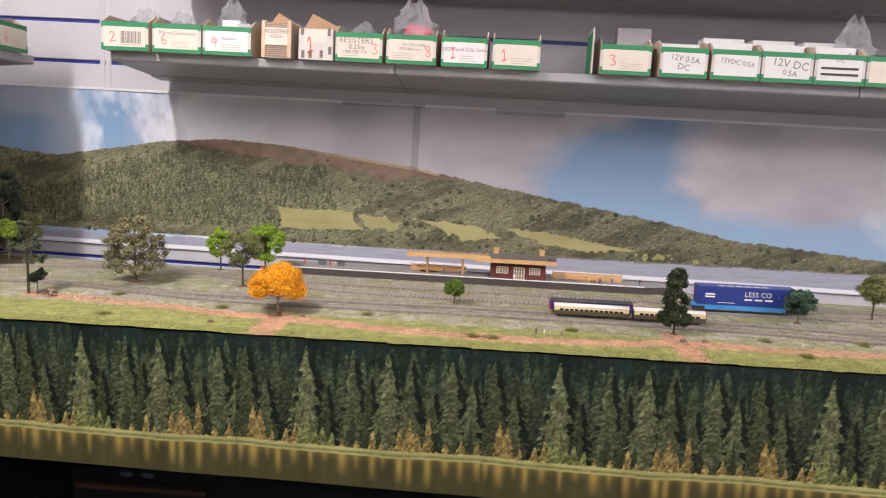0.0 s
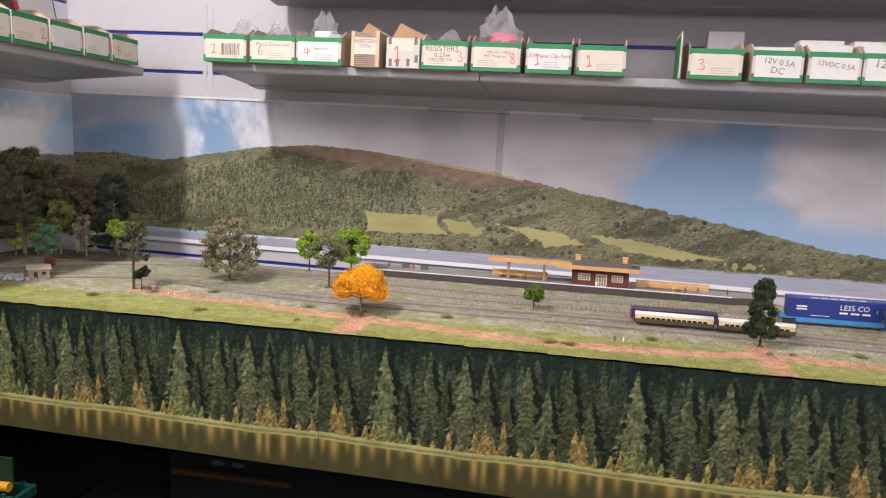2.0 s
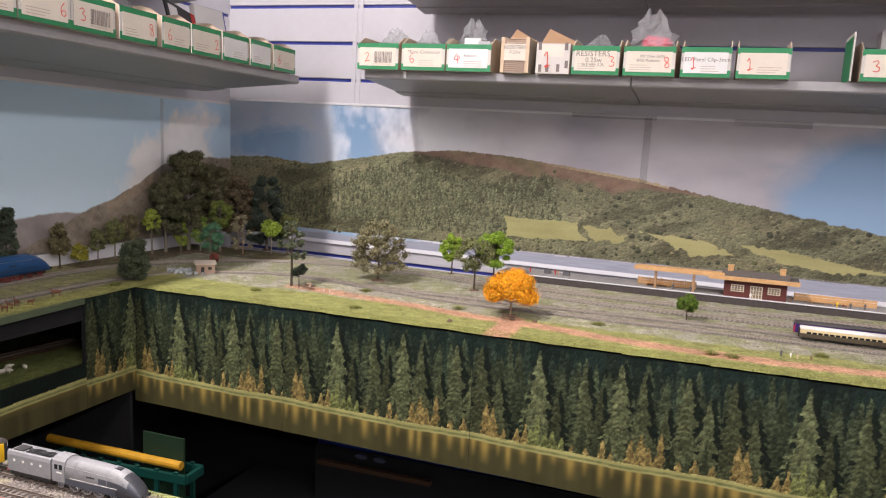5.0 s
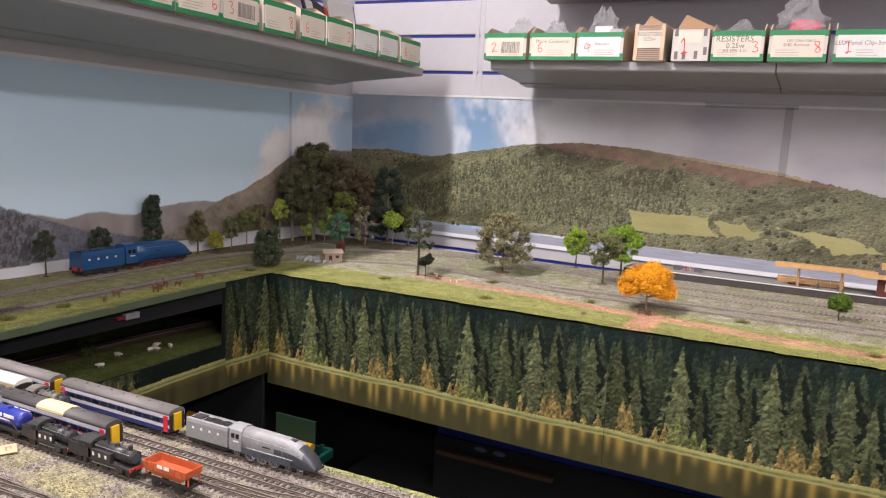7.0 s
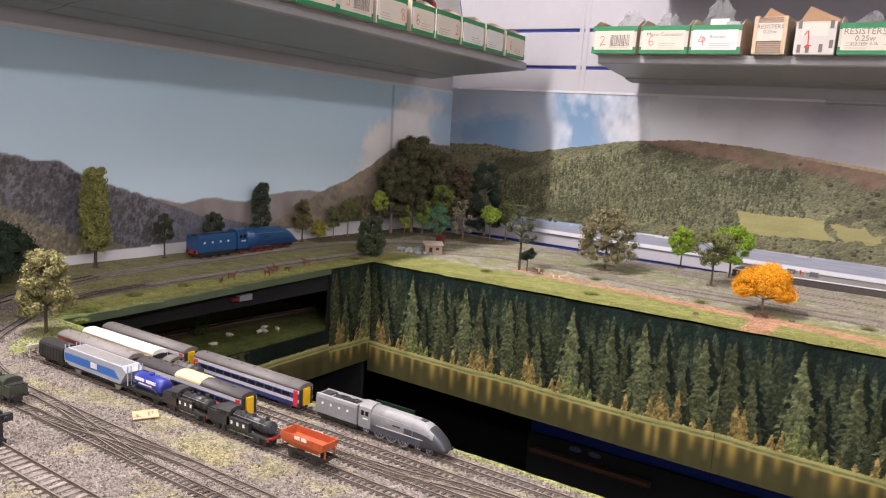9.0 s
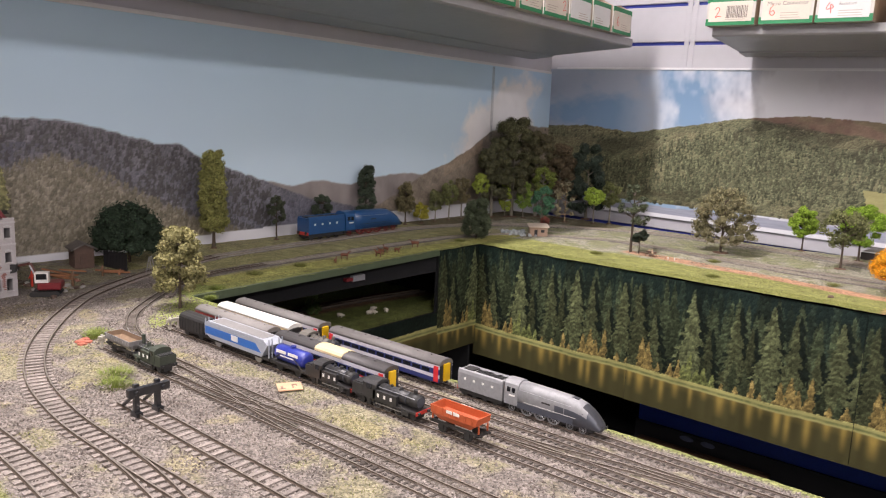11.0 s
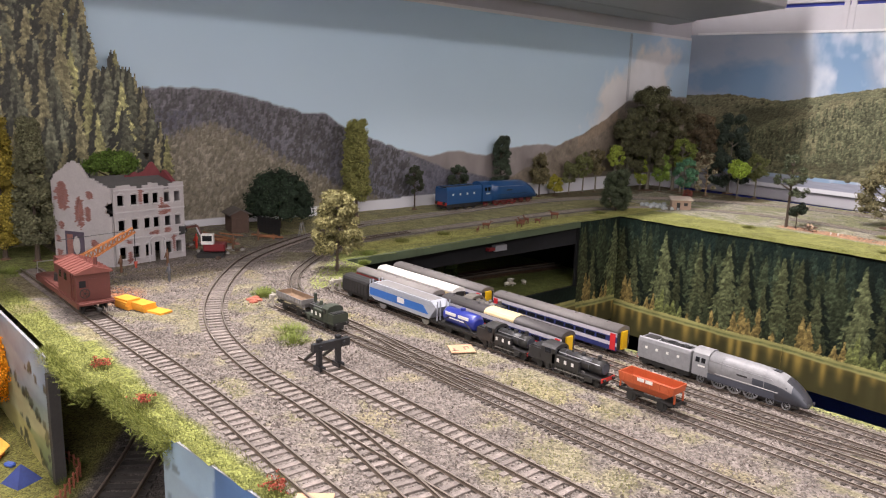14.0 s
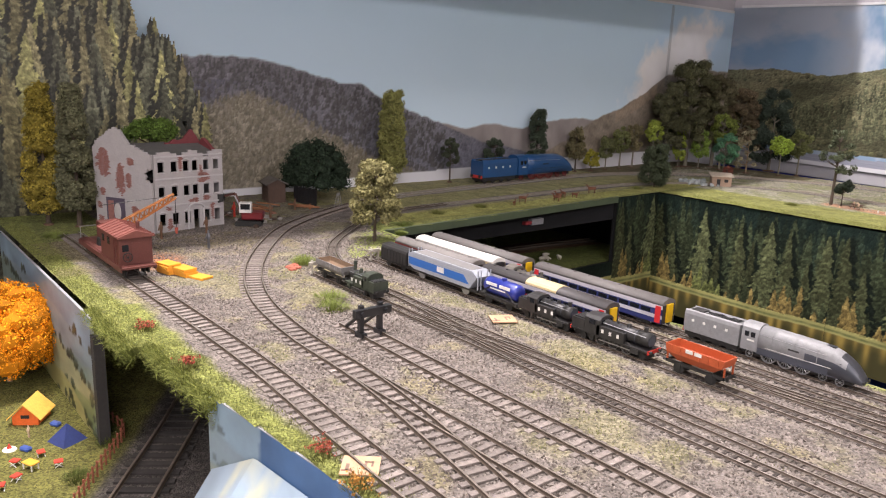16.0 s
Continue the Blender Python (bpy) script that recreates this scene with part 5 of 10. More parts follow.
tree(-0.534, 1.572, TOP, 0.141, 0.146, (0.215, 0.195, 0.105), "large olive model tree with gaps in its spreading crown", "spread", 0.30, 0.0022, 62, 48, seed=1, gap=0.3)
tree(-0.305, 1.574, TOP, 0.120, 0.098, (0.165, 0.175, 0.075), "olive green model tree on a brown root disc", "round", 0.3, 0.0021, 40, 44, seed=2, gap=0.28)
tree(-0.300, 1.707, TOP, 0.122, 0.092, (0.23, 0.36, 0.04), "bright green model tree behind the track", "round", 0.25, 0.0020, 55, 60, seed=3, gap=0.08)
tree(-0.420, 1.752, TOP, 0.100, 0.066, (0.25, 0.37, 0.045), "lime green model tree close to the backdrop", "round", 0.28, 0.0020, 45, 60, seed=23, gap=0.08)
tree(-0.170, 1.374, TOP, 0.098, 0.106, (0.80, 0.36, 0.02), "orange autumn model tree beside a picnic bench", "dome", 0.36, 0.0014, 90, 120, BARK_PALE, seed=4)
tree(0.137, 1.509, TOP, 0.050, 0.043, (0.10, 0.16, 0.025), "small round green model tree between the tracks", "round", 0.28, 0.0015, 40, 50, seed=5, rootball=False)
tree(0.520, 1.356, TOP, 0.112, 0.050, (0.035, 0.05, 0.022), "tall dark evergreen model tree beside the path", "spire", 0.2, 0.0019, 60, 60, seed=6)
tree(0.775, 1.490, TOP, 0.066, 0.062, (0.06, 0.11, 0.07), "blue-green model tree beside the container wagon", "round", 0.25, 0.0018, 45, 55, seed=7)
tree(0.935, 1.548, TOP, 0.092, 0.066, (0.20, 0.21, 0.08), "olive model tree at the end of the station", "round", 0.35, 0.0019, 45, 50, seed=8)
tree(-0.663, 1.415, TOP, 0.140, 0.068, (0.085, 0.10, 0.058), "dark scots pine model tree with broken foliage clumps", "spread", 0.60, 0.0019, 22, 46, seed=9, rootball=False, gap=0.25)
tree(-0.644, 1.414, TOP, 0.052, 0.036, (0.030, 0.040, 0.026), "dark low branch clump beside the scots pine", "round", 0.35, 0.0016, 26, 50, seed=19, rootball=False)
tree(-1.195, 0.783, TOP, 0.174, 0.052, (0.26, 0.26, 0.085), "tall yellow-green model poplar beside the line", "poplar", 0.16, 0.0017, 150, 60, seed=10)
tree(-1.207, 0.936, TOP, 0.092, 0.044, (0.075, 0.088, 0.055), "thin dark green model tree beside the line", "round", 0.3, 0.0018, 26, 50, seed=11, gap=0.2)
tree(-1.210, 1.058, TOP, 0.088, 0.047, (0.065, 0.085, 0.055), "dark green model tree beside the line", "round", 0.36, 0.0018, 32, 55, seed=12)
tree(-1.213, 1.192, TOP, 0.140, 0.044, (0.065, 0.082, 0.055), "dark columnar model tree beside the line", "poplar", 0.14, 0.0018, 80, 55, seed=13)
tree(-1.212, 1.325, TOP, 0.102, 0.046, (0.20, 0.175, 0.09), "brown-olive model tree close to the backdrop", "poplar", 0.3, 0.0018, 50, 50, seed=14)
tree(-1.208, 1.378, TOP, 0.055, 0.044, (0.36, 0.33, 0.05), "low yellow-green model bush", "dome", 0.25, 0.0017, 30, 50, seed=15)
tree(-0.840, 0.503, TOP, 0.107, 0.064, (0.235, 0.215, 0.095), "pale olive model tree at the end of the sidings", "spread", 0.40, 0.0019, 75, 50, seed=16, rootball=False)
tree(-1.160, 0.602, TOP, 0.110, 0.120, (0.032, 0.050, 0.030), "dark green dome-shaped model tree behind a shed", "dome", 0.26, 0.0020, 110, 60, seed=17, rootball=False)
tree(-0.966, 1.288, TOP, 0.086, 0.060, (0.085, 0.105, 0.06), "dark green model tree at the corner of the pit", "poplar", 0.08, 0.0018, 60, 60, seed=18, rootball=False)
# the wood in the corner
for k, (x, y, h, w, col, shape, tr, lab) in enumerate((
        (-1.160, 1.700, 0.275, 0.150, (0.20, 0.20, 0.10), "big", 0.36, "tall olive-brown model tree in the corner wood"),
        (-1.185, 1.640, 0.215, 0.105, (0.18, 0.18, 0.095), "big", 0.36, "dark olive model tree in the corner wood"),
        (-1.120, 1.760, 0.245, 0.120, (0.21, 0.19, 0.105), "big", 0.36, "tall brown-green model tree in the corner wood"),
        (-1.065, 1.790, 0.205, 0.105, (0.23, 0.175, 0.105), "big", 0.36, "brown-tinted model tree in the corner wood"),
        (-1.005, 1.840, 0.210, 0.120, (0.10, 0.135, 0.10), "big", 0.20, "dense blue-green model tree in the corner wood"),
        (-1.080, 1.730, 0.142, 0.074, (0.22, 0.27, 0.06), "round", 0.45, "olive green model tree in the corner wood"),
        (-1.210, 1.434, 0.084, 0.034, (0.16, 0.175, 0.075), "poplar", 0.35, "thin olive model tree against the backdrop"),
        (-1.208, 1.486, 0.106, 0.048, (0.19, 0.205, 0.08), "round", 0.35, "olive model tree against the backdrop"),
        (-1.206, 1.535, 0.114, 0.050, (0.21, 0.18, 0.095), "round", 0.35, "brown-olive model tree against the backdrop"),
        (-1.190, 1.594, 0.120, 0.048, (0.36, 0.43, 0.08), "round", 0.48, "lime green model tree on a thin trunk"),
        (-1.165, 1.676, 0.088, 0.038, (0.36, 0.43, 0.08), "poplar", 0.20, "lime green model tree on a thin trunk"),
        (-1.120, 1.698, 0.094, 0.048, (0.25, 0.36, 0.07), "poplar", 0.32, "mid green model tree on a thin trunk"),
        (-0.945, 1.515, 0.110, 0.058, (0.10, 0.23, 0.13), "round", 0.35, "blue-green model tree behind the stone hut"),
        (-1.006, 1.728, 0.112, 0.078, (0.40, 0.36, 0.23), "spread", 0.25, "sparse beige-leaved model tree"),
        (-0.940, 1.762, 0.096, 0.056, (0.42, 0.56, 0.09), "round", 0.52, "bright lime model tree on a pale trunk"),
        (-0.915, 1.805, 0.116, 0.060, (0.19, 0.20, 0.085), "round", 0.35, "olive model tree at the edge of the wood"),
        (-0.925, 1.500, 0.040, 0.022, (0.20, 0.07, 0.05), "round", 0.3, "small dull red model shrub"))):
    if shape == "big":
        tree(x, y, TOP, h, w, np.array(col) * 0.62, lab, "spread", tr, 0.0023, 62, 95, BARK_GREY, seed=40 + k, gap=0.12)
        continue
    tree(x, y, TOP, h, w, col, lab, shape, tr, 0.0019, 16 if "beige" in lab else 34, 34 if "beige" in lab else 60, BARK_PALE if "beige" in lab else BARK_GREY, seed=40 + k, gap=0.35 if "beige" in lab else 0.0)
tree(-1.140, 0.188, TOP, 0.180, 0.054, (0.29, 0.23, 0.04), "tall golden model poplar beside the ruined house", "cone", 0.10, 0.0018, 150, 50, seed=61)
tree(-1.108, 0.218, TOP, 0.180, 0.050, (0.15, 0.15, 0.085), "tall olive model poplar beside the ruined house", "cone", 0.14, 0.0018, 150, 50, seed=62)
tree(-1.112, 0.318, TOP, 0.146, 0.080, (0.10, 0.16, 0.03), "green model tree growing inside the ruined house", "dome", 0.80, 0.0020, 45, 55, seed=63, rootball=False)
tree(-0.905, 0.092, LOW, 0.118, 0.130, (0.80, 0.31, 0.012), "orange autumn model tree over the camp field", "dome", 0.30, 0.0012, 110, 190, BARK_PALE, seed=64, rootball=False)
tree(-1.075, 0.920, LOWER, 0.052, 0.034, (0.05, 0.075, 0.02), "small dark model tree in the pasture", "spire", 0.1, 0.0016, 30, 40, seed=65, rootball=False)


# ---- rolling stock ----
def wheel_bm(r, w, spokes=0):
    bm = bmesh.new()
    n = 20
    if not spokes:
        tube(bm, (0, -w / 2, 0), (0, w / 2, 0), r, r, 16)
        return bm
    ring = [(r, -w / 2), (r, w / 2), (r * 0.84, w / 2), (r * 0.84, -w / 2)]
    loft(bm, [[(a * math.cos(k * 6.2832 / n), b, a * math.sin(k * 6.2832 / n)) for a, b in ring] for k in range(n + 1)], cap=False)
    tube(bm, (0, -w * 0.6, 0), (0, w * 0.6, 0), r * 0.2, r * 0.2, 10)
    for k in range(spokes):
        a = k * 6.2832 / spokes
        tube(bm, (r * 0.15 * math.cos(a), 0, r * 0.15 * math.sin(a)), (r * 0.88 * math.cos(a), 0, r * 0.88 * math.sin(a)), r * 0.055, r * 0.04, 4, cap=False)
    return fixed(bm)


def wheels(parent, xs, r, gauge, material, w=None, spokes=0, name="wheel"):
    me = None
    for x in xs:
        for s in (-1, 1):
            if me is None:
                ob = part(name, wheel_bm(r, w or r * 0.28, spokes), material, parent)
                me = ob.data
            else:
                ob = new(name, me)
                ob.parent = parent
            ob.matrix_local = pose(x, s * gauge / 2, r)


M_DARK = mat("model_underframe_black", (0.02, 0.019, 0.018), 0.6, var=0.3, scale=200)
M_GLASS = mat("dark_model_glazing", (0.012, 0.014, 0.018), 0.12, var=0.1)
M_STEEL = mat("bright_wheel_steel", (0.42, 0.42, 0.43), 0.35, metal=0.8, var=0.15)
M_RED = mat("buffer_beam_red", (0.50, 0.035, 0.025), 0.45, var=0.15)
M_WHITEP = mat("white_lettering_paint", (0.72, 0.70, 0.66), 0.5, var=0.1)
M_COAL = mat("model_coal", (0.012, 0.012, 0.013), 0.5, var=0.4, scale=400, bump=1.0, bscale=900)


def half_round(w, b, h, k=1.0):
    """Upright section with a domed top, from the left foot round to the right foot."""
    up = [(-w, b), (-w, b + (h - b) * 0.55), (-w * 0.93, b + (h - b) * 0.76), (-w * 0.72, b + (h - b) * 0.90), (-w * 0.38, b + (h - b) * 0.98)]
    return up + [(0, h)] + [(-a, c) for a, c in up[::-1]]


def streamliner(m, s, body, skirt, nose, wheel, label):
    """A streamlined pacific locomotive with its tender, nose to +x; s: 1 for the larger gauge."""
    t = empty("model_locomotive", m @ Matrix.Scale(s, 4), label, "model train")
    g = 0.0165
    secs = [(-0.012, 0.0172, 0.012, 0.0510), (0.02, 0.0172, 0.012, 0.0510), (0.06, 0.0171, 0.012, 0.0505), (0.085, 0.0170, 0.012, 0.0496), (0.098, 0.0168, 0.012, 0.0478), (0.109, 0.0164, 0.012, 0.0440),
            (0.119, 0.0157, 0.0115, 0.0385), (0.128, 0.0147, 0.011, 0.0318), (0.135, 0.0132, 0.0105, 0.0248), (0.1395, 0.0112, 0.0100, 0.0190), (0.1418, 0.0088, 0.0100, 0.0160)]
    bm = loft(bmesh.new(), [[(x, a, c) for a, c in half_round(w, b, h)] for x, w, b, h in secs])
    for f in bm.faces:
        c = f.calc_center_median()
        f.material_index = 2 if c.x > 0.104 and c.z > 0.016 and abs(c.y) < 0.0135 - (c.x - 0.104) * 0.1 else 1 if c.z < 0.0225 or (s < 0.9 and c.x > 0.1165 + (c.z - 0.0225) * 0.15) else 0
        f.smooth = True
    part("casing", fixed(bm), [body, skirt, nose], t)
    bm = bmesh.new()
    extrude(bm, [(-0.0175, 0.012), (-0.0175, 0.036), (-0.0155, 0.046), (-0.010, 0.051), (0, 0.0528), (0.010, 0.051), (0.0155, 0.046), (0.0175, 0.036), (0.0175, 0.012)], -0.040, -0.0125)
    cab = part("cab", fixed(bm), body, t)
    for sgn in (-1, 1):
        for x in (-0.031, -0.021):
            part("cab_window", boxes((x - 0.0034, x + 0.0034, sgn * 0.0172 - 0.0006, sgn * 0.0172 + 0.0006, 0.0330, 0.0405)), M_GLASS, cab)
        part("cab_number", boxes((-0.030, -0.018, sgn * 0.0176 - 0.0002, sgn * 0.0176 + 0.0002, 0.0265, 0.0290)), M_WHITEP, cab)
        part("nameplate", boxes((0.035, 0.052, sgn * 0.0171 - 0.0003, sgn * 0.0171 + 0.0003, 0.0300, 0.0325)), M_DARK, t)
        bm = bmesh.new()
        tube(bm, (-0.01, sgn * 0.0163, 0.0405), (0.09, sgn * 0.0160, 0.0385), 0.0004, n=5)
        part("handrail", bm, M_STEEL, t)
        part("panel_line", boxes((0.0, 0.10, sgn * 0.0174 - 0.0003, sgn * 0.0174 + 0.0003, 0.0222, 0.0227)), M_WHITEP if s < 0.9 else M_DARK, t)
        bm = bmesh.new()
        tube(bm, (0.005, sgn * 0.0145, 0.011), (0.058, sgn * 0.0145, 0.011), 0.0009, n=6)
        part("coupling_rod", bm, M_STEEL, t)
        for yy in (0.0085,):
            bm = bmesh.new()
            tube(bm, (0.136, sgn * yy, 0.0135), (0.1435, sgn * yy, 0.0135), 0.0014, n=8)
            tube(bm, (0.1430, sgn * yy, 0.0135), (0.1440, sgn * yy, 0.0135), 0.0031, n=12)
            part("buffer", bm, M_DARK, t)
    if s < 0.9:
        for sgn in (-1, 1):
            bm = bmesh.new()
            xs = np.linspace(-0.012, 0.112, 16)
            wide = np.interp(xs, [0.02, 0.06, 0.085, 0.102, 0.116], [0.0172, 0.0170, 0.0168, 0.0162, 0.0150]) + 0.0004
            high = 0.0205 + 0.0125 * np.clip((xs - 0.060) / 0.052, 0, 1) ** 1.6
            lo = [bm.verts.new((x, sgn * w, 0.0105)) for x, w in zip(xs, wide)]
            hi = [bm.verts.new((x, sgn * w, h)) for x, w, h in zip(xs, wide, high)]
            for k in range(len(xs) - 1):
                bm.faces.new((lo[k], lo[k + 1], hi[k + 1], hi[k]))
            part("valance", fixed(bm), skirt, t, "dark grey valance")
    for x in (0.010, 0.044, 0.078):
        bm = loft(bmesh.new(), [[(x + d, a * 1.006, c + 0.0001) for a, c in half_round(0.0172, 0.022, float(np.interp(x, [0.02, 0.06, 0.085], [0.0510, 0.0505, 0.0496])))] for d in (-0.0006, 0.0006)], cap=False)
        part("casing_band", fixed(bm), body, t)
    part("chimney", boxes((0.083, 0.096, -0.004, 0.004, 0.0455, 0.0495)), nose, t)
    bm = bmesh.new()
    box(bm, -0.040, 0.128, -0.011, 0.011, 0.005, 0.0125)
    part("underframe", bm, M_DARK, t)
    wheels(t, (0.006, 0.032, 0.058), 0.0131, g + 0.011, wheel, 0.0024, 14, "driving_wheel")
    wheels(t, (0.088, 0.112, -0.026), 0.0062, g + 0.008, wheel, 0.002, 8, "carrying_wheel")
    ten = part("tender", fixed(extrude(bmesh.new(), [(-0.0175, 0.0125), (-0.0175, 0.040), (-0.0160, 0.0455), (-0.0135, 0.0470), (-0.0120, 0.0445), (0.0120, 0.0445), (0.0135, 0.0470), (0.0160, 0.0455), (0.0175, 0.040), (0.0175, 0.0125)], -0.1420, -0.0440)), body, t)
    bm = bmesh.new()
    xs, ys = np.linspace(-0.108, -0.052, 14), np.linspace(-0.0125, 0.0125, 7)
    rows = [[bm.verts.new((x, y, 0.0432 + 0.0055 * max(0, 1 - (y / 0.0135) ** 2) * (0.6 + 0.8 * noise.noise(Vector((x * 190, y * 260, 3)))))) for y in ys] for x in xs]
    for a, b in zip(rows, rows[1:]):
        for k in range(len(ys) - 1):
            bm.faces.new((a[k], a[k + 1], b[k + 1], b[k]))
    part("coal", fixed(bm), M_COAL, ten)
    part("tank_filler", boxes((-0.136, -0.114, -0.010, 0.010, 0.0445, 0.0465)), M_DARK, ten)
    for sgn in (-1, 1):
        for k in range(4):
            part("tender_letter", boxes((-0.128 + k * 0.020, -0.1235 + k * 0.020, sgn * 0.0176 - 0.0002, sgn * 0.0176 + 0.0002, 0.0295, 0.0335)), M_WHITEP, ten)
        part("tender_frame", boxes((-0.140, -0.046, sgn * 0.0135 - 0.001, sgn * 0.0135 + 0.001, 0.005, 0.0128)), M_DARK, ten)
        bm = bmesh.new()
        tube(bm, (-0.142, sgn * 0.011, 0.0145), (-0.146, sgn * 0.011, 0.0145), 0.0028, n=10)
        part("buffer", bm, M_DARK, ten)
    part("buffer_beam", boxes((-0.1436, -0.1418, -0.0165, 0.0165, 0.0105, 0.0165)), M_RED, ten, "red buffer beam")
    part("tender_underframe", boxes((-0.140, -0.044, -0.010, 0.010, 0.004, 0.0128)), M_DARK, ten)
    wheels(ten, (-0.130, -0.107, -0.084, -0.061), 0.0066, g + 0.006, M_DARK, 0.002, 0, "tender_wheel")
    return t


M_BLUEL = mat("garter_blue_paint", (0.014, 0.070, 0.20), 0.32, var=0.08, scale=40, coat=0.3)
M_SILVER = mat("silver_grey_paint", (0.22, 0.22, 0.225), 0.5, var=0.18, scale=160, bump=0.08, bscale=700)
M_GUNM = mat("dark_grey_paint", (0.055, 0.06, 0.075), 0.35, var=0.1, coat=0.2)
M_BLACKP = mat("satin_black_paint", (0.018, 0.018, 0.02), 0.35, var=0.15, coat=0.2)
M_NOSE = mat("dull_black_nose_paint", (0.03, 0.031, 0.036), 0.5, var=0.15)
M_WREDD = mat("dark_red_wheel", (0.16, 0.02, 0.018), 0.45, var=0.2)
RAIL_W, RAIL_N = TOP + 0.0014 + 0.0023, TOP + 0.0010 + 0.0016
streamliner(pose(-1.158, 1.103, RAIL_W, 0, 0, 91.5), 1.0, M_BLUEL, M_BLUEL, M_BLACKP, M_WREDD, "blue streamlined model steam locomotive with its tender on the curve")
streamliner(pose(-0.3255, 0.525, RAIL_N) @ Matrix.Diagonal((1, 1, 1.06, 1)), 0.502, M_SILVER, M_GUNM, M_NOSE, M_STEEL, "silver-grey streamlined model steam locomotive with its tender")


def bogie(parent, x, r, g, w, n=2):
    b = part("bogie", boxes((x - 2.6 * r, x + 2.6 * r, -w * 0.42, -w * 0.36, r * 0.5, r * 2.0), (x - 2.6 * r, x + 2.6 * r, w * 0.36, w * 0.42, r * 0.5, r * 2.0), (x - r * 0.6, x + r * 0.6, -w * 0.4, w * 0.4, r, r * 2.2)), M_DARK, parent)
    wheels(b, [x + (k - (n - 1) / 2) * 3.2 * r for k in range(n)], r, g + r * 0.4, M_STEEL if n == 2 else M_DARK)
    return b


def coach(m, length, width, height, bands, roof, ends, label, windows=12, win=(0.5, 0.72), doors=None, ridge=None, gauge=0.009):
    """A passenger coach along x. bands: (height share from, to, material) on the sides, foot first."""
    t = empty("model_coach", m, label, "model train", group="coaches in the yard")
    z0, r = height * 0.17, height * 0.105
    eave = height * 0.80
    w = width / 2
    L = length / 2
    for a, b, mt in bands:
        part("side_band", boxes((-L, L, -w, w, z0 + (eave - z0) * a, z0 + (eave - z0) * b)), mt, t)
    prof = [(-w * 1.0, eave), (-w * 0.97, eave + (height - eave) * 0.35), (-w * 0.78, eave + (height - eave) * 0.72), (-w * 0.4, eave + (height - eave) * 0.95), (0, height), (w * 0.4, eave + (height - eave) * 0.95), (w * 0.78, eave + (height - eave) * 0.72), (w * 0.97, eave + (height - eave) * 0.35), (w, eave)]
    ro = smooth(part("roof", fixed(extrude(bmesh.new(), prof, -L - 0.0003, L + 0.0003)), roof, t))
    for p in ro.data.polygons:
        p.use_smooth = abs(p.normal.x) < 0.5
    for k in range(int(length / 0.018)):
        part("roof_vent", boxes((-L + 0.009 + k * 0.018, -L + 0.0105 + k * 0.018, -0.001, 0.001, height - 0.0003, height + 0.0006)), roof, ro)
    n = windows
    pw = length * 0.86 / n
    me = None
    for sgn in (-1, 1):
        for k in range(n):
            x = -length * 0.43 + (k + 0.5) * pw
            if me is None:
                ob = part("window", boxes((-pw * 0.40, pw * 0.40, -0.0002, 0.0002, z0 + (eave - z0) * win[0], z0 + (eave - z0) * win[1])), M_GLASS, t)
                me = ob.data
            else:
                ob = new("window", me)
                ob.parent = t
            ob.matrix_local = pose(x, sgn * (w + 0.0001), 0)
        if doors:
            for x in (-L + 0.004, L - 0.004):
                part("door", boxes((x - 0.0028, x + 0.0028, sgn * w - 0.0003, sgn * w + 0.0003, z0 + 0.0006, eave - 0.0008)), doors, t, "red coach door")
    for x in (-L, L):
        part("coach_end", boxes((x - 0.0003, x + 0.0003, -w * 0.92, w * 0.92, z0 + 0.0004, eave)), ends[0], t)
        part("gangway", boxes((x - 0.0022 * (x < 0), x + 0.0022 * (x > 0), -w * 0.42, w * 0.42, z0 + 0.001, eave + 0.0008)), ends[1], t)
        part("coupling", boxes((min(x, x * 1.03), max(x, x * 1.03), -0.0012, 0.0012, z0 * 0.7, z0 * 1.1)), M_DARK, t)
        bogie(t, x * 0.74, r, gauge, width)
    part("underframe", boxes((-L * 0.98, L * 0.98, -w * 0.7, w * 0.7, z0 * 0.75, z0)), M_DARK, t)
    part("battery_box", boxes((-L * 0.3, L * 0.25, -w * 0.8, w * 0.8, z0 * 0.35, z0 * 0.8)), M_DARK, t)
    return t


M_ROOF = mat("grey_coach_roof", (0.115, 0.105, 0.10), 0.65, var=0.15, scale=120)
M_ROOF2 = mat("lighter_grey_coach_roof", (0.19, 0.175, 0.165), 0.65, var=0.15, scale=120)
M_ROOFD = mat("dark_coach_roof", (0.055, 0.05, 0.05), 0.6, var=0.15, scale=120)
M_WROOF = mat("white_coach_roof", (0.72, 0.70, 0.65), 0.5, var=0.06, scale=80)
M_CREAM = mat("cream_coach_paint", (0.62, 0.50, 0.28), 0.45, var=0.08)
M_NAVY = mat("navy_coach_paint", (0.022, 0.03, 0.12), 0.4, var=0.08)
M_LILAC = mat("pale_grey_coach_paint", (0.50, 0.48, 0.52), 0.4, var=0.06)
M_YEL = mat("yellow_end_paint", (0.70, 0.42, 0.01), 0.45, var=0.06)
M_DOOR = mat("red_door_paint", (0.55, 0.025, 0.03), 0.4, var=0.06)
M_MAROON = mat("maroon_coach_paint", (0.19, 0.025, 0.022), 0.45, var=0.1)
M_BROWN = mat("umber_coach_paint", (0.065, 0.05, 0.028), 0.5, var=0.1)
M_PURPLE = mat("purple_unit_paint", (0.045, 0.02, 0.13), 0.4, var=0.08)
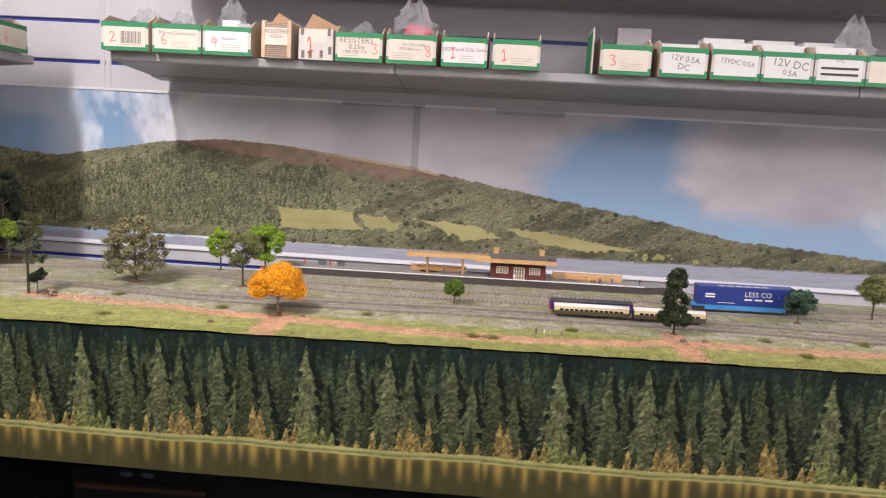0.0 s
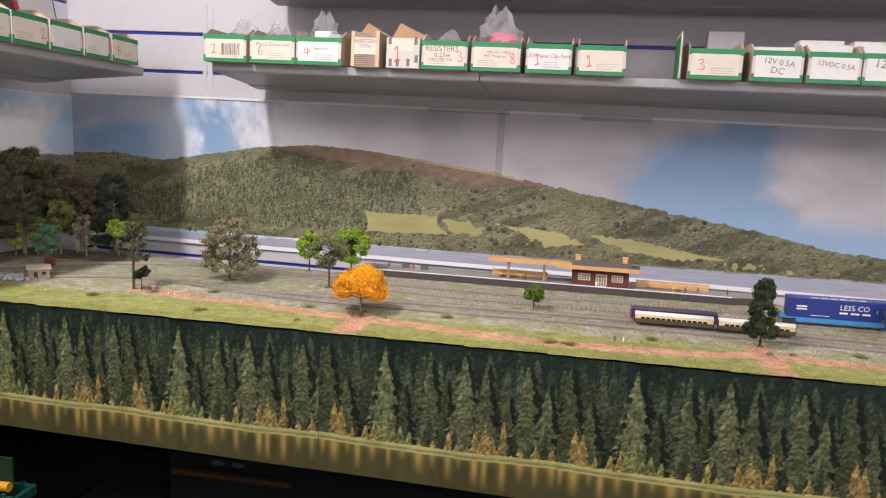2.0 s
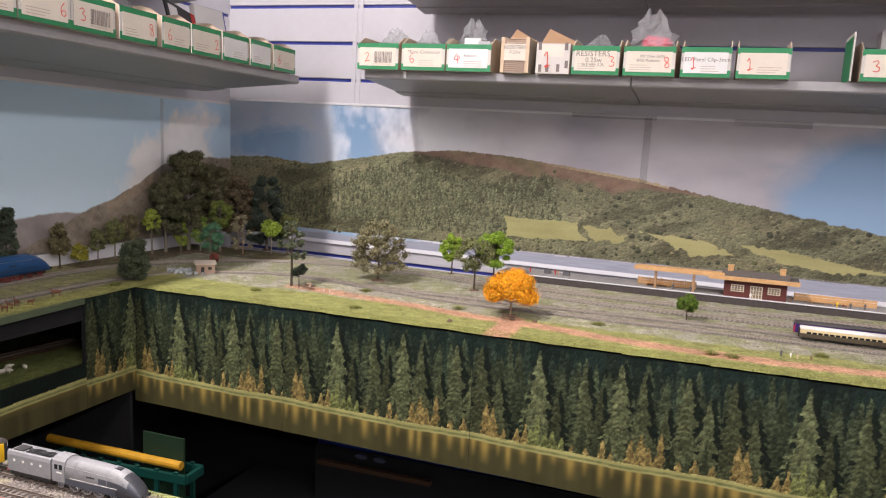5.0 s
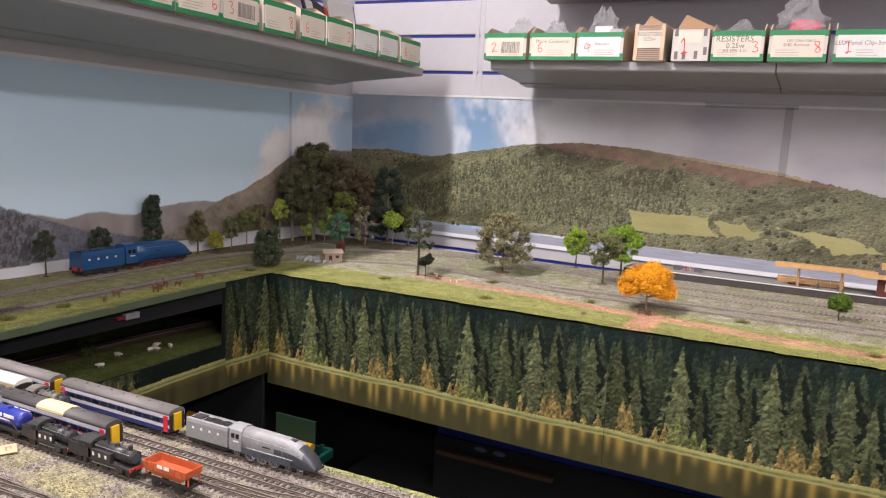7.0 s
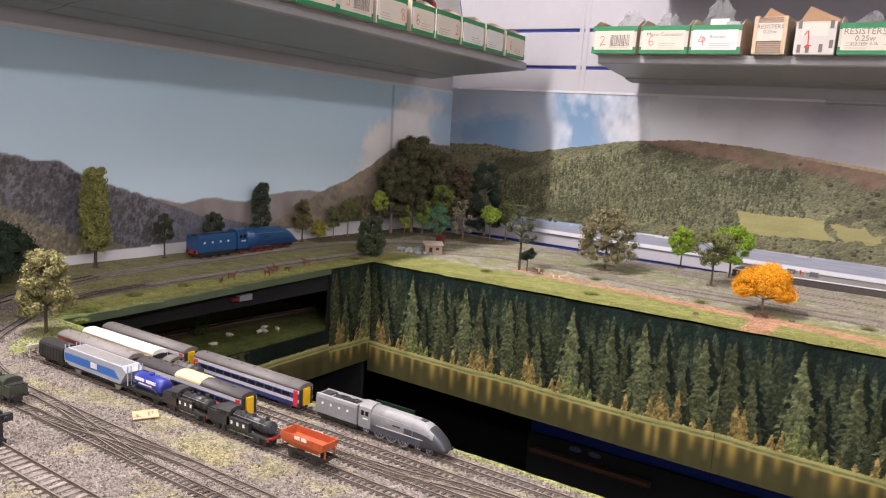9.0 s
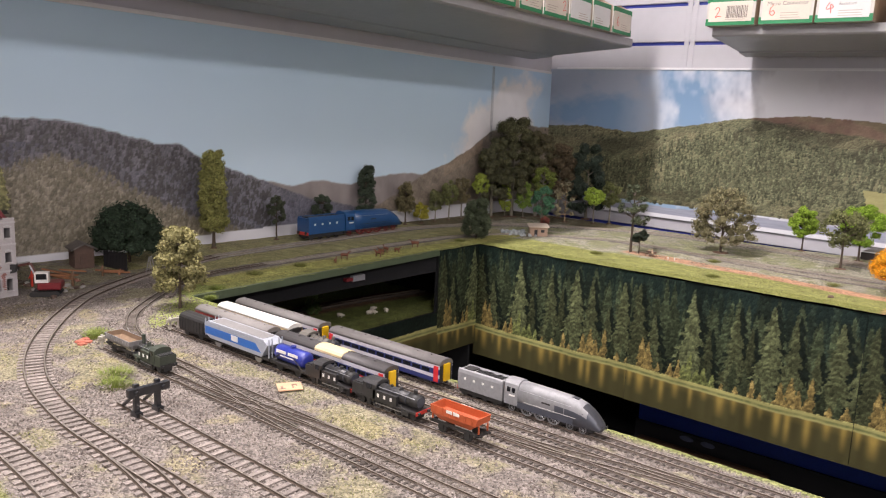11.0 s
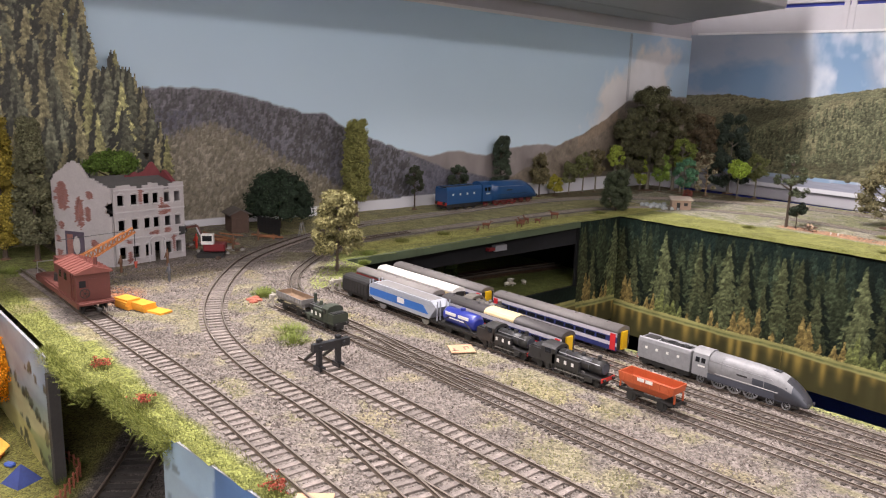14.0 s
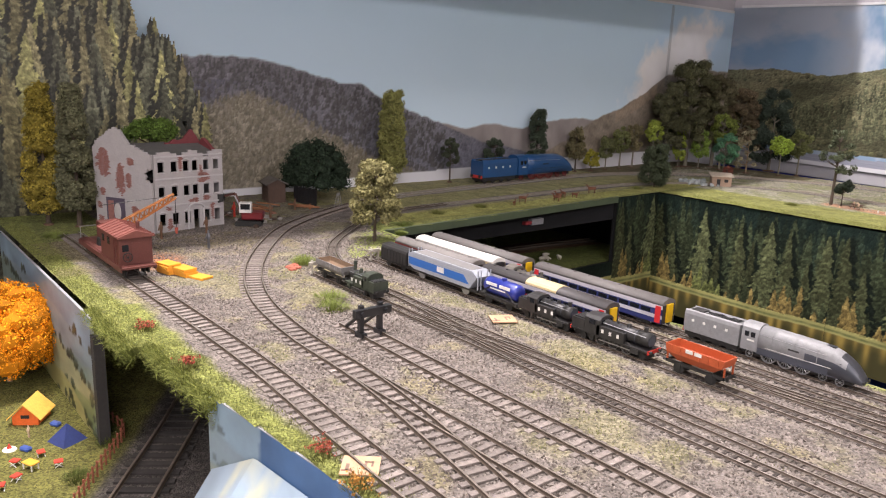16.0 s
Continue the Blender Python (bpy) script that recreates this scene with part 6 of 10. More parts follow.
MK = [(0, 0.30, M_NAVY), (0.30, 0.40, M_LILAC), (0.40, 0.47, M_DOOR), (0.47, 0.78, M_NAVY), (0.78, 1.0, M_LILAC)]
MK2 = [(0, 0.26, M_NAVY), (0.26, 0.46, M_LILAC), (0.46, 0.78, M_NAVY), (0.78, 1.0, M_LILAC)]
coach(pose(-0.495, 0.525, RAIL_N), 0.153, 0.0190, 0.0262, MK2, M_ROOF, (M_DARK, M_YEL), "blue and white model coach with a grey roof and red doors", 11, doors=M_DOOR)
coach(pose(-0.664, 0.525, RAIL_N), 0.150, 0.0190, 0.0262, MK2, M_ROOF, (M_DARK, M_YEL), "blue and white model coach with a dark grey roof", 11, doors=M_DOOR)
coach(pose(-0.671, 0.499, RAIL_N), 0.130, 0.0188, 0.0262, [(0, 0.5, M_BROWN), (0.5, 1, M_CREAM)], M_WROOF, (M_DARK, M_DARK), "cream and brown model coach with a white roof", 10)
coach(pose(-0.675, 0.473, RAIL_N), 0.132, 0.0188, 0.0262, [(0, 1, M_MAROON)], M_ROOF2, (M_MAROON, M_DARK), "maroon model coach with a grey roof", 10)
co = coach(pose(-0.517, 0.473, RAIL_N), 0.156, 0.0188, 0.0262, MK, M_ROOFD, (M_DARK, M_YEL), "red, white and blue model coach with a cream roof panel", 11, doors=M_DOOR)
part("roof_panel", fixed(extrude(bmesh.new(), [(-0.0097, 0.0214), (-0.0094, 0.0236), (-0.0075, 0.0254), (-0.0038, 0.0266), (0, 0.0270), (0.0038, 0.0266), (0.0075, 0.0254), (0.0094, 0.0236), (0.0097, 0.0214)], -0.016, 0.022)), M_CREAM, co, "plain cream roof panel")
# units by the path
coach(pose(0.392, 1.450, RAIL_N, 0, 0, -2.6), 0.134, 0.0185, 0.0225, [(0, 0.5, M_BROWN), (0.5, 1, M_CREAM)], M_WROOF, (M_BROWN, M_DARK), "cream and brown model railcar with a white roof", 13)
coach(pose(0.530, 1.441, RAIL_N, 0, 0, -4.0), 0.124, 0.0185, 0.0225, [(0, 0.5, M_BROWN), (0.5, 1, M_CREAM)], M_WROOF, (M_BROWN, M_DARK), "cream and brown model railcar with a white roof", 12)
co = coach(pose(0.395, 1.4845, RAIL_N, 0, 0, -1.0), 0.150, 0.0185, 0.0245, [(0, 1, M_PURPLE)], M_ROOFD, (M_DOOR, M_PURPLE), "dark purple model railcar with a red front", 11)
part("front_panel", boxes((-0.0768, -0.0752, -0.0080, 0.0080, 0.005, 0.015)), M_DOOR, co, "red front panel")


M_WHEELG = mat("worn_grey_wheel", (0.10, 0.095, 0.09), 0.45, metal=0.4, var=0.2)


def black_engine(m, length, body, beam, label, boiler=0.0056, stack=0.0245, tank=0.0165):
    """A small steam engine, chimney to +x."""
    t = empty("model_locomotive", m, label, "model train")
    L = length / 2
    part("footplate", boxes((-L, L, -0.0088, 0.0088, 0.0072, 0.0086)), body, t)
    part("frame", boxes((-L * 0.96, L * 0.96, -0.0040, 0.0040, 0.002, 0.0074)), M_DARK, t)
    bx = -L * 0.25
    bm = bmesh.new()
    tube(bm, (bx, 0, 0.0150), (L * 0.90, 0, 0.0150), boiler, boiler * 0.95, 16)
    smooth(part("boiler", bm, body, t))
    bm = bmesh.new()
    tube(bm, (L * 0.66, 0, 0.0150), (L * 0.93, 0, 0.0150), boiler + 0.0004, n=16)
    smooth(part("smokebox", bm, M_DARK, t))
    for x, r, h, nm in ((L * 0.78, 0.0016, stack, "chimney"), (L * 0.36, 0.0022, 0.0228, "dome"), (L * 0.08, 0.0013, 0.0222, "safety_valve")):
        bm = bmesh.new()
        tube(bm, (x, 0, 0.0195), (x, 0, h), r, r * (1.15 if nm == "chimney" else 0.75), 10)
        part(nm, bm, body, t)
    for s in (-1, 1):
        part("side_tank", boxes((-L * 0.30, L * 0.42, s * 0.0060 - 0.0014 * (s < 0) * 2, s * 0.0060 + 0.0014 * (s > 0) * 2, 0.0084, tank)), body, t)
        for k in range(3):
            part("tank_letter", boxes((-L * 0.16 + k * 0.0075, -L * 0.16 + k * 0.0075 + 0.0022, s * 0.0089 - 0.0002, s * 0.0089 + 0.0002, 0.0112, 0.0142)), M_WHITEP, t)
        part("cylinder", boxes((L * 0.60, L * 0.80, s * 0.0082 - 0.0014, s * 0.0082 + 0.0014, 0.0040, 0.0074)), body, t)
        bm = bmesh.new()
        tube(bm, (-L * 0.25, s * 0.0068, 0.0042), (L * 0.7, s * 0.0068, 0.0046), 0.0005, n=5)
        part("coupling_rod", bm, M_STEEL, t)
        for e in (-1, 1):
            bm = bmesh.new()
            tube(bm, (e * L, s * 0.0058, 0.0078), (e * (L + 0.0026), s * 0.0058, 0.0078), 0.0012, n=8)
            part("buffer", bm, M_DARK, t)
    cabm = bmesh.new()
    extrude(cabm, [(-0.0088, 0.0085), (-0.0088, 0.0205), (-0.0060, 0.0228), (0, 0.0238), (0.0060, 0.0228), (0.0088, 0.0205), (0.0088, 0.0085)], -L * 0.62, -L * 0.22)
    cb = part("cab", fixed(cabm), body, t)
    for s in (-1, 1):
        part("cab_window", boxes((-L * 0.50, -L * 0.34, s * 0.0088 - 0.0003, s * 0.0088 + 0.0003, 0.0160, 0.0202)), M_GLASS, cb)
    for k in range(4):
        bm = bmesh.new()
        x = L * (-0.05 + 0.22 * k)
        tube(bm, (x - 0.0003, 0, 0.0150), (x + 0.0003, 0, 0.0150), boiler + 0.0002, n=16)
        part("boiler_band", bm, M_GUNM, t)
    for s in (-1, 1):
        bm = bmesh.new()
        tube(bm, (-L * 0.2, s * 0.0050, 0.0185), (L * 0.88, s * 0.0050, 0.0183), 0.0003, n=4)
        part("handrail", bm, M_STEEL, t)
        part("cab_step", boxes((-L * 0.46, -L * 0.36, s * 0.0085 - 0.0006, s * 0.0085 + 0.0006, 0.0022, 0.0075)), M_DARK, t)
        part("spectacle_plate", boxes((-L * 0.221, -L * 0.215, s * 0.0045 - 0.0018, s * 0.0045 + 0.0018, 0.0175, 0.0205)), M_GLASS, cb)
    bm = bmesh.new()
    tube(bm, (L * 0.93, 0, 0.0150), (L * 0.945, 0, 0.0150), 0.0045, n=14)
    part("smokebox_door", bm, M_GUNM, t)
    part("bunker", boxes((-L * 0.98, -L * 0.63, -0.0085, 0.0085, 0.0085, 0.0172)), body, t)
    part("bunker_coal", boxes((-L * 0.95, -L * 0.66, -0.0070, 0.0070, 0.0165, 0.0182)), M_COAL, t)
    for e in (-1, 1):
        part("buffer_beam", boxes((min(e * L, e * (L + 0.0008)), max(e * L, e * (L + 0.0008)), -0.0086, 0.0086, 0.0062, 0.0092)), beam, t)
    wheels(t, (-L * 0.22, L * 0.12, L * 0.46), 0.0050, 0.0122, M_WHEELG, 0.0012, 10, "driving_wheel")
    wheels(t, (-L * 0.70, L * 0.84), 0.0030, 0.0105, M_DARK, 0.0012, 0, "carrying_wheel")
    return t


M_ENG = mat("sooty_black_engine", (0.026, 0.025, 0.025), 0.45, var=0.3, scale=160)
M_ENGG = mat("dark_green_engine", (0.040, 0.048, 0.034), 0.55, var=0.25, scale=160)
black_engine(pose(-0.4160, 0.447, RAIL_N), 0.076, M_ENG, M_RED, "sooty black model tank engine in the yard")
black_engine(pose(-0.4870, 0.447, RAIL_N), 0.060, M_ENG, M_DARK, "black model steam engine coupled behind another")
black_engine(pose(-0.646, 0.361, RAIL_N, 0, 0, 180), 0.050, M_ENGG, M_DARK, "small dark green model tank engine on a siding", 0.0044, 0.0285, 0.0170)
black_engine(pose(-0.570, 0.499, RAIL_N), 0.062, mat("brown_grey_engine", (0.11, 0.10, 0.085), 0.6), M_DARK, "weathered grey model steam engine among the coaches")


def hopper(m, length, width, z1, slope, body, label, wheel_r=0.0042, rim=0.0008, base=0.010, stripes=(), inner=None, letters=True):
    """Open hopper wagon along x with sloping ends."""
    t = empty("model_wagon", m, label, "model wagon", group="goods wagons")
    L, w = length / 2, width / 2
    bm = bmesh.new()
    lo, hi = (L - slope, w * 0.62, base), (L, w, z1)
    def ring(a, b, z):
        return [(-a, -b, z), (a, -b, z), (a, b, z), (-a, b, z)]
    mid = base + (z1 - base) * 0.48
    rings = [ring(L - slope, w * 0.62, base), ring(L - slope * 0.15, w, mid), ring(L, w, z1), ring(L - rim, w - rim, z1), ring(L - rim - slope * 0.15, w - rim, mid), ring(L - slope - rim, w * 0.5, base + 0.001)]
    loft(bm, rings)
    bm.faces.index_update()
    for f in bm.faces:
        f.material_index = 1 if 12 <= f.index < 20 else 0
    part("hopper_body", fixed(bm), [body, inner or body], t)
    for k in range(6):
        x = -L * 0.8 + k * L * 0.32
        for s in (-1, 1):
            part("rib", boxes((x - 0.0005, x + 0.0005, s * w - 0.0006, s * w + 0.0006, mid, z1)), body, t)
    if letters:
        for s in (-1, 1):
            for k in (-1, 1):
                part("lettering_bar", boxes((k * L * 0.15 - L * 0.12, k * L * 0.15 + L * 0.12, s * (w + 0.0008) - 0.0002, s * (w + 0.0008) + 0.0002, mid + 0.0035, mid + 0.0060)), M_WHITEP, t)
    part("underframe", boxes((-L, L, -w * 0.72, -w * 0.60, base - 0.0035, base - 0.0010), (-L, L, w * 0.60, w * 0.72, base - 0.0035, base - 0.0010), (-L, -L + 0.001, -w * 0.72, w * 0.72, base - 0.0035, base - 0.001), (L - 0.001, L, -w * 0.72, w * 0.72, base - 0.0035, base - 0.001)), M_DARK, t)
    for e in (-1, 1):
        for s in (-1, 1):
            bm = bmesh.new()
            tube(bm, (e * L, s * 0.0055, base - 0.0022), (e * (L + 0.0024), s * 0.0055, base - 0.0022), 0.0011, n=8)
            part("buffer", bm, M_DARK, t)
            part("axle_box", boxes((e * L * 0.55 - 0.0018, e * L * 0.55 + 0.0018, s * w * 0.68 - 0.0006, s * w * 0.68 + 0.0006, wheel_r * 0.5, base - 0.001)), M_DARK, t)
        part("end_post", boxes((e * L * 0.97 - 0.0006, e * L * 0.97 + 0.0006, -w * 0.7, -w * 0.6, base - 0.001, mid), (e * L * 0.97 - 0.0006, e * L * 0.97 + 0.0006, w * 0.6, w * 0.7, base - 0.001, mid)), body, t)
    wheels(t, (-L * 0.55, L * 0.55), wheel_r, 0.0102, M_DARK, 0.0013)
    return t


M_ORANGE = mat("rust_orange_wagon_paint", (0.42, 0.085, 0.028), 0.5, var=0.12, scale=120)
M_GREYW = mat("grey_wagon_paint", (0.21, 0.20, 0.195), 0.55, var=0.2)
M_RUSTY = mat("rusty_load", (0.22, 0.145, 0.09), 0.8, var=0.3, scale=250)
hopper(pose(-0.3390, 0.447, RAIL_N), 0.0475, 0.0175, 0.0215, 0.009, M_ORANGE, "orange open hopper wagon with white lettering bars")
hopper(pose(-0.702, 0.361, RAIL_N), 0.050, 0.0185, 0.0195, 0.004, M_GREYW, "grey open wagon with a rusty rim", letters=False, inner=M_RUSTY)
M_HOPB = mat("blue_hopper_paint", (0.03, 0.13, 0.42), 0.45, var=0.1)
M_HOPW = mat("pale_grey_hopper_paint", (0.34, 0.36, 0.40), 0.45, var=0.12)


def aggregate_hopper(m, label):
    t = empty("model_wagon", m, label, "model wagon", group="goods wagons")
    bm = bmesh.new()
    extrude(bm, [(-0.033, 0.0085), (-0.0405, 0.0120), (-0.0405, 0.0235), (-0.0355, 0.0265), (0.0355, 0.0265), (0.0405, 0.0215), (0.0330, 0.0085)], -0.0095, 0.0095, axis="y")
    part("wagon_body", fixed(bm), M_HOPW, t)
    for s in (-1, 1):
        bm = bmesh.new()
        extrude(bm, [(-0.0395, 0.0125), (-0.0395, 0.0205), (0.026, 0.0205), (0.0325, 0.0125)], s * 0.0095 - 0.0002, s * 0.0095 + 0.0003, axis="y")
        pn = part("side_panel", fixed(bm), M_HOPB, t, "blue side panel")
        part("emblem", boxes((-0.004, 0.004, s * 0.0099 - 0.0002, s * 0.0099 + 0.0002, 0.0145, 0.0200)), M_WHITEP, pn)
        for z in (0.0225, 0.0248):
            part("rail_bar", boxes((-0.036, 0.036, s * 0.0092 - 0.0005, s * 0.0092 + 0.0005, z, z + 0.0007)), M_HOPW, t)
        for e in (-1, 1):
            part("ladder", boxes((e * 0.0408 - 0.0004, e * 0.0408 + 0.0004, s * 0.004 - 0.0004, s * 0.004 + 0.0004, 0.009, 0.028), (e * 0.0408 - 0.0004, e * 0.0408 + 0.0004, s * 0.008 - 0.0004, s * 0.008 + 0.0004, 0.009, 0.028)), M_HOPW, t)
    part("load_opening", boxes((-0.033, 0.033, -0.0075, 0.0075, 0.0262, 0.0268)), M_GREYW, t)
    part("frame", boxes((-0.041, 0.041, -0.0085, 0.0085, 0.0062, 0.0086)), M_DARK, t)
    wheels(t, (-0.026, 0.026), 0.0042, 0.0102, M_STEEL, 0.0013)
    return t


aggregate_hopper(pose(-0.6265, 0.447, RAIL_N) @ Matrix.Diagonal((1.34, 1, 1, 1)), "blue and pale grey model aggregate hopper wagon")


def tank_wagon(m, label):
    t = empty("model_wagon", m, label, "model wagon", group="goods wagons")
    blue = mat("glossy_tank_blue", (0.022, 0.034, 0.24), 0.3, var=0.08, coat=0.4)
    bm = bmesh.new()
    rings = []
    for x, r in ((-0.0195, 0.004), (-0.0188, 0.0065), (-0.017, 0.0076), (0.017, 0.0076), (0.0188, 0.0065), (0.0195, 0.004)):
        rings.append([(x, r * math.cos(a), 0.0158 + r * math.sin(a)) for a in np.linspace(0, 6.2832, 18, endpoint=False)])
    loft(bm, rings)
    smooth(part("tank", fixed(bm), blue, t))
    bm = bmesh.new()
    tube(bm, (0, 0, 0.0225), (0, 0, 0.0252), 0.0024, n=12)
    part("filler_dome", bm, blue, t)
    for s in (-1, 1):
        for x0, x1, z0, z1 in ((-0.0145, -0.002, 0.0178, 0.0205), (0.001, 0.0135, 0.0178, 0.0205), (-0.0095, 0.0085, 0.0150, 0.0162)):
            ob = part("lettering_bar", boxes((x0, x1, -0.0003, 0.0003, z0 - 0.0158, z1 - 0.0158)), M_WHITEP, t)
            ob.matrix_local = pose(0, s * 0.00735, 0.0158)
        bm = bmesh.new()
        tube(bm, (-0.0205, s * 0.0085, 0.0090), (-0.009, s * 0.0078, 0.0170), 0.0005, n=5)
        tube(bm, (0.0205, s * 0.0085, 0.0090), (0.009, s * 0.0078, 0.0170), 0.0005, n=5)
        part("stay", bm, M_DARK, t)
    part("frame", boxes((-0.0225, 0.0225, -0.0085, 0.0085, 0.0062, 0.0088)), M_DARK, t)
    wheels(t, (-0.012, 0.012), 0.0042, 0.0102, M_DARK, 0.0013)
    return t


tank_wagon(pose(-0.5440, 0.447, RAIL_N) @ Matrix.Diagonal((1.12, 1.05, 1.05, 1)), "shiny blue model tank wagon with white lettering bars")


def box_van(m, label):
    t = empty("model_wagon", m, label, "model wagon", group="goods wagons")
    bm = bmesh.new()
    extrude(bm, [(-0.0092, 0.0080), (-0.0092, 0.0205), (-0.0080, 0.0228), (-0.0045, 0.0243), (0, 0.0248), (0.0045, 0.0243), (0.0080, 0.0228), (0.0092, 0.0205), (0.0092, 0.0080)], -0.0235, 0.0235)
    part("van_body", fixed(bm), M_ENG, t)
    for k in range(9):
        x = -0.0225 + k * 0.0056
        for s in (-1, 1):
            part("plank_rib", boxes((x - 0.0004, x + 0.0004, s * 0.0093 - 0.0004, s * 0.0093 + 0.0004, 0.0082, 0.0205)), M_ENG, t)
    part("frame", boxes((-0.0245, 0.0245, -0.0080, 0.0080, 0.0055, 0.0078)), M_DARK, t)
    wheels(t, (-0.014, 0.014), 0.0042, 0.0102, M_DARK, 0.0013)
    return t


box_van(pose(-0.7080, 0.447, RAIL_N), "black model box van at the end of a siding")


def container_wagon(m, label):
    """Larger gauge container flat."""
    t = empty("model_wagon", m, label, "model wagon", group="goods wagons")
    navy = mat("navy_container_paint", (0.016, 0.035, 0.20), 0.4, var=0.1, scale=60)
    deck = mat("bright_blue_frame_paint", (0.04, 0.21, 0.46), 0.4, var=0.08)
    box_ = part("container", fixed(boxes((-0.090, 0.090, -0.0165, 0.0165, 0.0150, 0.0505))), navy, t)
    part("container_lid", boxes((-0.0905, 0.0905, -0.0168, 0.0168, 0.0500, 0.0512)), mat("dull_blue_lid", (0.05, 0.075, 0.24), 0.5, var=0.15), box_)
    for k in range(36):
        x = -0.0865 + k * 0.00495
        part("corrugation", boxes((x - 0.0009, x + 0.0009, -0.0170, -0.0164, 0.0165, 0.0490)), navy, box_)
    words("LESS CO", 0.0135, M_WHITEP, box_, pose(0.022, -0.0174, 0.0375, 90, 0, 0), label="white slogan lettering")
    words("2", 0.0065, M_WHITEP, box_, pose(0.0595, -0.0174, 0.0335, 90, 0, 0))
    for k in range(3):
        part("lettering_bar", boxes((-0.003 + k * 0.019, 0.011 + k * 0.019, -0.01745, -0.0172, 0.0262, 0.0292)), M_WHITEP, box_)
    for z in (0.0345, 0.0295):
        part("lettering_bar", boxes((-0.076, -0.058, -0.01745, -0.0172, z, z + 0.0028)), M_WHITEP, box_)
    part("lettering_bar", boxes((-0.052, -0.020, -0.01745, -0.0172, 0.0195, 0.0205)), M_WHITEP, box_)
    for k in range(6):
        part("lid_lettering_bar", boxes((-0.05 + k * 0.016, -0.038 + k * 0.016, -0.012, -0.004, 0.0512, 0.0515)), M_WHITEP, box_)
    part("deck", boxes((-0.103, 0.103, -0.0160, 0.0160, 0.0118, 0.0148)), deck, t)
    part("sole_bar", boxes((-0.075, 0.075, -0.0162, -0.0150, 0.0060, 0.0120), (-0.075, 0.075, 0.0150, 0.0162, 0.0060, 0.0120)), deck, t)
    for x in (-0.088, 0.088):
        bogie(t, x * 0.95, 0.0056, 0.0165, 0.034)
    return t


container_wagon(pose(0.694, 1.551, RAIL_W, 0, 0, -1.2), "dark blue container on a bright blue model flat wagon")


def crane_wagon(m, label):
    """Red-brown breakdown crane: flat wagon to -x, crew van to +x."""
    t = empty("model_crane_wagon", m, label, "model wagon")
    red = mat("oxide_red_wagon_paint", (0.120, 0.036, 0.028), 0.6, var=0.15, scale=120)
    boom = mat("orange_boom_paint", (0.36, 0.135, 0.04), 0.5, var=0.12)
    part("deck", boxes((-0.12, 0.032, -0.0160, 0.0160, 0.0130, 0.0155)), red, t)
    for k in range(16):
        part("deck_plank", boxes((-0.118 + k * 0.0066, -0.1125 + k * 0.0066, -0.0155, 0.0155, 0.0155, 0.0163)), red, t)
    part("side_sill", boxes((-0.12, 0.032, -0.0172, -0.0158, 0.0095, 0.0150), (-0.12, 0.032, 0.0158, 0.0172, 0.0095, 0.0150)), red, t)
    van = part("crew_van", boxes((-0.036, 0.026, -0.0158, 0.0158, 0.0156, 0.0430)), red, t)
    bm = bmesh.new()
    extrude(bm, [(-0.0180, 0.0425), (-0.0180, 0.0438), (0, 0.0500), (0.0180, 0.0438), (0.0180, 0.0425)], -0.040, 0.030)
    roof = part("roof", fixed(bm), mat("faded_red_roof", (0.20, 0.066, 0.052), 0.6, var=0.15, scale=90), van)
    for k in range(8):
        bm = bmesh.new()
        x = -0.037 + k * 0.0090
        extrude(bm, [(-0.0181, 0.0438), (-0.0181, 0.0446), (0, 0.0508), (0.0181, 0.0446), (0.0181, 0.0438), (0, 0.0499)], x, x + 0.0010)
        part("roof_rib", fixed(bm), MATS["faded_red_roof"], roof)
    bm = bmesh.new()
    tube(bm, (0.016, 0.006, 0.047), (0.016, 0.006, 0.056), 0.0018, n=10)
    part("stove_pipe", bm, red, van)
    for s in (-1, 1):
        for x in (-0.026, -0.008):
            part("van_window", boxes((x - 0.0035, x + 0.0035, s * 0.0159 - 0.0003, s * 0.0159 + 0.0003, 0.0310, 0.0380)), M_GLASS, van)
        part("van_ladder", boxes((0.012, 0.0128, s * 0.0166 - 0.0004, s * 0.0166 + 0.0004, 0.015, 0.043), (0.019, 0.0198, s * 0.0166 - 0.0004, s * 0.0166 + 0.0004, 0.015, 0.043)), red, van)
        part("grab_rail", boxes((-0.119, -0.1182, s * 0.0150 - 0.0004, s * 0.0150 + 0.0004, 0.0155, 0.0290)), M_STEEL, t)
    part("end_door", boxes((0.0258, 0.0264, -0.0045, 0.0045, 0.0165, 0.0370)), red, van)
    part("end_window", boxes((0.0258, 0.0265, -0.0130, -0.0070, 0.0290, 0.0355)), M_GLASS, van)
    part("brake_wheel", wheel_bm(0.0048, 0.0008, 6), M_DARK, t).matrix_local = pose(0.0325, -0.010, 0.0245, 0, 0, 90)
    part("platform", boxes((0.026, 0.036, -0.0165, 0.0165, 0.0130, 0.0150)), red, t)
    part("end_rail", boxes((-0.1195, -0.1185, -0.0150, 0.0150, 0.0282, 0.0292)), M_STEEL, t)
    bm = bmesh.new()
    tube(bm, (-0.072, 0, 0.0160), (-0.072, 0, 0.024), 0.011, 0.010, 16)
    part("turntable", bm, M_DARK, t)
    part("jib_house", boxes((-0.083, -0.066, -0.007, 0.007, 0.024, 0.041)), red, t)
    bm = bmesh.new()
    a, b = Vector((-0.070, 0.006, 0.030)), Vector((-0.056, 0.070, 0.066))
    d = (b - a)
    side = Vector((d.y, -d.x, 0)).normalized() * 0.0045
    up = d.cross(side).normalized() * 0.005
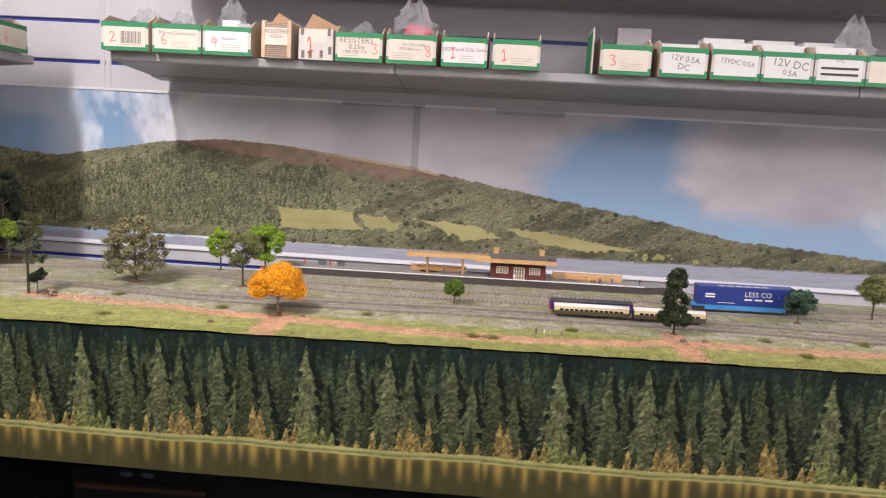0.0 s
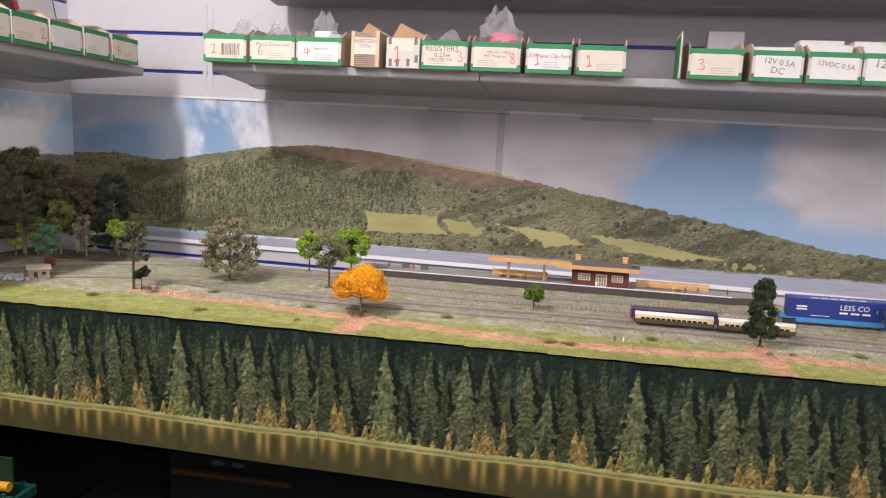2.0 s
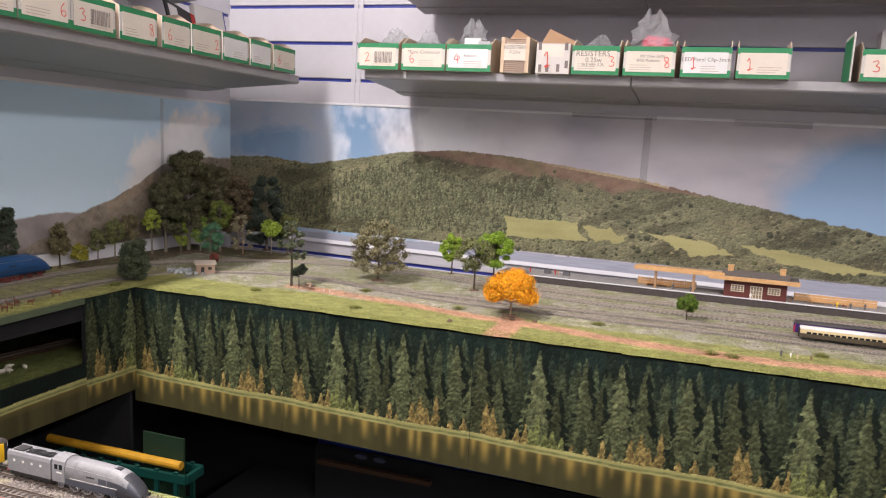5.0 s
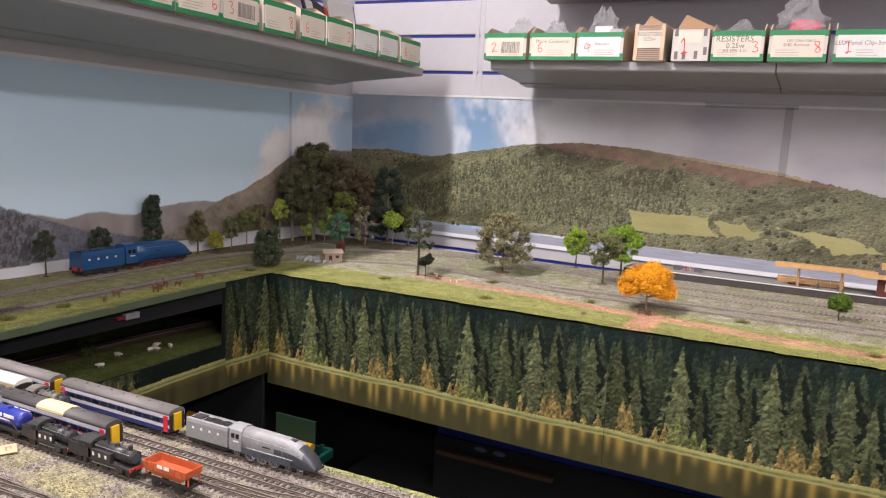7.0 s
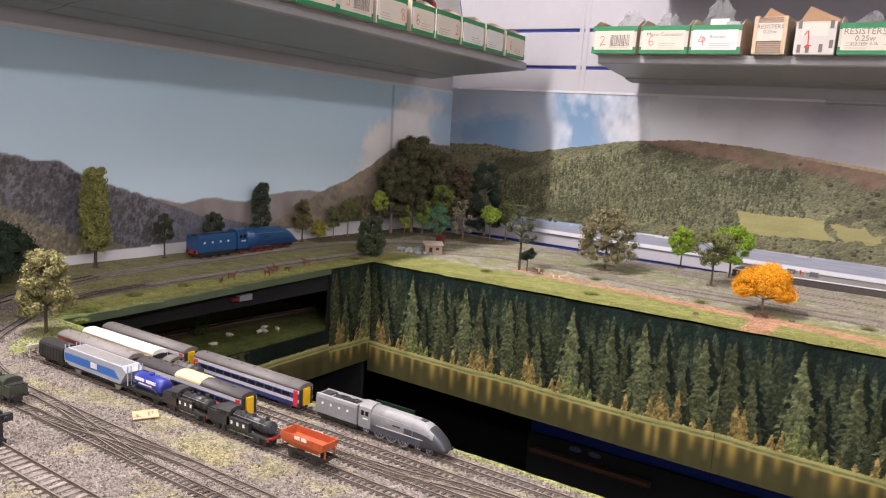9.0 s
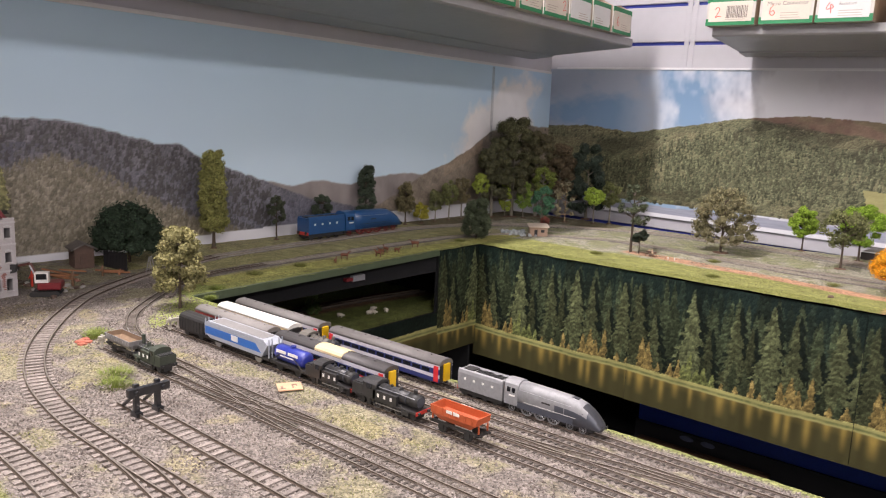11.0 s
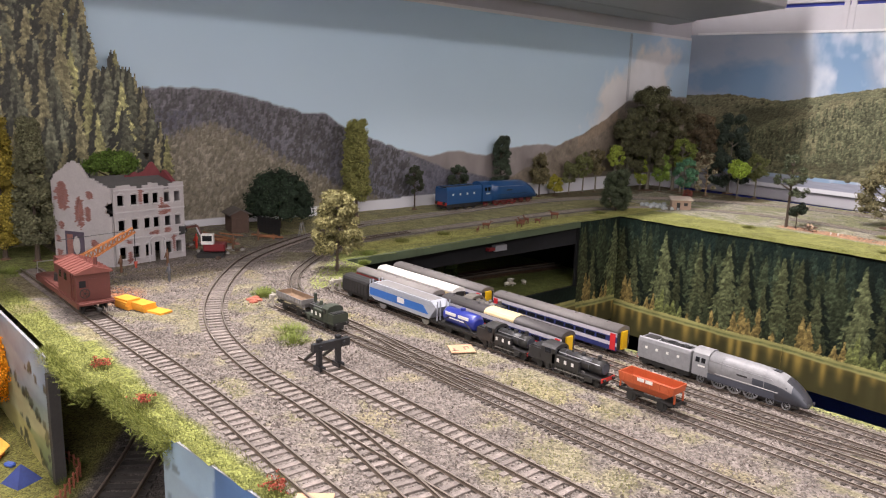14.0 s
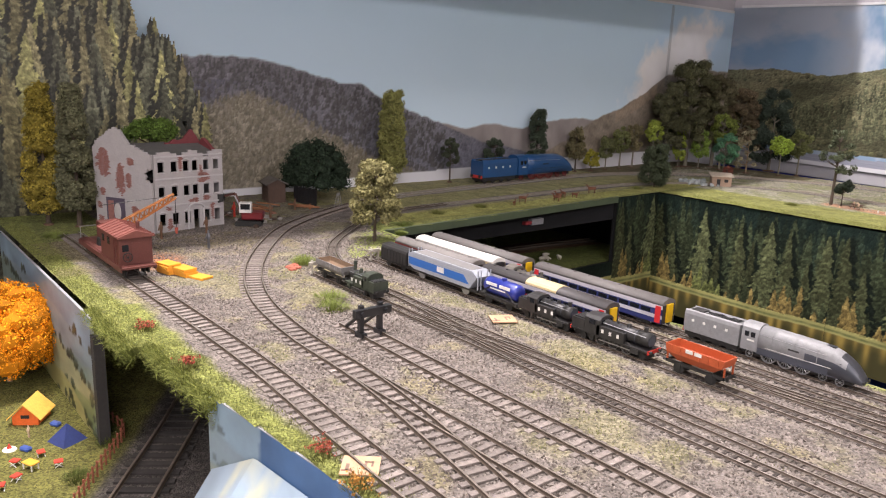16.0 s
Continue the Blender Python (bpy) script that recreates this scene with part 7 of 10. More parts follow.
    for o in (side + up, side - up, -side + up, -side - up):
        tube(bm, a + o, b + o * 0.55, 0.0008, 0.0007, 5)
    for k in range(13):
        f, g2 = k / 13, (k + 1) / 13
        for o1, o2 in ((side + up, side - up), (-side + up, -side - up), (side + up, -side + up)):
            tube(bm, a + d * f + o1 * (1 - 0.45 * f), a + d * g2 + o2 * (1 - 0.45 * g2), 0.0005, n=4)
            tube(bm, a + d * f + o1 * (1 - 0.45 * f), a + d * f + o2 * (1 - 0.45 * f), 0.0005, n=4)
    part("jib", bm, boom, t, "orange lattice jib")
    bm = bmesh.new()
    tube(bm, b, b + Vector((0, 0, -0.036)), 0.0004, n=4)
    tube(bm, b, Vector((-0.078, -0.003, 0.058)), 0.0004, n=4)
    part("cable", bm, M_DARK, t)
    bm = bmesh.new()
    tube(bm, b + Vector((0, 0, -0.036)), b + Vector((0, 0, -0.043)), 0.0022, 0.0012, 8)
    part("hook_block", bm, mat("brick_red_plastic", (0.30, 0.06, 0.04), 0.6), t)
    for x in (-0.100, -0.082, -0.006, 0.016):
        wheels(t, (x,), 0.0052, 0.0185, M_DARK, 0.0016)
    for x in (-0.091, 0.005):
        part("bogie_frame", boxes((x - 0.017, x + 0.017, -0.0135, -0.0120, 0.004, 0.0105), (x - 0.017, x + 0.017, 0.0120, 0.0135, 0.004, 0.0105)), M_DARK, t)
    part("coupling", boxes((0.036, 0.044, -0.0016, 0.0016, 0.0075, 0.0100)), M_DARK, t)
    return t


crane_wagon(pose(-0.832, 0.1965, RAIL_W), "oxide-red model crane wagon with an orange lattice jib")

# ---- station ----
M_VENEER = mat("pale_orange_wood", (0.56, 0.33, 0.14), 0.6, var=0.2, scale=60, bump=0.2)
M_TILE = mat("dark_felt_roof", (0.11, 0.095, 0.085), 0.8, var=0.2, scale=100, bump=0.4)
M_OXBLOOD = mat("oxblood_plank_wall", (0.105, 0.022, 0.016), 0.6, var=0.15, scale=90)
M_PLAT = mat("grey_platform_top", (0.27, 0.26, 0.25), 0.8, var=0.15, scale=90, bump=0.3)
M_PFACE = mat("dark_platform_face", (0.055, 0.045, 0.042), 0.75, var=0.3, scale=140, bump=0.4)
M_FRAME = mat("cream_window_frame", (0.62, 0.56, 0.44), 0.5, var=0.08)

PLAT = pose(0.15, 1.722, TOP - 0.0005, 0, 0, -3.6)
pl = empty("station_platform", PLAT, "grey model platform with a dark brick face and white edge", "platform")
bm = bmesh.new()
extrude(bm, [(-0.455, 0.0), (0.385, 0.0), (0.47, 0.028), (0.47, 0.07), (-0.455, 0.085)], 0.0, 0.0158, axis="z")
part("platform_body", fixed(bm), M_PFACE, pl)
bm = bmesh.new()
extrude(bm, [(-0.455, -0.001), (0.385, -0.001), (0.47, 0.027), (0.47, 0.07), (-0.455, 0.085)], 0.0158, 0.0168, axis="z")
part("platform_top", fixed(bm), M_PLAT, pl)
part("edge_stone", boxes((-0.455, 0.385, -0.0022, 0.003, 0.0160, 0.0176)), M_WHITE, pl, "white platform edge")


def station_house(m):
    t = empty("station_building", m, "oxblood-red model station building with an orange wooden roof", "building")
    W, D, H = 0.122, 0.05, 0.0385
    wall = part("front_wall", boxes((0, W, 0, 0.002, 0, H)), M_OXBLOOD, t)
    part("side_wall", boxes((0, 0.002, 0.002, D, 0, H)), M_OXBLOOD, t)
    part("side_wall", boxes((W - 0.002, W, 0.002, D, 0, H)), M_OXBLOOD, t)
    part("rear_wall", boxes((0, W, D, D + 0.002, 0, H)), M_OXBLOOD, t)
    for k in range(8):
        part("plank", boxes((0.0, W, -0.0006, 0.0, 0.0006 + k * 0.0048, 0.0050 + k * 0.0048)), M_OXBLOOD, wall)
    for x0, x1, z0, z1 in ((0.014, 0.040, 0.012, 0.027), (0.086, 0.110, 0.012, 0.027), (0.052, 0.076, 0.0, 0.027)):
        wn = part("window", boxes((x0, x1, -0.0018, -0.0007, z0, z1)), M_FRAME, t)
        nx = 4 if x1 - x0 > 0.02 else 3
        for i in range(nx):
            for j in range(3):
                a, b = x0 + 0.0015 + i * (x1 - x0 - 0.002) / nx, z0 + 0.0015 + j * (z1 - z0 - 0.002) / 3
                part("pane", boxes((a, a + (x1 - x0) / nx - 0.0018, -0.0021, -0.0018, b, b + (z1 - z0) / 3 - 0.0016)), mat("warm_window_pane", (0.24, 0.19, 0.14), 0.2), wn)
    roof = part("roof", boxes((-0.030, W + 0.022, -0.016, D + 0.012, H, H + 0.0045)), M_TILE, t)
    part("fascia", boxes((-0.031, W + 0.023, -0.018, -0.016, H - 0.0015, H + 0.0065)), M_VENEER, roof)
    for k in range(2):
        part("roof_slat", boxes((-0.030, W + 0.022, -0.0165 + k * 0.005, -0.0125 + k * 0.005, H + 0.0045, H + 0.0060)), M_VENEER, roof)
    part("roof_slope", fixed(extrude(bmesh.new(), [(-0.006, H + 0.0045), (D * 0.5, H + 0.016), (D + 0.012, H + 0.0045)], -0.006, W + 0.004)), M_TILE, roof)
    for x in (0.010, 0.112):
        ch = part("chimney", boxes((x - 0.0055, x + 0.0055, 0.018, 0.029, H + 0.006, H + 0.0260)), M_VENEER, t)
        part("chimney_cap", boxes((x - 0.0064, x + 0.0064, 0.0171, 0.0299, H + 0.0240, H + 0.0262)), M_VENEER, ch)
    return t


station_house(PLAT @ pose(0.052, 0.006, 0.0168))


def canopy(m):
    t = empty("platform_canopy", m, "open wooden model platform canopy on square posts", "canopy")
    for k in range(5):
        part("roof_board", boxes((0, 0.186, k * 0.0105, k * 0.0105 + 0.0098, 0.0445 - 0.0009 * k, 0.0478 - 0.0009 * k)), M_VENEER, t)
    part("fascia", boxes((-0.001, 0.187, -0.0016, 0.0, 0.0395, 0.0485)), M_VENEER, t)
    for x in (0.045, 0.125):
        part("post", boxes((x - 0.0026, x + 0.0026, 0.006, 0.0112, 0, 0.0445)), mat("weathered_post_wood", (0.33, 0.20, 0.10), 0.7, scale=120), t)
    return t


canopy(PLAT @ pose(-0.135, 0.004, 0.0168))


def slat_fence(m, n, label, step=0.0255):
    t = empty("platform_fence", m, label, "fence")
    for k in range(n):
        for j in range(3):
            part("slat", boxes((k * step, k * step + step - 0.0015, 0, 0.0012, 0.001 + j * 0.0052, 0.0056 + j * 0.0052)), M_VENEER, t)
        part("post", boxes((k * step - 0.001, k * step + 0.001, 0.0012, 0.0032, 0, 0.0175)), M_VENEER, t)
    return t


slat_fence(PLAT @ pose(-0.132, 0.045, 0.0168), 5, "wooden slatted model fence behind the canopy")
slat_fence(PLAT @ pose(0.190, 0.040, 0.0168), 6, "wooden slatted model fence along the platform")


def bench(m, w, material, label):
    t = empty("bench", m, label, "bench", group="model benches")
    part("seat", boxes((-w / 2, w / 2, -0.003, 0.003, 0.0058, 0.0068)), material, t)
    part("backrest", boxes((-w / 2, w / 2, 0.003, 0.0038, 0.0070, 0.0125)), material, t)
    for x in (-w * 0.42, w * 0.42):
        part("leg", boxes((x - 0.0006, x + 0.0006, -0.0028, 0.0034, 0, 0.0058)), material, t)
    return t


bench(PLAT @ pose(-0.088, 0.030, 0.0168), 0.055, M_VENEER, "long pale wooden model bench under the canopy")
bench(PLAT @ pose(0.235, 0.022, 0.0168), 0.030, M_VENEER, "pale wooden model bench on the open platform")
bench(PLAT @ pose(0.275, 0.022, 0.0168), 0.030, M_VENEER, "pale wooden model bench on the open platform")


def toy_figure(m, h, cloth, label):
    """A tiny plastic figure: one plain tapered shape."""
    prof = ((0.0, 0.10), (0.05, 0.11), (0.42, 0.095), (0.50, 0.12), (0.72, 0.15), (0.80, 0.12), (0.835, 0.045), (0.87, 0.07), (0.94, 0.075), (1.0, 0.03))
    bm = loft(bmesh.new(), [[(r * h * math.cos(a), r * h * 0.7 * math.sin(a), z * h) for a in np.linspace(0, 6.2832, 9, endpoint=False)] for z, r in prof])
    for side in (-1, 1):
        tube(bm, (side * 0.14 * h, 0, 0.74 * h), (side * 0.20 * h, -0.10 * h, 0.45 * h), 0.045 * h, 0.035 * h, 6)
    ob = smooth(part("toy_figure", fixed(bm), cloth))
    ob.matrix_basis = m
    return tagged(ob, label, "toy figure", group="toy figures")


C_RED = mat("toy_red_plastic", (0.55, 0.05, 0.03), 0.5)
C_YEL = mat("toy_yellow_plastic", (0.75, 0.52, 0.03), 0.5)
C_BLUE = mat("toy_blue_plastic", (0.04, 0.08, 0.30), 0.5)
C_GREY = mat("toy_grey_plastic", (0.10, 0.10, 0.11), 0.5)
C_BEIGE = mat("toy_beige_plastic", (0.52, 0.38, 0.26), 0.5)
C_BROWN = mat("toy_brown_plastic", (0.17, 0.09, 0.05), 0.6)
C_WHITE = mat("toy_white_plastic", (0.72, 0.70, 0.66), 0.5)
for x, y, c, lab in ((-0.052, 0.018, C_GREY, "dark grey"), (-0.015, 0.010, C_GREY, "dark grey"), (0.106, 0.003, C_WHITE, "white"), (0.182, 0.010, C_BROWN, "brown"), (0.268, 0.012, C_YEL, "yellow"), (0.281, 0.028, C_RED, "red"), (0.292, 0.012, C_GREY, "grey"), (0.318, 0.018, C_GREY, "grey"),
                     (0.378, 0.026, C_GREY, "dark grey"), (-0.325, 0.045, C_RED, "red"), (-0.315, 0.040, C_BEIGE, "beige"), (-0.385, 0.040, C_RED, "red")):
    toy_figure(PLAT @ pose(x, y, 0.0168), 0.0125, c, "tiny %s plastic figure standing on the platform" % lab)
for x, y in ((-0.345, 0.05), (-0.298, 0.045)):
    b = part("platform_box", boxes((-0.008, 0.008, -0.004, 0.004, 0, 0.010)), C_GREY)
    b.matrix_basis = PLAT @ pose(x, y, 0.0168)
    tagged(b, "small dark model crate on the platform", "crate")
for x, y, c, lab in ((0.286, 1.312, C_GREY, "dark"), (0.300, 1.314, C_WHITE, "white"), (0.309, 1.309, C_BEIGE, "beige"), (0.328, 1.307, C_BROWN, "brown")):
    toy_figure(pose(x, y, TOP), 0.0115 if x < 0.29 else 0.008, c, "tiny %s plastic figure on the earth path" % lab)


# ---- picnic benches, bushes, small things on the station board ----
def picnic_table(m, label):
    t = empty("picnic_table", m, label, "picnic table")
    wood = mat("dark_picnic_wood", (0.10, 0.055, 0.035), 0.7, scale=150)
    for k in range(4):
        part("board", boxes((-0.011, 0.011, -0.0048 + k * 0.0025, -0.0028 + k * 0.0025, 0.0085, 0.0093)), wood, t)
    for s in (-1, 1):
        part("seat", boxes((-0.012, 0.012, s * 0.0085 - 0.0014, s * 0.0085 + 0.0014, 0.0050, 0.0058)), wood, t)
        bm = bmesh.new()
        tube(bm, (s * 0.008, -0.0085, 0), (s * 0.008, -0.001, 0.0085), 0.0006, n=4)
        tube(bm, (s * 0.008, 0.0085, 0), (s * 0.008, 0.001, 0.0085), 0.0006, n=4)
        part("leg", bm, wood, t)
    return t


picnic_table(pose(-0.165, 1.338, TOP, 0, 0, 5), "dark wooden model picnic table under the orange tree")
picnic_table(pose(-0.612, 1.402, TOP, 0, 0, -8), "dark wooden model picnic table beside the pine")
for x, y in ((-0.615, 1.412), (-0.606, 1.394), (-0.622, 1.414)):
    toy_figure(pose(x, y, TOP + 0.004), 0.009, C_BEIGE, "tiny beige plastic figure at the picnic table")
for x, y in ((-0.572, 1.392), (-0.560, 1.394)):
    toy_figure(pose(x, y, TOP - 0.0005), 0.0065, C_WHITE, "tiny white plastic figure sitting on the grass")
for k, (x, y) in enumerate(((-0.160, 1.349), (0.345, 1.57), (-0.118, 1.349), (0.526, 1.312), (0.561, 1.315), (-0.255, 1.276))):
    bm = loft(bmesh.new(), [[(r * math.cos(a), r * 0.8 * math.sin(a), z) for a in np.linspace(0, 6.2832, 10, endpoint=False)] for z, r in ((-0.0004, 0.006), (0.002, 0.0056), (0.0038, 0.003))])
    tagged(smooth(part("model_rock", bm, mat("brown_model_rock", (0.15, 0.10, 0.07), 0.85, scale=150, bump=0.6))), "small brown model stone on the ground", "stone", "model stones").matrix_basis = pose(x, y, TOP, 0, 0, k * 50)


def tuft(x, y, z, r, h, col, label, seed, n=220, name="grass_tuft", cat="bush"):
    rng = np.random.default_rng(seed)
    a = rng.uniform(0, 6.283, n)
    s = r * rng.uniform(0, 1, n) ** 0.6
    bx, by = s * np.cos(a), s * np.sin(a)
    hh = h * rng.uniform(0.5, 1.1, n) * (1.1 - 0.5 * s / r)
    lean = rng.normal(0, 0.35, (n, 2)) * hh[:, None] + np.stack([bx, by], -1) * 0.5
    w = 0.00035
    v = np.stack([np.stack([bx - w * np.sin(a), by + w * np.cos(a), 0 * bx - 0.001], -1), np.stack([bx + w * np.sin(a), by - w * np.cos(a), 0 * bx - 0.001], -1), np.stack([bx + lean[:, 0], by + lean[:, 1], hh], -1)], 1).reshape(-1, 3)
    me = bpy.data.meshes.new(name)
    me.from_pydata(v.tolist(), [], np.arange(3 * n).reshape(n, 3).tolist())
    me.materials.append(leaf_mat("tuft_%02d_%02d_%02d" % tuple(int(c * 100) for c in col), col))
    ob = new(name, me)
    ob.matrix_basis = pose(x, y, z)
    return tagged(ob, label, cat, group="grass tufts")


OLIVE = (0.19, 0.20, 0.06)
for k, (x, y) in enumerate(((-0.447, 1.292), (-0.501, 1.446), (-0.274, 1.380), (-0.008, 1.385), (0.182, 1.276), (0.214, 1.270), (0.347, 1.346), (0.667, 1.342), (0.702, 1.257), (0.829, 1.348), (-0.70, 1.34), (-0.97, 1.235), (-0.955, 0.70), (-0.965, 0.80))):
    tuft(x, y, TOP, 0.012, 0.0062, OLIVE, "low olive scatter bush on the grass verge", k, 420, "low_bush")
for k, (x, y, r, h) in enumerate(((-0.655, 0.327, 0.018, 0.012), (-0.630, 0.314, 0.017, 0.012), (-0.795, 0.375, 0.017, 0.012), (-0.785, 0.368, 0.012, 0.010), (-0.775, 0.47, 0.014, 0.010), (-1.06, 0.178, 0.016, 0.012), (-0.86, 0.56, 0.01, 0.008), (-0.905, 0.60, 0.014, 0.008))):
    tuft(x, y, TOP, r * 0.8, h * 0.7, (0.19, 0.23, 0.06), "green static grass tuft in the yard", 50 + k, 420)
for k, (x, y) in enumerate(((-0.667, 0.157), (-0.571, 0.157), (-0.405, 0.172), (-0.362, 0.168))):
    tuft(x, y, TOP, 0.010, 0.007, (0.13, 0.13, 0.04), "small flowering tuft on the yard edge", 70 + k, 200, "flower_tuft", "flowers")
    rng = np.random.default_rng(k)
    pts = [(0.0048 * rng.normal(), 0.004 * rng.normal(), 0.0025 + 0.0035 * rng.uniform()) for _ in range(34)]
    v, q, _ = leaves(pts, 6, 0.0014, 0.0009, rng)
    me = bpy.data.meshes.new("blossom")
    me.from_pydata(v.tolist(), [], q.tolist())
    me.materials.append(leaf_mat("blossom_red" if k != 3 else "blossom_mixed", (0.34, 0.085, 0.055) if k != 3 else (0.42, 0.21, 0.05), 0.6))
    ob = new("blossom", me)
    ob.parent = bpy.data.objects["flower_tuft" if k == 0 else "flower_tuft.%03d" % k]


def grass_band(name, n, base, lean, length, col, label, seed, width=0.00045):
    """Static grass fibres: base(rng, n) gives the feet, lean the mean direction of the tips."""
    rng = np.random.default_rng(seed)
    b = base(rng, n)
    d = np.asarray(lean) + rng.normal(0, 0.35, (n, 3))
    d /= np.linalg.norm(d, axis=1)[:, None]
    tip = b + d * (length * rng.uniform(0.5, 1.15, n))[:, None]
    a = rng.uniform(0, 6.283, n)
    w = np.stack([np.cos(a), np.sin(a), 0 * a], -1) * width
    v = np.stack([b - w, b + w, tip], 1).reshape(-1, 3)
    me = bpy.data.meshes.new(name)
    me.from_pydata(v.tolist(), [], np.arange(3 * n).reshape(n, 3).tolist())
    me.materials.append(leaf_mat("fibre_" + name, col, 0.4))
    return tagged(new(name, me), label, "grass", kind="stuff")


grass_band("hanging_grass", 13000, lambda r, n: (lambda x: np.stack([x, yard_lip(x) - 0.001 + r.normal(0, 0.0035, n), TOP - np.abs(r.normal(0, 0.006, n))], -1))(r.uniform(-0.745, -0.505, n)), (0, -0.50, 0.30), 0.0060, (0.185, 0.205, 0.052), "green grass fibres hanging over the tunnel edge", 5)
grass_band("bank_grass", 9000, lambda r, n: (lambda x: np.stack([x, yard_lip(x) + 0.024 * r.uniform(0, 1, n) ** 1.3, TOP + 0 * x], -1))(r.uniform(-1.15, -0.25, n)), (0, -0.1, 1), 0.0024, (0.180, 0.190, 0.058), "short green grass fibres along the yard edge", 6, 0.0003)
grass_band("verge_grass", 12000, lambda r, n: (lambda x: np.stack([x, front_edge(x) + r.uniform(0.0, 0.035, n) ** 1.0, TOP + 0 * x], -1))(r.uniform(-0.92, 0.95, n)), (0, -0.05, 1), 0.0032, (0.225, 0.235, 0.07), "short grass fibres along the edge of the pit", 7, 0.0004)


def moss_feet(r, n):
    x, y = r.uniform(-0.8, -0.22, n * 4), r.uniform(0.21, 0.43, n * 4)
    ok = (fbm(x, y, 9, 13) * 0.75 + fbm(x, y, 45, 15) * 0.85 > 0.93)
    for lane in (0.187, 0.197, 0.25, 0.30, 0.357, 0.383, 0.447):
        ok &= np.abs(y - lane) > (0.016 if lane < 0.32 else 0.009)
    x, y = x[ok][:n], y[ok][:n]
    x, y = np.resize(x, n), np.resize(y, n)
    return np.stack([x, y, TOP + 0 * x], -1)


grass_band("yard_moss", 3000, moss_feet, (0, 0, 1), 0.0022, (0.19, 0.195, 0.07), "pale green grass fibres between the yard tracks", 8, 0.0003)


# ---- stone hut, deer, sheep ----
hut = empty("stone_hut", pose(-0.910, 1.448, TOP, 0, 0, 42), "small beige model hut beside a pile of pale rubble", "hut")
M_HUT = mat("beige_hut_wall", (0.36, 0.25, 0.18), 0.8, var=0.2, scale=200, bump=0.4)
part("wall", boxes((-0.020, 0.020, -0.0125, -0.011, 0, 0.021), (-0.020, -0.0185, -0.011, 0.0125, 0, 0.023), (0.0185, 0.020, -0.011, 0.0125, 0, 0.023), (-0.0185, 0.0185, 0.011, 0.0125, 0, 0.024)), M_HUT, hut)
part("roof", fixed(extrude(bmesh.new(), [(-0.0165, 0.0205), (-0.0165, 0.0222), (0.0165, 0.0268), (0.0165, 0.0250)], -0.0235, 0.0235)), mat("pale_hut_roof", (0.55, 0.46, 0.37), 0.7, scale=150), hut)
part("doorway", boxes((-0.010, -0.003, -0.0131, -0.0124, 0.0, 0.015)), M_DARK, hut)
part("hatch", boxes((0.005, 0.013, -0.0131, -0.0124, 0.009, 0.015)), M_DARK, hut)
rng = np.random.default_rng(3)
for k in range(34):
    r = rng.uniform(0.003, 0.0075)
    bm = bmesh.new()
    bmesh.ops.create_icosphere(bm, subdivisions=1, radius=r)
    for v in bm.verts:
        v.co *= rng.uniform(0.65, 1.15)
    rock = part("rubble_stone", bm, mat("pale_grey_rubble", (0.40, 0.43, 0.43), 0.85, var=0.25, scale=200, rnd=0.25))
    rock.matrix_basis = pose(-0.955 + rng.normal() * 0.017, 1.418 + rng.normal() * 0.015, TOP + r * 0.35 + (0.004 if k < 8 else 0), *rng.uniform(0, 180, 3))
    tagged(rock, "pale grey model rubble stone beside the hut", "stone", "hut rubble")


def deer(m, label):
    bm = bmesh.new()
    loft(bm, [[(x, r * math.cos(a), 0.0078 + r * 1.15 * math.sin(a)) for a in np.linspace(0, 6.2832, 8, endpoint=False)] for x, r in ((-0.0065, 0.0008), (-0.0055, 0.002), (0.0, 0.0021), (0.0045, 0.0022), (0.006, 0.001))])
    for x in (-0.0045, 0.0042):
        for y in (-0.0012, 0.0012):
            tube(bm, (x, y, 0), (x, y, 0.0075), 0.0005, 0.0007, 5)
    tube(bm, (0.005, 0, 0.0085), (0.0078, 0, 0.0132), 0.0012, 0.0008, 6)
    tube(bm, (0.0072, 0, 0.0130), (0.0105, 0, 0.0122), 0.0010, 0.0005, 6)
    ob = smooth(part("deer_figurine", fixed(bm), mat("red_brown_deer_paint", (0.17, 0.065, 0.035), 0.7)))
    ob.matrix_basis = m
    return tagged(ob, label, "figurine", "deer figurines")


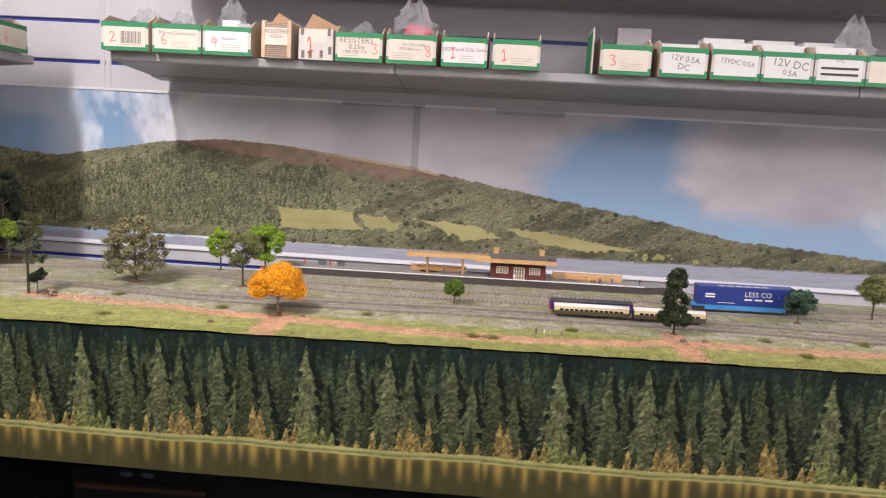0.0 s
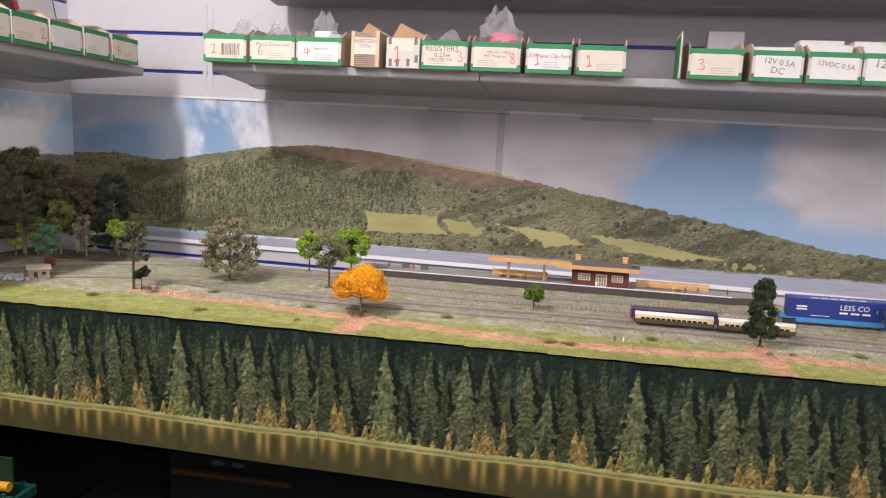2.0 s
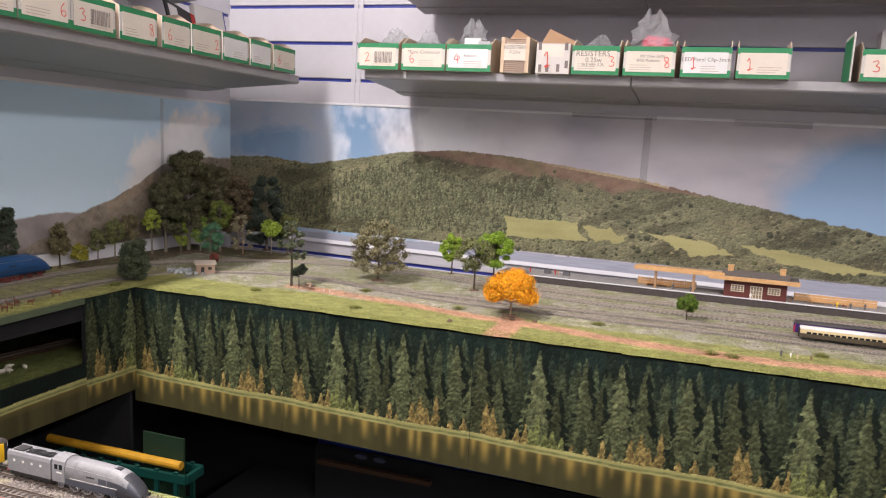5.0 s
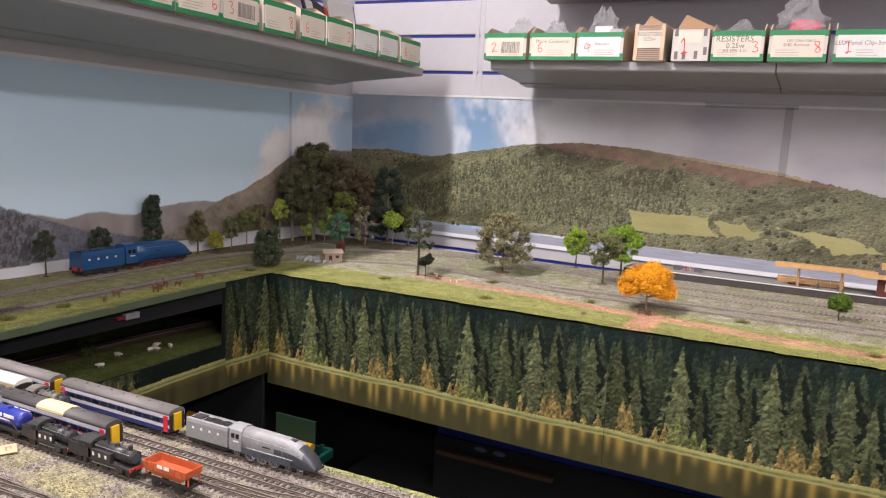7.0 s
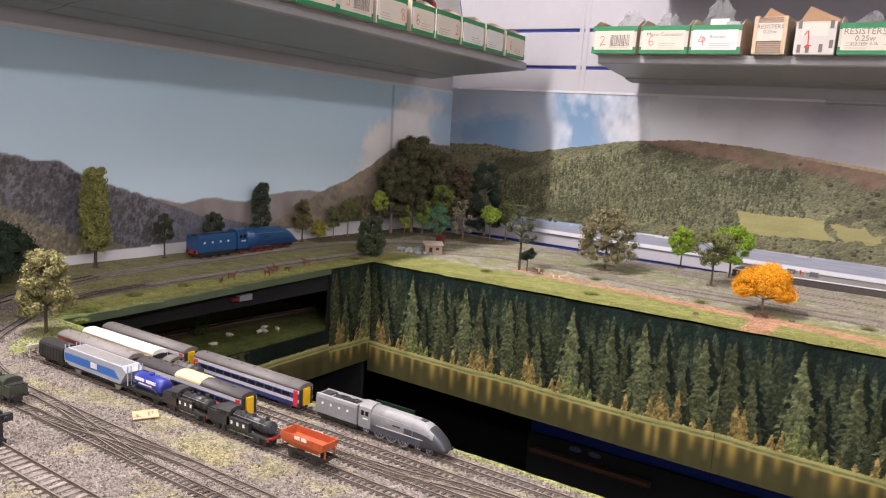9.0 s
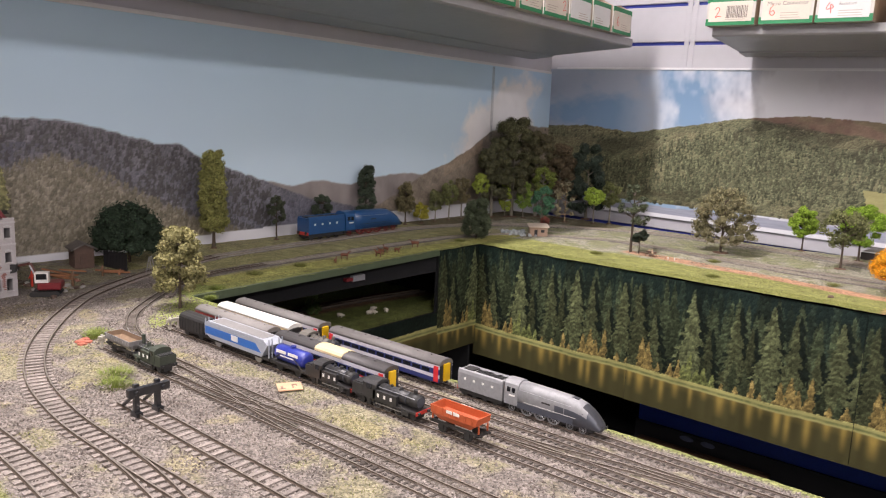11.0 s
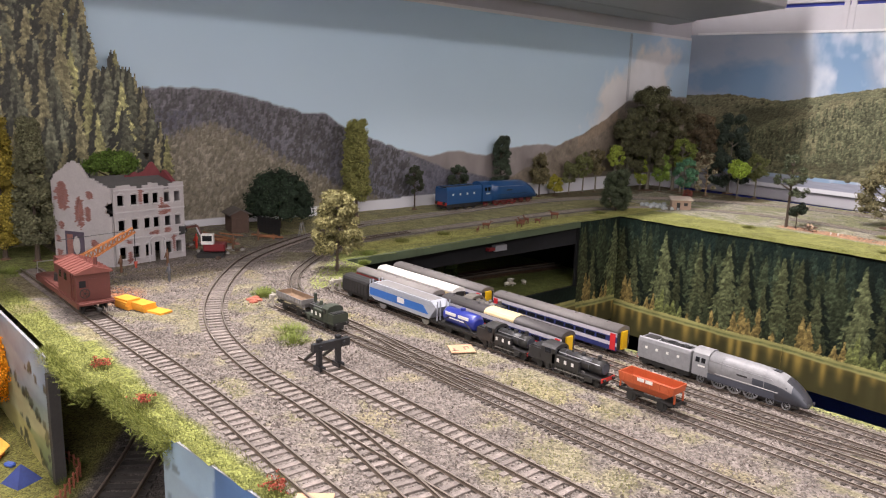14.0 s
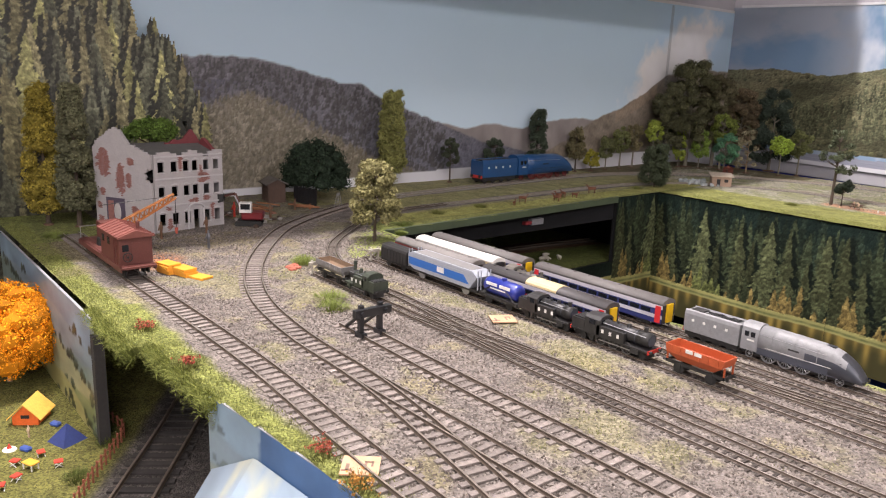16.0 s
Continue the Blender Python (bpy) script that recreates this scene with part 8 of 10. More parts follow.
for x, y, a, s in ((-0.962, 0.897, 40, 1.1), (-0.945, 0.965, 200, 1.0), (-0.958, 0.985, 190, 1.0), (-0.950, 1.02, 10, 0.95), (-0.965, 1.005, 170, 1.1), (-0.972, 1.095, 230, 1.25), (-0.945, 0.86, 120, 0.8)):
    deer(pose(x, y, TOP, 0, 0, a) @ Matrix.Scale(s, 4), "red-brown deer figurine grazing on the verge")
for k, (x, y) in enumerate(((-1.024, 0.946), (-1.004, 1.003), (-0.995, 1.041), (-0.994, 0.886), (-1.012, 1.018), (-1.0, 1.012), (-1.02, 1.03))):
    bm = bmesh.new()
    loft(bm, [[(xx, r * math.cos(a), 0.0055 + r * math.sin(a)) for a in np.linspace(0, 6.2832, 8, endpoint=False)] for xx, r in ((-0.007, 0.001), (-0.0055, 0.0032), (0.003, 0.0034), (0.0055, 0.002), (0.0085, 0.0016), (0.0095, 0.0006))])
    for xx in (-0.004, 0.003):
        for yy in (-0.0015, 0.0015):
            tube(bm, (xx, yy, 0), (xx, yy, 0.0045), 0.0006, n=5)
    ob = smooth(part("sheep_figurine", fixed(bm), mat("woolly_white_paint", (0.62, 0.58, 0.48), 0.8)))
    ob.matrix_basis = pose(x, y, LOWER, 0, 0, 70 * k + 20)
    tagged(ob, "white sheep figurine in the pasture", "figurine", "sheep figurines")
sig = empty("track_sensor", pose(-0.925, 0.895, 0.968, 0, 0, 90), "grey and red sensor box under the board edge", "sensor")
part("housing", boxes((-0.014, 0.014, -0.004, 0.012, 0.0, 0.010)), mat("grey_sensor_plastic", (0.25, 0.25, 0.26), 0.5), sig)
part("red_block", boxes((-0.030, -0.015, -0.004, 0.004, 0.002, 0.007)), mat("dull_red_plastic", (0.20, 0.015, 0.02), 0.5), sig)


# ---- ruined house ----
def ruined_house():
    m = pose(-1.018, 0.288, TOP - 0.0005, 0, 0, 99.2)
    t = empty("ruined_house", m, "grey bombed-out model house with empty windows and patches of brick", "building")
    grey = mat("grey_render_wall", (0.40, 0.375, 0.37), 0.8, var=0.1, scale=70, bump=0.25)
    trim = mat("pale_grey_moulding", (0.46, 0.44, 0.44), 0.75, var=0.08, scale=70)
    brick = mat("exposed_brick_red", (0.27, 0.12, 0.10), 0.85, var=0.3, scale=260, bump=0.5)
    W, T = 0.098, 0.003
    cols = [(0.005, 0.0135), (0.023, 0.0315), (0.040, 0.048), (0.053, 0.061), (0.069, 0.077), (0.084, 0.092)]
    rows = [(0.009, 0.024), (0.046, 0.059), (0.078, 0.091)]
    tops = [0.101, 0.1035, 0.104, 0.1015, 0.0975, 0.102, 0.105, 0.104, 0.100, 0.0955, 0.102, 0.104, 0.1035]
    bm = bmesh.new()
    xs = [0.0] + [e for c in cols for e in c] + [W]
    for k, (a, b) in enumerate(zip(xs, xs[1:])):
        if k % 2 == 0:
            box(bm, a, b, 0, T, 0, tops[k])
        else:
            z = 0.0
            for r0, r1 in rows:
                if r0 == rows[0][0] and k == 7:
                    r0, r1 = 0.0, 0.026
                if r0 > z:
                    box(bm, a, b, 0, T, z, r0)
                z = r1
            box(bm, a, b, 0, T, z, tops[k])
    wall = part("front_wall", bm, grey, t)
    for k, (a, b) in enumerate(cols):
        for j, (r0, r1) in enumerate(rows):
            if j == 0 and k == 3:
                continue
            part("window_sill", boxes((a - 0.001, b + 0.001, -0.0014, 0.0, r0 - 0.0014, r0)), trim, wall)
            part("window_head", fixed(extrude(bmesh.new(), [(a - 0.0012, r1 + 0.0005), (a - 0.0012, r1 + 0.0022), ((a + b) / 2, r1 + 0.0042), (b + 0.0012, r1 + 0.0022), (b + 0.0012, r1 + 0.0005), ((a + b) / 2, r1 + 0.0024)], -0.0012, 0.0, axis="y")), trim, wall)
    for z in (0.034, 0.0685, 0.097):
        part("string_course", boxes((0, W, -0.0012, 0.0, z, z + 0.0018)), trim, wall)
    bm = bmesh.new()
    pts = [(0.0565 + 0.0125 * math.cos(a), 0.027 + 0.0085 * math.sin(a)) for a in np.linspace(math.pi, 0, 11)]
    inner = [(0.0565 + 0.0105 * math.cos(a), 0.027 + 0.0065 * math.sin(a)) for a in np.linspace(0, math.pi, 11)]
    extrude(bm, pts + inner, -0.0022, 0.0, axis="y")
    part("door_arch", fixed(bm), trim, wall)
    for x in (0.0445, 0.0665):
        part("door_pilaster", boxes((x - 0.001, x + 0.001, -0.002, 0.0, 0, 0.027)), trim, wall)
    rng = np.random.default_rng(12)

    def brick_patch(host, cx, cz, rx, rz, y0, y1, clear, seed):
        """A patch where the render has fallen off: courses of small bricks inside a ragged outline."""
        course, step = 0.0013, 0.0034
        for r in range(int(2 * rz / course) + 1):
            z = cz - rz + r * course
            for k in range(int(2 * rx / step) + 2):
                x = cx - rx + (k - 0.5 * (r % 2)) * step
                d = math.hypot((x + step / 2 - cx) / rx, (z - cz) / rz)
                if d > 0.88 + 0.45 * noise.noise(Vector((x * 260, z * 200, seed))) or not clear(x, z):
                    continue
                part("brick", boxes((x + 0.0001, x + step - 0.0002, y0, y1, z, z + course - 0.00025)), brick, host)

    def open_wall(x, z):
        return 0.001 < x < W - 0.004 and not any(a - 0.0036 < x < b + 0.0004 and r0 - 0.002 < z < r1 + 0.001 for a, b in cols for r0, r1 in rows)
    for k, (cx, cz, rx, rz) in enumerate(((0.0365, 0.089, 0.0040, 0.012), (0.069, 0.068, 0.0090, 0.0075), (0.0655, 0.074, 0.003, 0.011), (0.055, 0.0385, 0.0095, 0.003), (0.073, 0.040, 0.006, 0.004), (0.0805, 0.022, 0.004, 0.014), (0.018, 0.030, 0.004, 0.003), (0.0185, 0.010, 0.005, 0.009))):
        brick_patch(wall, cx, cz, rx, rz, -0.0005, 0.0, open_wall, k)
    # side wall with a ragged broken top and a hole at the corner
    L = 0.093
    n = 44
    outline = [(L, 0.0)]
    for k in range(n, -1, -1):
        f = k / n
        top = np.interp(f, [0, 0.06, 0.22, 0.36, 0.44, 0.50, 0.60, 0.70, 0.84, 0.93, 1.0], [0.101, 0.103, 0.109, 0.113, 0.124, 0.130, 0.132, 0.128, 0.119, 0.114, 0.104])
        top = round(top / 0.0026) * 0.0026 + 0.0008 * noise.noise(Vector((k * 1.7, 0, 0)))
        if k < n:
            outline.append((L * (k + 0.98) / n, top))
        outline.append((L * k / n, top))
    outline += [(0, 0.083), (0.004, 0.081), (0.005, 0.0845), (0.008, 0.079), (0.0115, 0.077), (0.0085, 0.073), (0.0105, 0.069), (0.006, 0.068), (0.004, 0.064), (0, 0.066), (0, 0)]
    sd = part("side_wall", fixed(extrude(bmesh.new(), outline, 0.0, T, axis="y")), grey, t)
    sd.matrix_local = pose(-0.0008, 0.001, 0, 0, 0, 111)
    for k, (cx, cz, rx, rz) in enumerate(((0.0765, 0.087, 0.0120, 0.020), (0.050, 0.066, 0.0080, 0.022), (0.0365, 0.066, 0.0050, 0.012), (0.033, 0.090, 0.0065, 0.006), (0.080, 0.049, 0.005, 0.006), (0.086, 0.030, 0.004, 0.006), (0.030, 0.028, 0.007, 0.006), (0.085, 0.012, 0.005, 0.005))):
        brick_patch(sd, cx, cz, rx, rz, T, T + 0.0005, lambda x, z: 0.002 < x < L - 0.005 and 0.002 < z < 0.108, 20 + k)
    part("mural_panel", boxes((0.045, 0.075, T, T + 0.0006, 0.004, 0.042)), mat("dark_mural_panel", (0.075, 0.06, 0.085), 0.6, var=0.3, scale=90), sd)
    part("mural_shape", fixed(extrude(bmesh.new(), [(0.057 + 0.0055 * math.cos(a), 0.024 + 0.012 * math.sin(a)) for a in np.linspace(0, 6.2832, 16, endpoint=False)], T + 0.0006, T + 0.001, axis="y")), mat("pale_mural_shape", (0.45, 0.42, 0.40), 0.6, var=0.2, scale=120), sd)
    part("mural_pillar", boxes((0.063, 0.072, T + 0.0006, T + 0.0012, 0.004, 0.038)), brick, sd)
    dark = mat("dark_interior_board", (0.012, 0.012, 0.012), 0.9)
    part("floor_slab", boxes((0.0, W, 0.004, 0.06, 0.034, 0.036), (0.0, W, 0.004, 0.06, 0.0685, 0.0705)), dark, t)
    part("inner_wall", boxes((0.0, W, 0.06, 0.062, 0, 0.098)), dark, t)
    part("roof_slab", fixed(extrude(bmesh.new(), [(0.004, 0.0950), (0.060, 0.1080), (0.060, 0.1105), (0.004, 0.0975)], 0.0, W - 0.006)), mat("dark_grey_roof_slab", (0.105, 0.10, 0.095), 0.8, scale=120), t)
    part("end_wall", boxes((W - T, W, T, 0.06, 0, 0.098)), grey, t)
    gab = fixed(extrude(bmesh.new(), [(0.006, 0.098), (0.020, 0.1045), (0.032, 0.1125), (0.040, 0.116), (0.058, 0.098)], W - 0.006, W - 0.001))
    part("gable", gab, mat("maroon_gable_paint", (0.17, 0.035, 0.04), 0.7, scale=120), t, "broken maroon gable")
    bm = fixed(extrude(bmesh.new(), [(0.040, 0.098), (0.044, 0.1105), (0.050, 0.1100), (0.056, 0.1145), (0.064, 0.1125), (0.070, 0.1145), (0.081, 0.1265), (0.084, 0.1265), (0.098, 0.106), (0.098, 0.098)], 0.050, 0.053, axis="y"))
    part("rear_gable", bm, MATS["maroon_gable_paint"], t, "broken maroon gable")
    return t


ruined_house()
for x, y, c, lab in ((-0.985, 0.282, C_BROWN, "red-brown"), (-0.990, 0.342, C_BROWN, "brown"), (-0.910, 0.312, C_GREY, "dark"), (-1.075, 0.418, C_RED, "red"), (-1.045, 0.46, C_BROWN, "brown")):
    toy_figure(pose(x, y, TOP), 0.022, c, "small %s plastic workman figure beside the ruined house" % lab)
rng = np.random.default_rng(31)
rubble_tones = [mat("grey_rubble_stone", (0.30, 0.28, 0.26), 0.9, scale=200, bump=0.4), mat("brick_rubble", (0.22, 0.10, 0.07), 0.9, scale=200, bump=0.4), mat("dark_timber_rubble", (0.09, 0.06, 0.045), 0.9, scale=200)]
for k in range(46):
    x, y = -1.06 + 0.030 * rng.normal(), 0.432 + 0.020 * rng.normal()
    r = rng.uniform(0.0018, 0.0046)
    bm = bmesh.new()
    bmesh.ops.create_icosphere(bm, subdivisions=1, radius=r)
    for v in bm.verts:
        v.co = Vector((v.co.x * rng.uniform(0.7, 1.6), v.co.y * rng.uniform(0.7, 1.2), v.co.z * rng.uniform(0.5, 0.9)))
    ob = part("rubble_piece", bm, rubble_tones[int(rng.integers(0, 3))])
    ob.matrix_basis = pose(x, y, TOP + r * 0.35, 0, 0, rng.uniform(0, 180))
    tagged(ob, "broken piece of rubble beside the ruined house", "rubble", "rubble pieces")
sign = empty("marker_post", pose(-0.868, 0.226, TOP), "thin beige marker post on the spilled earth", "post")
bm = bmesh.new()
tube(bm, (0, 0, 0), (0, 0, 0.020), 0.0009, n=6)
part("post", bm, C_BEIGE, sign)
part("foot", boxes((-0.003, 0.003, -0.003, 0.003, 0, 0.0012)), C_WHITE, sign)


def excavator(m):
    t = empty("model_excavator", m, "small red and white model excavator with a black bucket", "excavator")
    red = mat("dark_red_machine_paint", (0.17, 0.018, 0.022), 0.4)
    for s in (-1, 1):
        bm = fixed(extrude(bmesh.new(), [(-0.016, 0.003), (-0.014, 0.0005), (0.014, 0.0005), (0.016, 0.003), (0.014, 0.006), (-0.014, 0.006)], s * 0.009 - 0.0032, s * 0.009 + 0.0032, axis="y"))
        part("crawler_track", bm, M_DARK, t)
    part("undercarriage", boxes((-0.010, 0.010, -0.006, 0.006, 0.003, 0.0075)), M_DARK, t)
    bm = bmesh.new()
    box(bm, -0.017, 0.008, -0.0105, 0.0105, 0.0076, 0.0165, 0.0015)
    part("engine_house", bm, red, t)
    cab = part("cab", boxes((-0.004, 0.010, 0.001, 0.0105, 0.0165, 0.0285)), C_WHITE, t, "white cab")
    for s in (0.0008, 0.0107):
        part("cab_window", boxes((-0.0025, 0.0085, s - 0.0002, s + 0.0002, 0.0205, 0.0270)), M_GLASS, cab)
    part("windscreen", boxes((0.0100, 0.0103, 0.002, 0.0095, 0.0195, 0.0270)), M_GLASS, cab)
    bm = bmesh.new()
    tube(bm, (0.008, -0.004, 0.014), (0.017, -0.004, 0.037), 0.0026, 0.0020, 6)
    tube(bm, (0.017, -0.004, 0.037), (0.030, -0.004, 0.034), 0.0020, 0.0017, 6)
    part("boom", bm, mat("dark_brown_boom_paint", (0.10, 0.035, 0.025), 0.5), t)
    for a, b in (((0.010, -0.001, 0.020), (0.017, -0.001, 0.035)), ((0.018, -0.001, 0.039), (0.029, -0.001, 0.037))):
        bm = bmesh.new()
        tube(bm, a, b, 0.0009, n=6)
        part("hydraulic_ram", bm, M_STEEL, t)
    bm = fixed(extrude(bmesh.new(), [(0.029, 0.036), (0.036, 0.037), (0.047, 0.030), (0.051, 0.017), (0.046, 0.009), (0.044, 0.018), (0.038, 0.026), (0.030, 0.028)], -0.011, 0.003, axis="y"))
    part("bucket", bm, M_DARK, t)
    for y in (-0.009, -0.004, 0.001):
        bm = bmesh.new()
        tube(bm, (0.047, y, 0.013), (0.041, y, 0.005), 0.0012, 0.0004, 5)
        part("bucket_tooth", bm, M_DARK, t)
    return t


excavator(pose(-1.012, 0.412, TOP, 0, 0, 236) @ Matrix.Scale(1.15, 4))


# shed, black fence, planks, ladder behind the curve
def shed(m):
    t = empty("garden_shed", m, "dark brown wooden model shed with a felt roof", "shed")
    wood = mat("dark_brown_shed_wood", (0.085, 0.05, 0.035), 0.75, var=0.25, scale=150)
    part("wall", boxes((-0.020, 0.020, -0.014, 0.014, 0, 0.030)), wood, t)
    for k in range(11):
        part("batten", boxes((-0.0195 + k * 0.0037, -0.0188 + k * 0.0037, -0.0146, -0.014, 0, 0.030)), wood, t)
    part("gable_end", fixed(extrude(bmesh.new(), [(-0.014, 0.030), (0.014, 0.030), (0, 0.0375)], -0.020, 0.020)), wood, t)
    for s in (-1, 1):
        part("roof_panel", fixed(extrude(bmesh.new(), [(0, 0.0375), (0, 0.0392), (s * 0.019, 0.0300), (s * 0.019, 0.0283)], -0.024, 0.024)), M_TILE, t)
    part("door", boxes((0.0200, 0.0208, -0.006, 0.005, 0.001, 0.024)), wood, t)
    return t


shed(pose(-1.172, 0.530, TOP, 0, 0, -12))
fence = empty("board_fence", pose(-1.147, 0.553, TOP, 0, 0, 12), "black upright-board model fence beside the shed", "fence")
for k in range(16):
    part("board", boxes((k * 0.0034, k * 0.0034 + 0.0028, 0, 0.0009, 0, 0.026 + 0.001 * (k % 3))), M_BLACKP, fence)
part("rail", boxes((0, 0.054, 0.0009, 0.0018, 0.019, 0.021)), M_BLACKP, fence)
M_PLANK = mat("orange_brown_planks", (0.25, 0.105, 0.045), 0.7, scale=120)
for k, (x, y, z, a, b) in enumerate(((-1.090, 0.535, 0.016, 60, 4), (-1.085, 0.542, 0.010, 55, 2), (-1.120, 0.470, 0.020, 60, 14), (-1.112, 0.462, 0.014, 75, 8), (-1.120, 0.480, 0.006, 50, 2), (-1.098, 0.472, 0.006, 25, 2), (-1.108, 0.488, 0.024, 95, 12))):
    pb = part("timber_plank", boxes((-0.020, 0.020, -0.0025, 0.0025, -0.002, 0.0)), M_PLANK)
    pb.matrix_basis = pose(x, y, TOP + z * 0.4, 0, b, a)
    tagged(pb, "orange-brown model timber plank lying beside the shed", "plank", "timber planks")
for x, y in ((-1.080, 0.545),):
    tr = part("trestle", boxes((-0.0015, 0.0015, -0.006, 0.006, 0, 0.007)), M_PLANK)
    tr.matrix_basis = pose(x, y, TOP, 0, 0, 60)
    tagged(tr, "orange-brown model trestle under planks", "trestle", "trestles")
lad = empty("step_ladder", pose(-1.062, 0.585, TOP, 0, 0, 30), "grey model step ladder beside the fence", "ladder")
for s in (-1, 1):
    bm = bmesh.new()
    tube(bm, (-0.005, s * 0.004, 0), (0, s * 0.003, 0.026), 0.0006, n=4)
    tube(bm, (0.006, s * 0.004, 0), (0, s * 0.003, 0.026), 0.0006, n=4)
    part("stile", bm, M_GREYW, lad)
for k in range(5):
    part("rung", boxes((-0.0046 + k * 0.0008, -0.0036 + k * 0.0008, -0.0036, 0.0036, 0.004 + k * 0.0045, 0.0047 + k * 0.0045)), M_GREYW, lad)
toy_figure(pose(-1.082, 0.520, TOP), 0.018, C_BROWN, "small brown plastic workman figure beside the planks")

# orange slabs, marker plates, buffer stops
M_SLAB = mat("bright_orange_card", (0.80, 0.36, 0.04), 0.55, var=0.1, scale=100)
for k, (x, y, n, a) in enumerate(((-0.826, 0.234, 5, 12), (-0.808, 0.244, 4, 15), (-0.790, 0.252, 1, 20))):
    for j in range(n):
        sb = part("building_slab", boxes((-0.0115, 0.0115, -0.0075, 0.0075, 0, 0.0020)), M_SLAB)
        sb.matrix_basis = pose(x + 0.0008 * math.sin(j * 3), y + 0.0008 * math.cos(j * 5), TOP + 0.0006 + j * 0.0021, 0, 0, a + 3 * math.sin(j * 2))
        tagged(sb, "bright orange model slab in a stack on the gravel", "slab", "stacked slabs")
M_PEACH = mat("peach_paper_tag", (0.55, 0.33, 0.20), 0.7, var=0.1)
M_INK = mat("faded_marker_ink", (0.22, 0.14, 0.10), 0.6)
for x, y, a, w in ((-0.379, 0.1795, 50, 0.021), (-0.518, 0.4215, 60, 0.022)):
    pt = empty("marker_tag", pose(x, y, TOP + 0.0012, 0, 0, a), "peach paper tag with ink marks lying in the yard", "tag", "yard tags")
    part("paper", boxes((-w / 2, w / 2, -0.010, 0.010, 0, 0.0008)), M_PEACH, pt)
    for q in ((-0.008, -0.006, -0.006, 0.001), (-0.010, -0.004, -0.0065, -0.005), (0.002, 0.0035, -0.005, 0.004), (0.002, 0.007, 0.003, 0.0043), (0.0058, 0.007, -0.001, 0.004)):
        part("ink_mark", boxes((q[0], q[1], q[2], q[3], 0.0008, 0.0010)), M_INK, pt)


def buffer_stop(m, s, material, label):
    t = empty("buffer_stop", m @ Matrix.Scale(s, 4), label, "buffer stop")
    for y in (-0.010, 0.010):
        part("post", boxes((-0.002, 0.002, y - 0.0022, y + 0.0022, 0, 0.029)), material, t)
        part("foot", boxes((-0.005, 0.006, y - 0.003, y + 0.003, 0, 0.004)), material, t)
        bm = bmesh.new()
        tube(bm, (-0.024, y, 0.003), (-0.001, y, 0.020), 0.0018, n=4)
        part("brace", bm, material, t)
    part("beam", boxes((0.0005, 0.006, -0.019, 0.019, 0.0195, 0.0265)), material, t)
    for y in (-0.0125, 0.0125):
        bm = bmesh.new()
        tube(bm, (0.006, y, 0.023), (0.009, y, 0.023), 0.002, n=10)
        part("buffer_pad", bm, material, t)
    return t


buffer_stop(pose(-0.551, 0.3015, TOP + 0.001), 0.92, M_BLACKP, "black timber model buffer stop at the end of a siding")
for y, x in ((0.361, -0.742), (0.447, -0.758)):
    buffer_stop(pose(x, y, TOP + 0.0008), 0.5, mat("pale_buffer_wood", (0.42, 0.39, 0.33), 0.7), "small pale model buffer stop at a siding end")
rng = np.random.default_rng(9)
for k, (x, y) in enumerate(((-0.772, 0.355), (-0.778, 0.349), (-0.768, 0.347), (-0.782, 0.357))):
    bm = bmesh.new()
    bmesh.ops.create_icosphere(bm, subdivisions=1, radius=0.005)
    for v in bm.verts:
        v.co = Vector((v.co.x * rng.uniform(0.8, 1.4), v.co.y, v.co.z * 0.5))
    ob = part("scrap_heap", bm, mat("red_brown_scrap", (0.36, 0.11, 0.07), 0.8, scale=300, bump=0.6))
    ob.matrix_basis = pose(x, y, TOP + 0.001, 0, 0, 40 * k)
    tagged(ob, "red-brown scrap heap beside the siding end", "heap", "scrap heaps")


# ---- camp field ----
def ridge_tent(m):
    t = empty("ridge_tent", m, "orange model ridge tent with a yellow flysheet", "tent")
    part("tent_body", fixed(extrude(bmesh.new(), [(-0.014, 0), (-0.014, 0.010), (0, 0.024), (0.014, 0.010), (0.014, 0)], -0.014, 0.016)), mat("orange_red_tent_cloth", (0.72, 0.13, 0.02), 0.7), t)
    fly = mat("yellow_flysheet", (0.80, 0.45, 0.08), 0.7)
    for s in (-1, 1):
        part("flysheet", fixed(extrude(bmesh.new(), [(0, 0.0255), (0, 0.0268), (s * 0.0185, 0.0085), (s * 0.0185, 0.0072)], -0.018, 0.020)), fly, t)
    part("window", boxes((0.0158, 0.0164, -0.0045, 0.0045, 0.008, 0.012)), M_DARK, t)
    return t


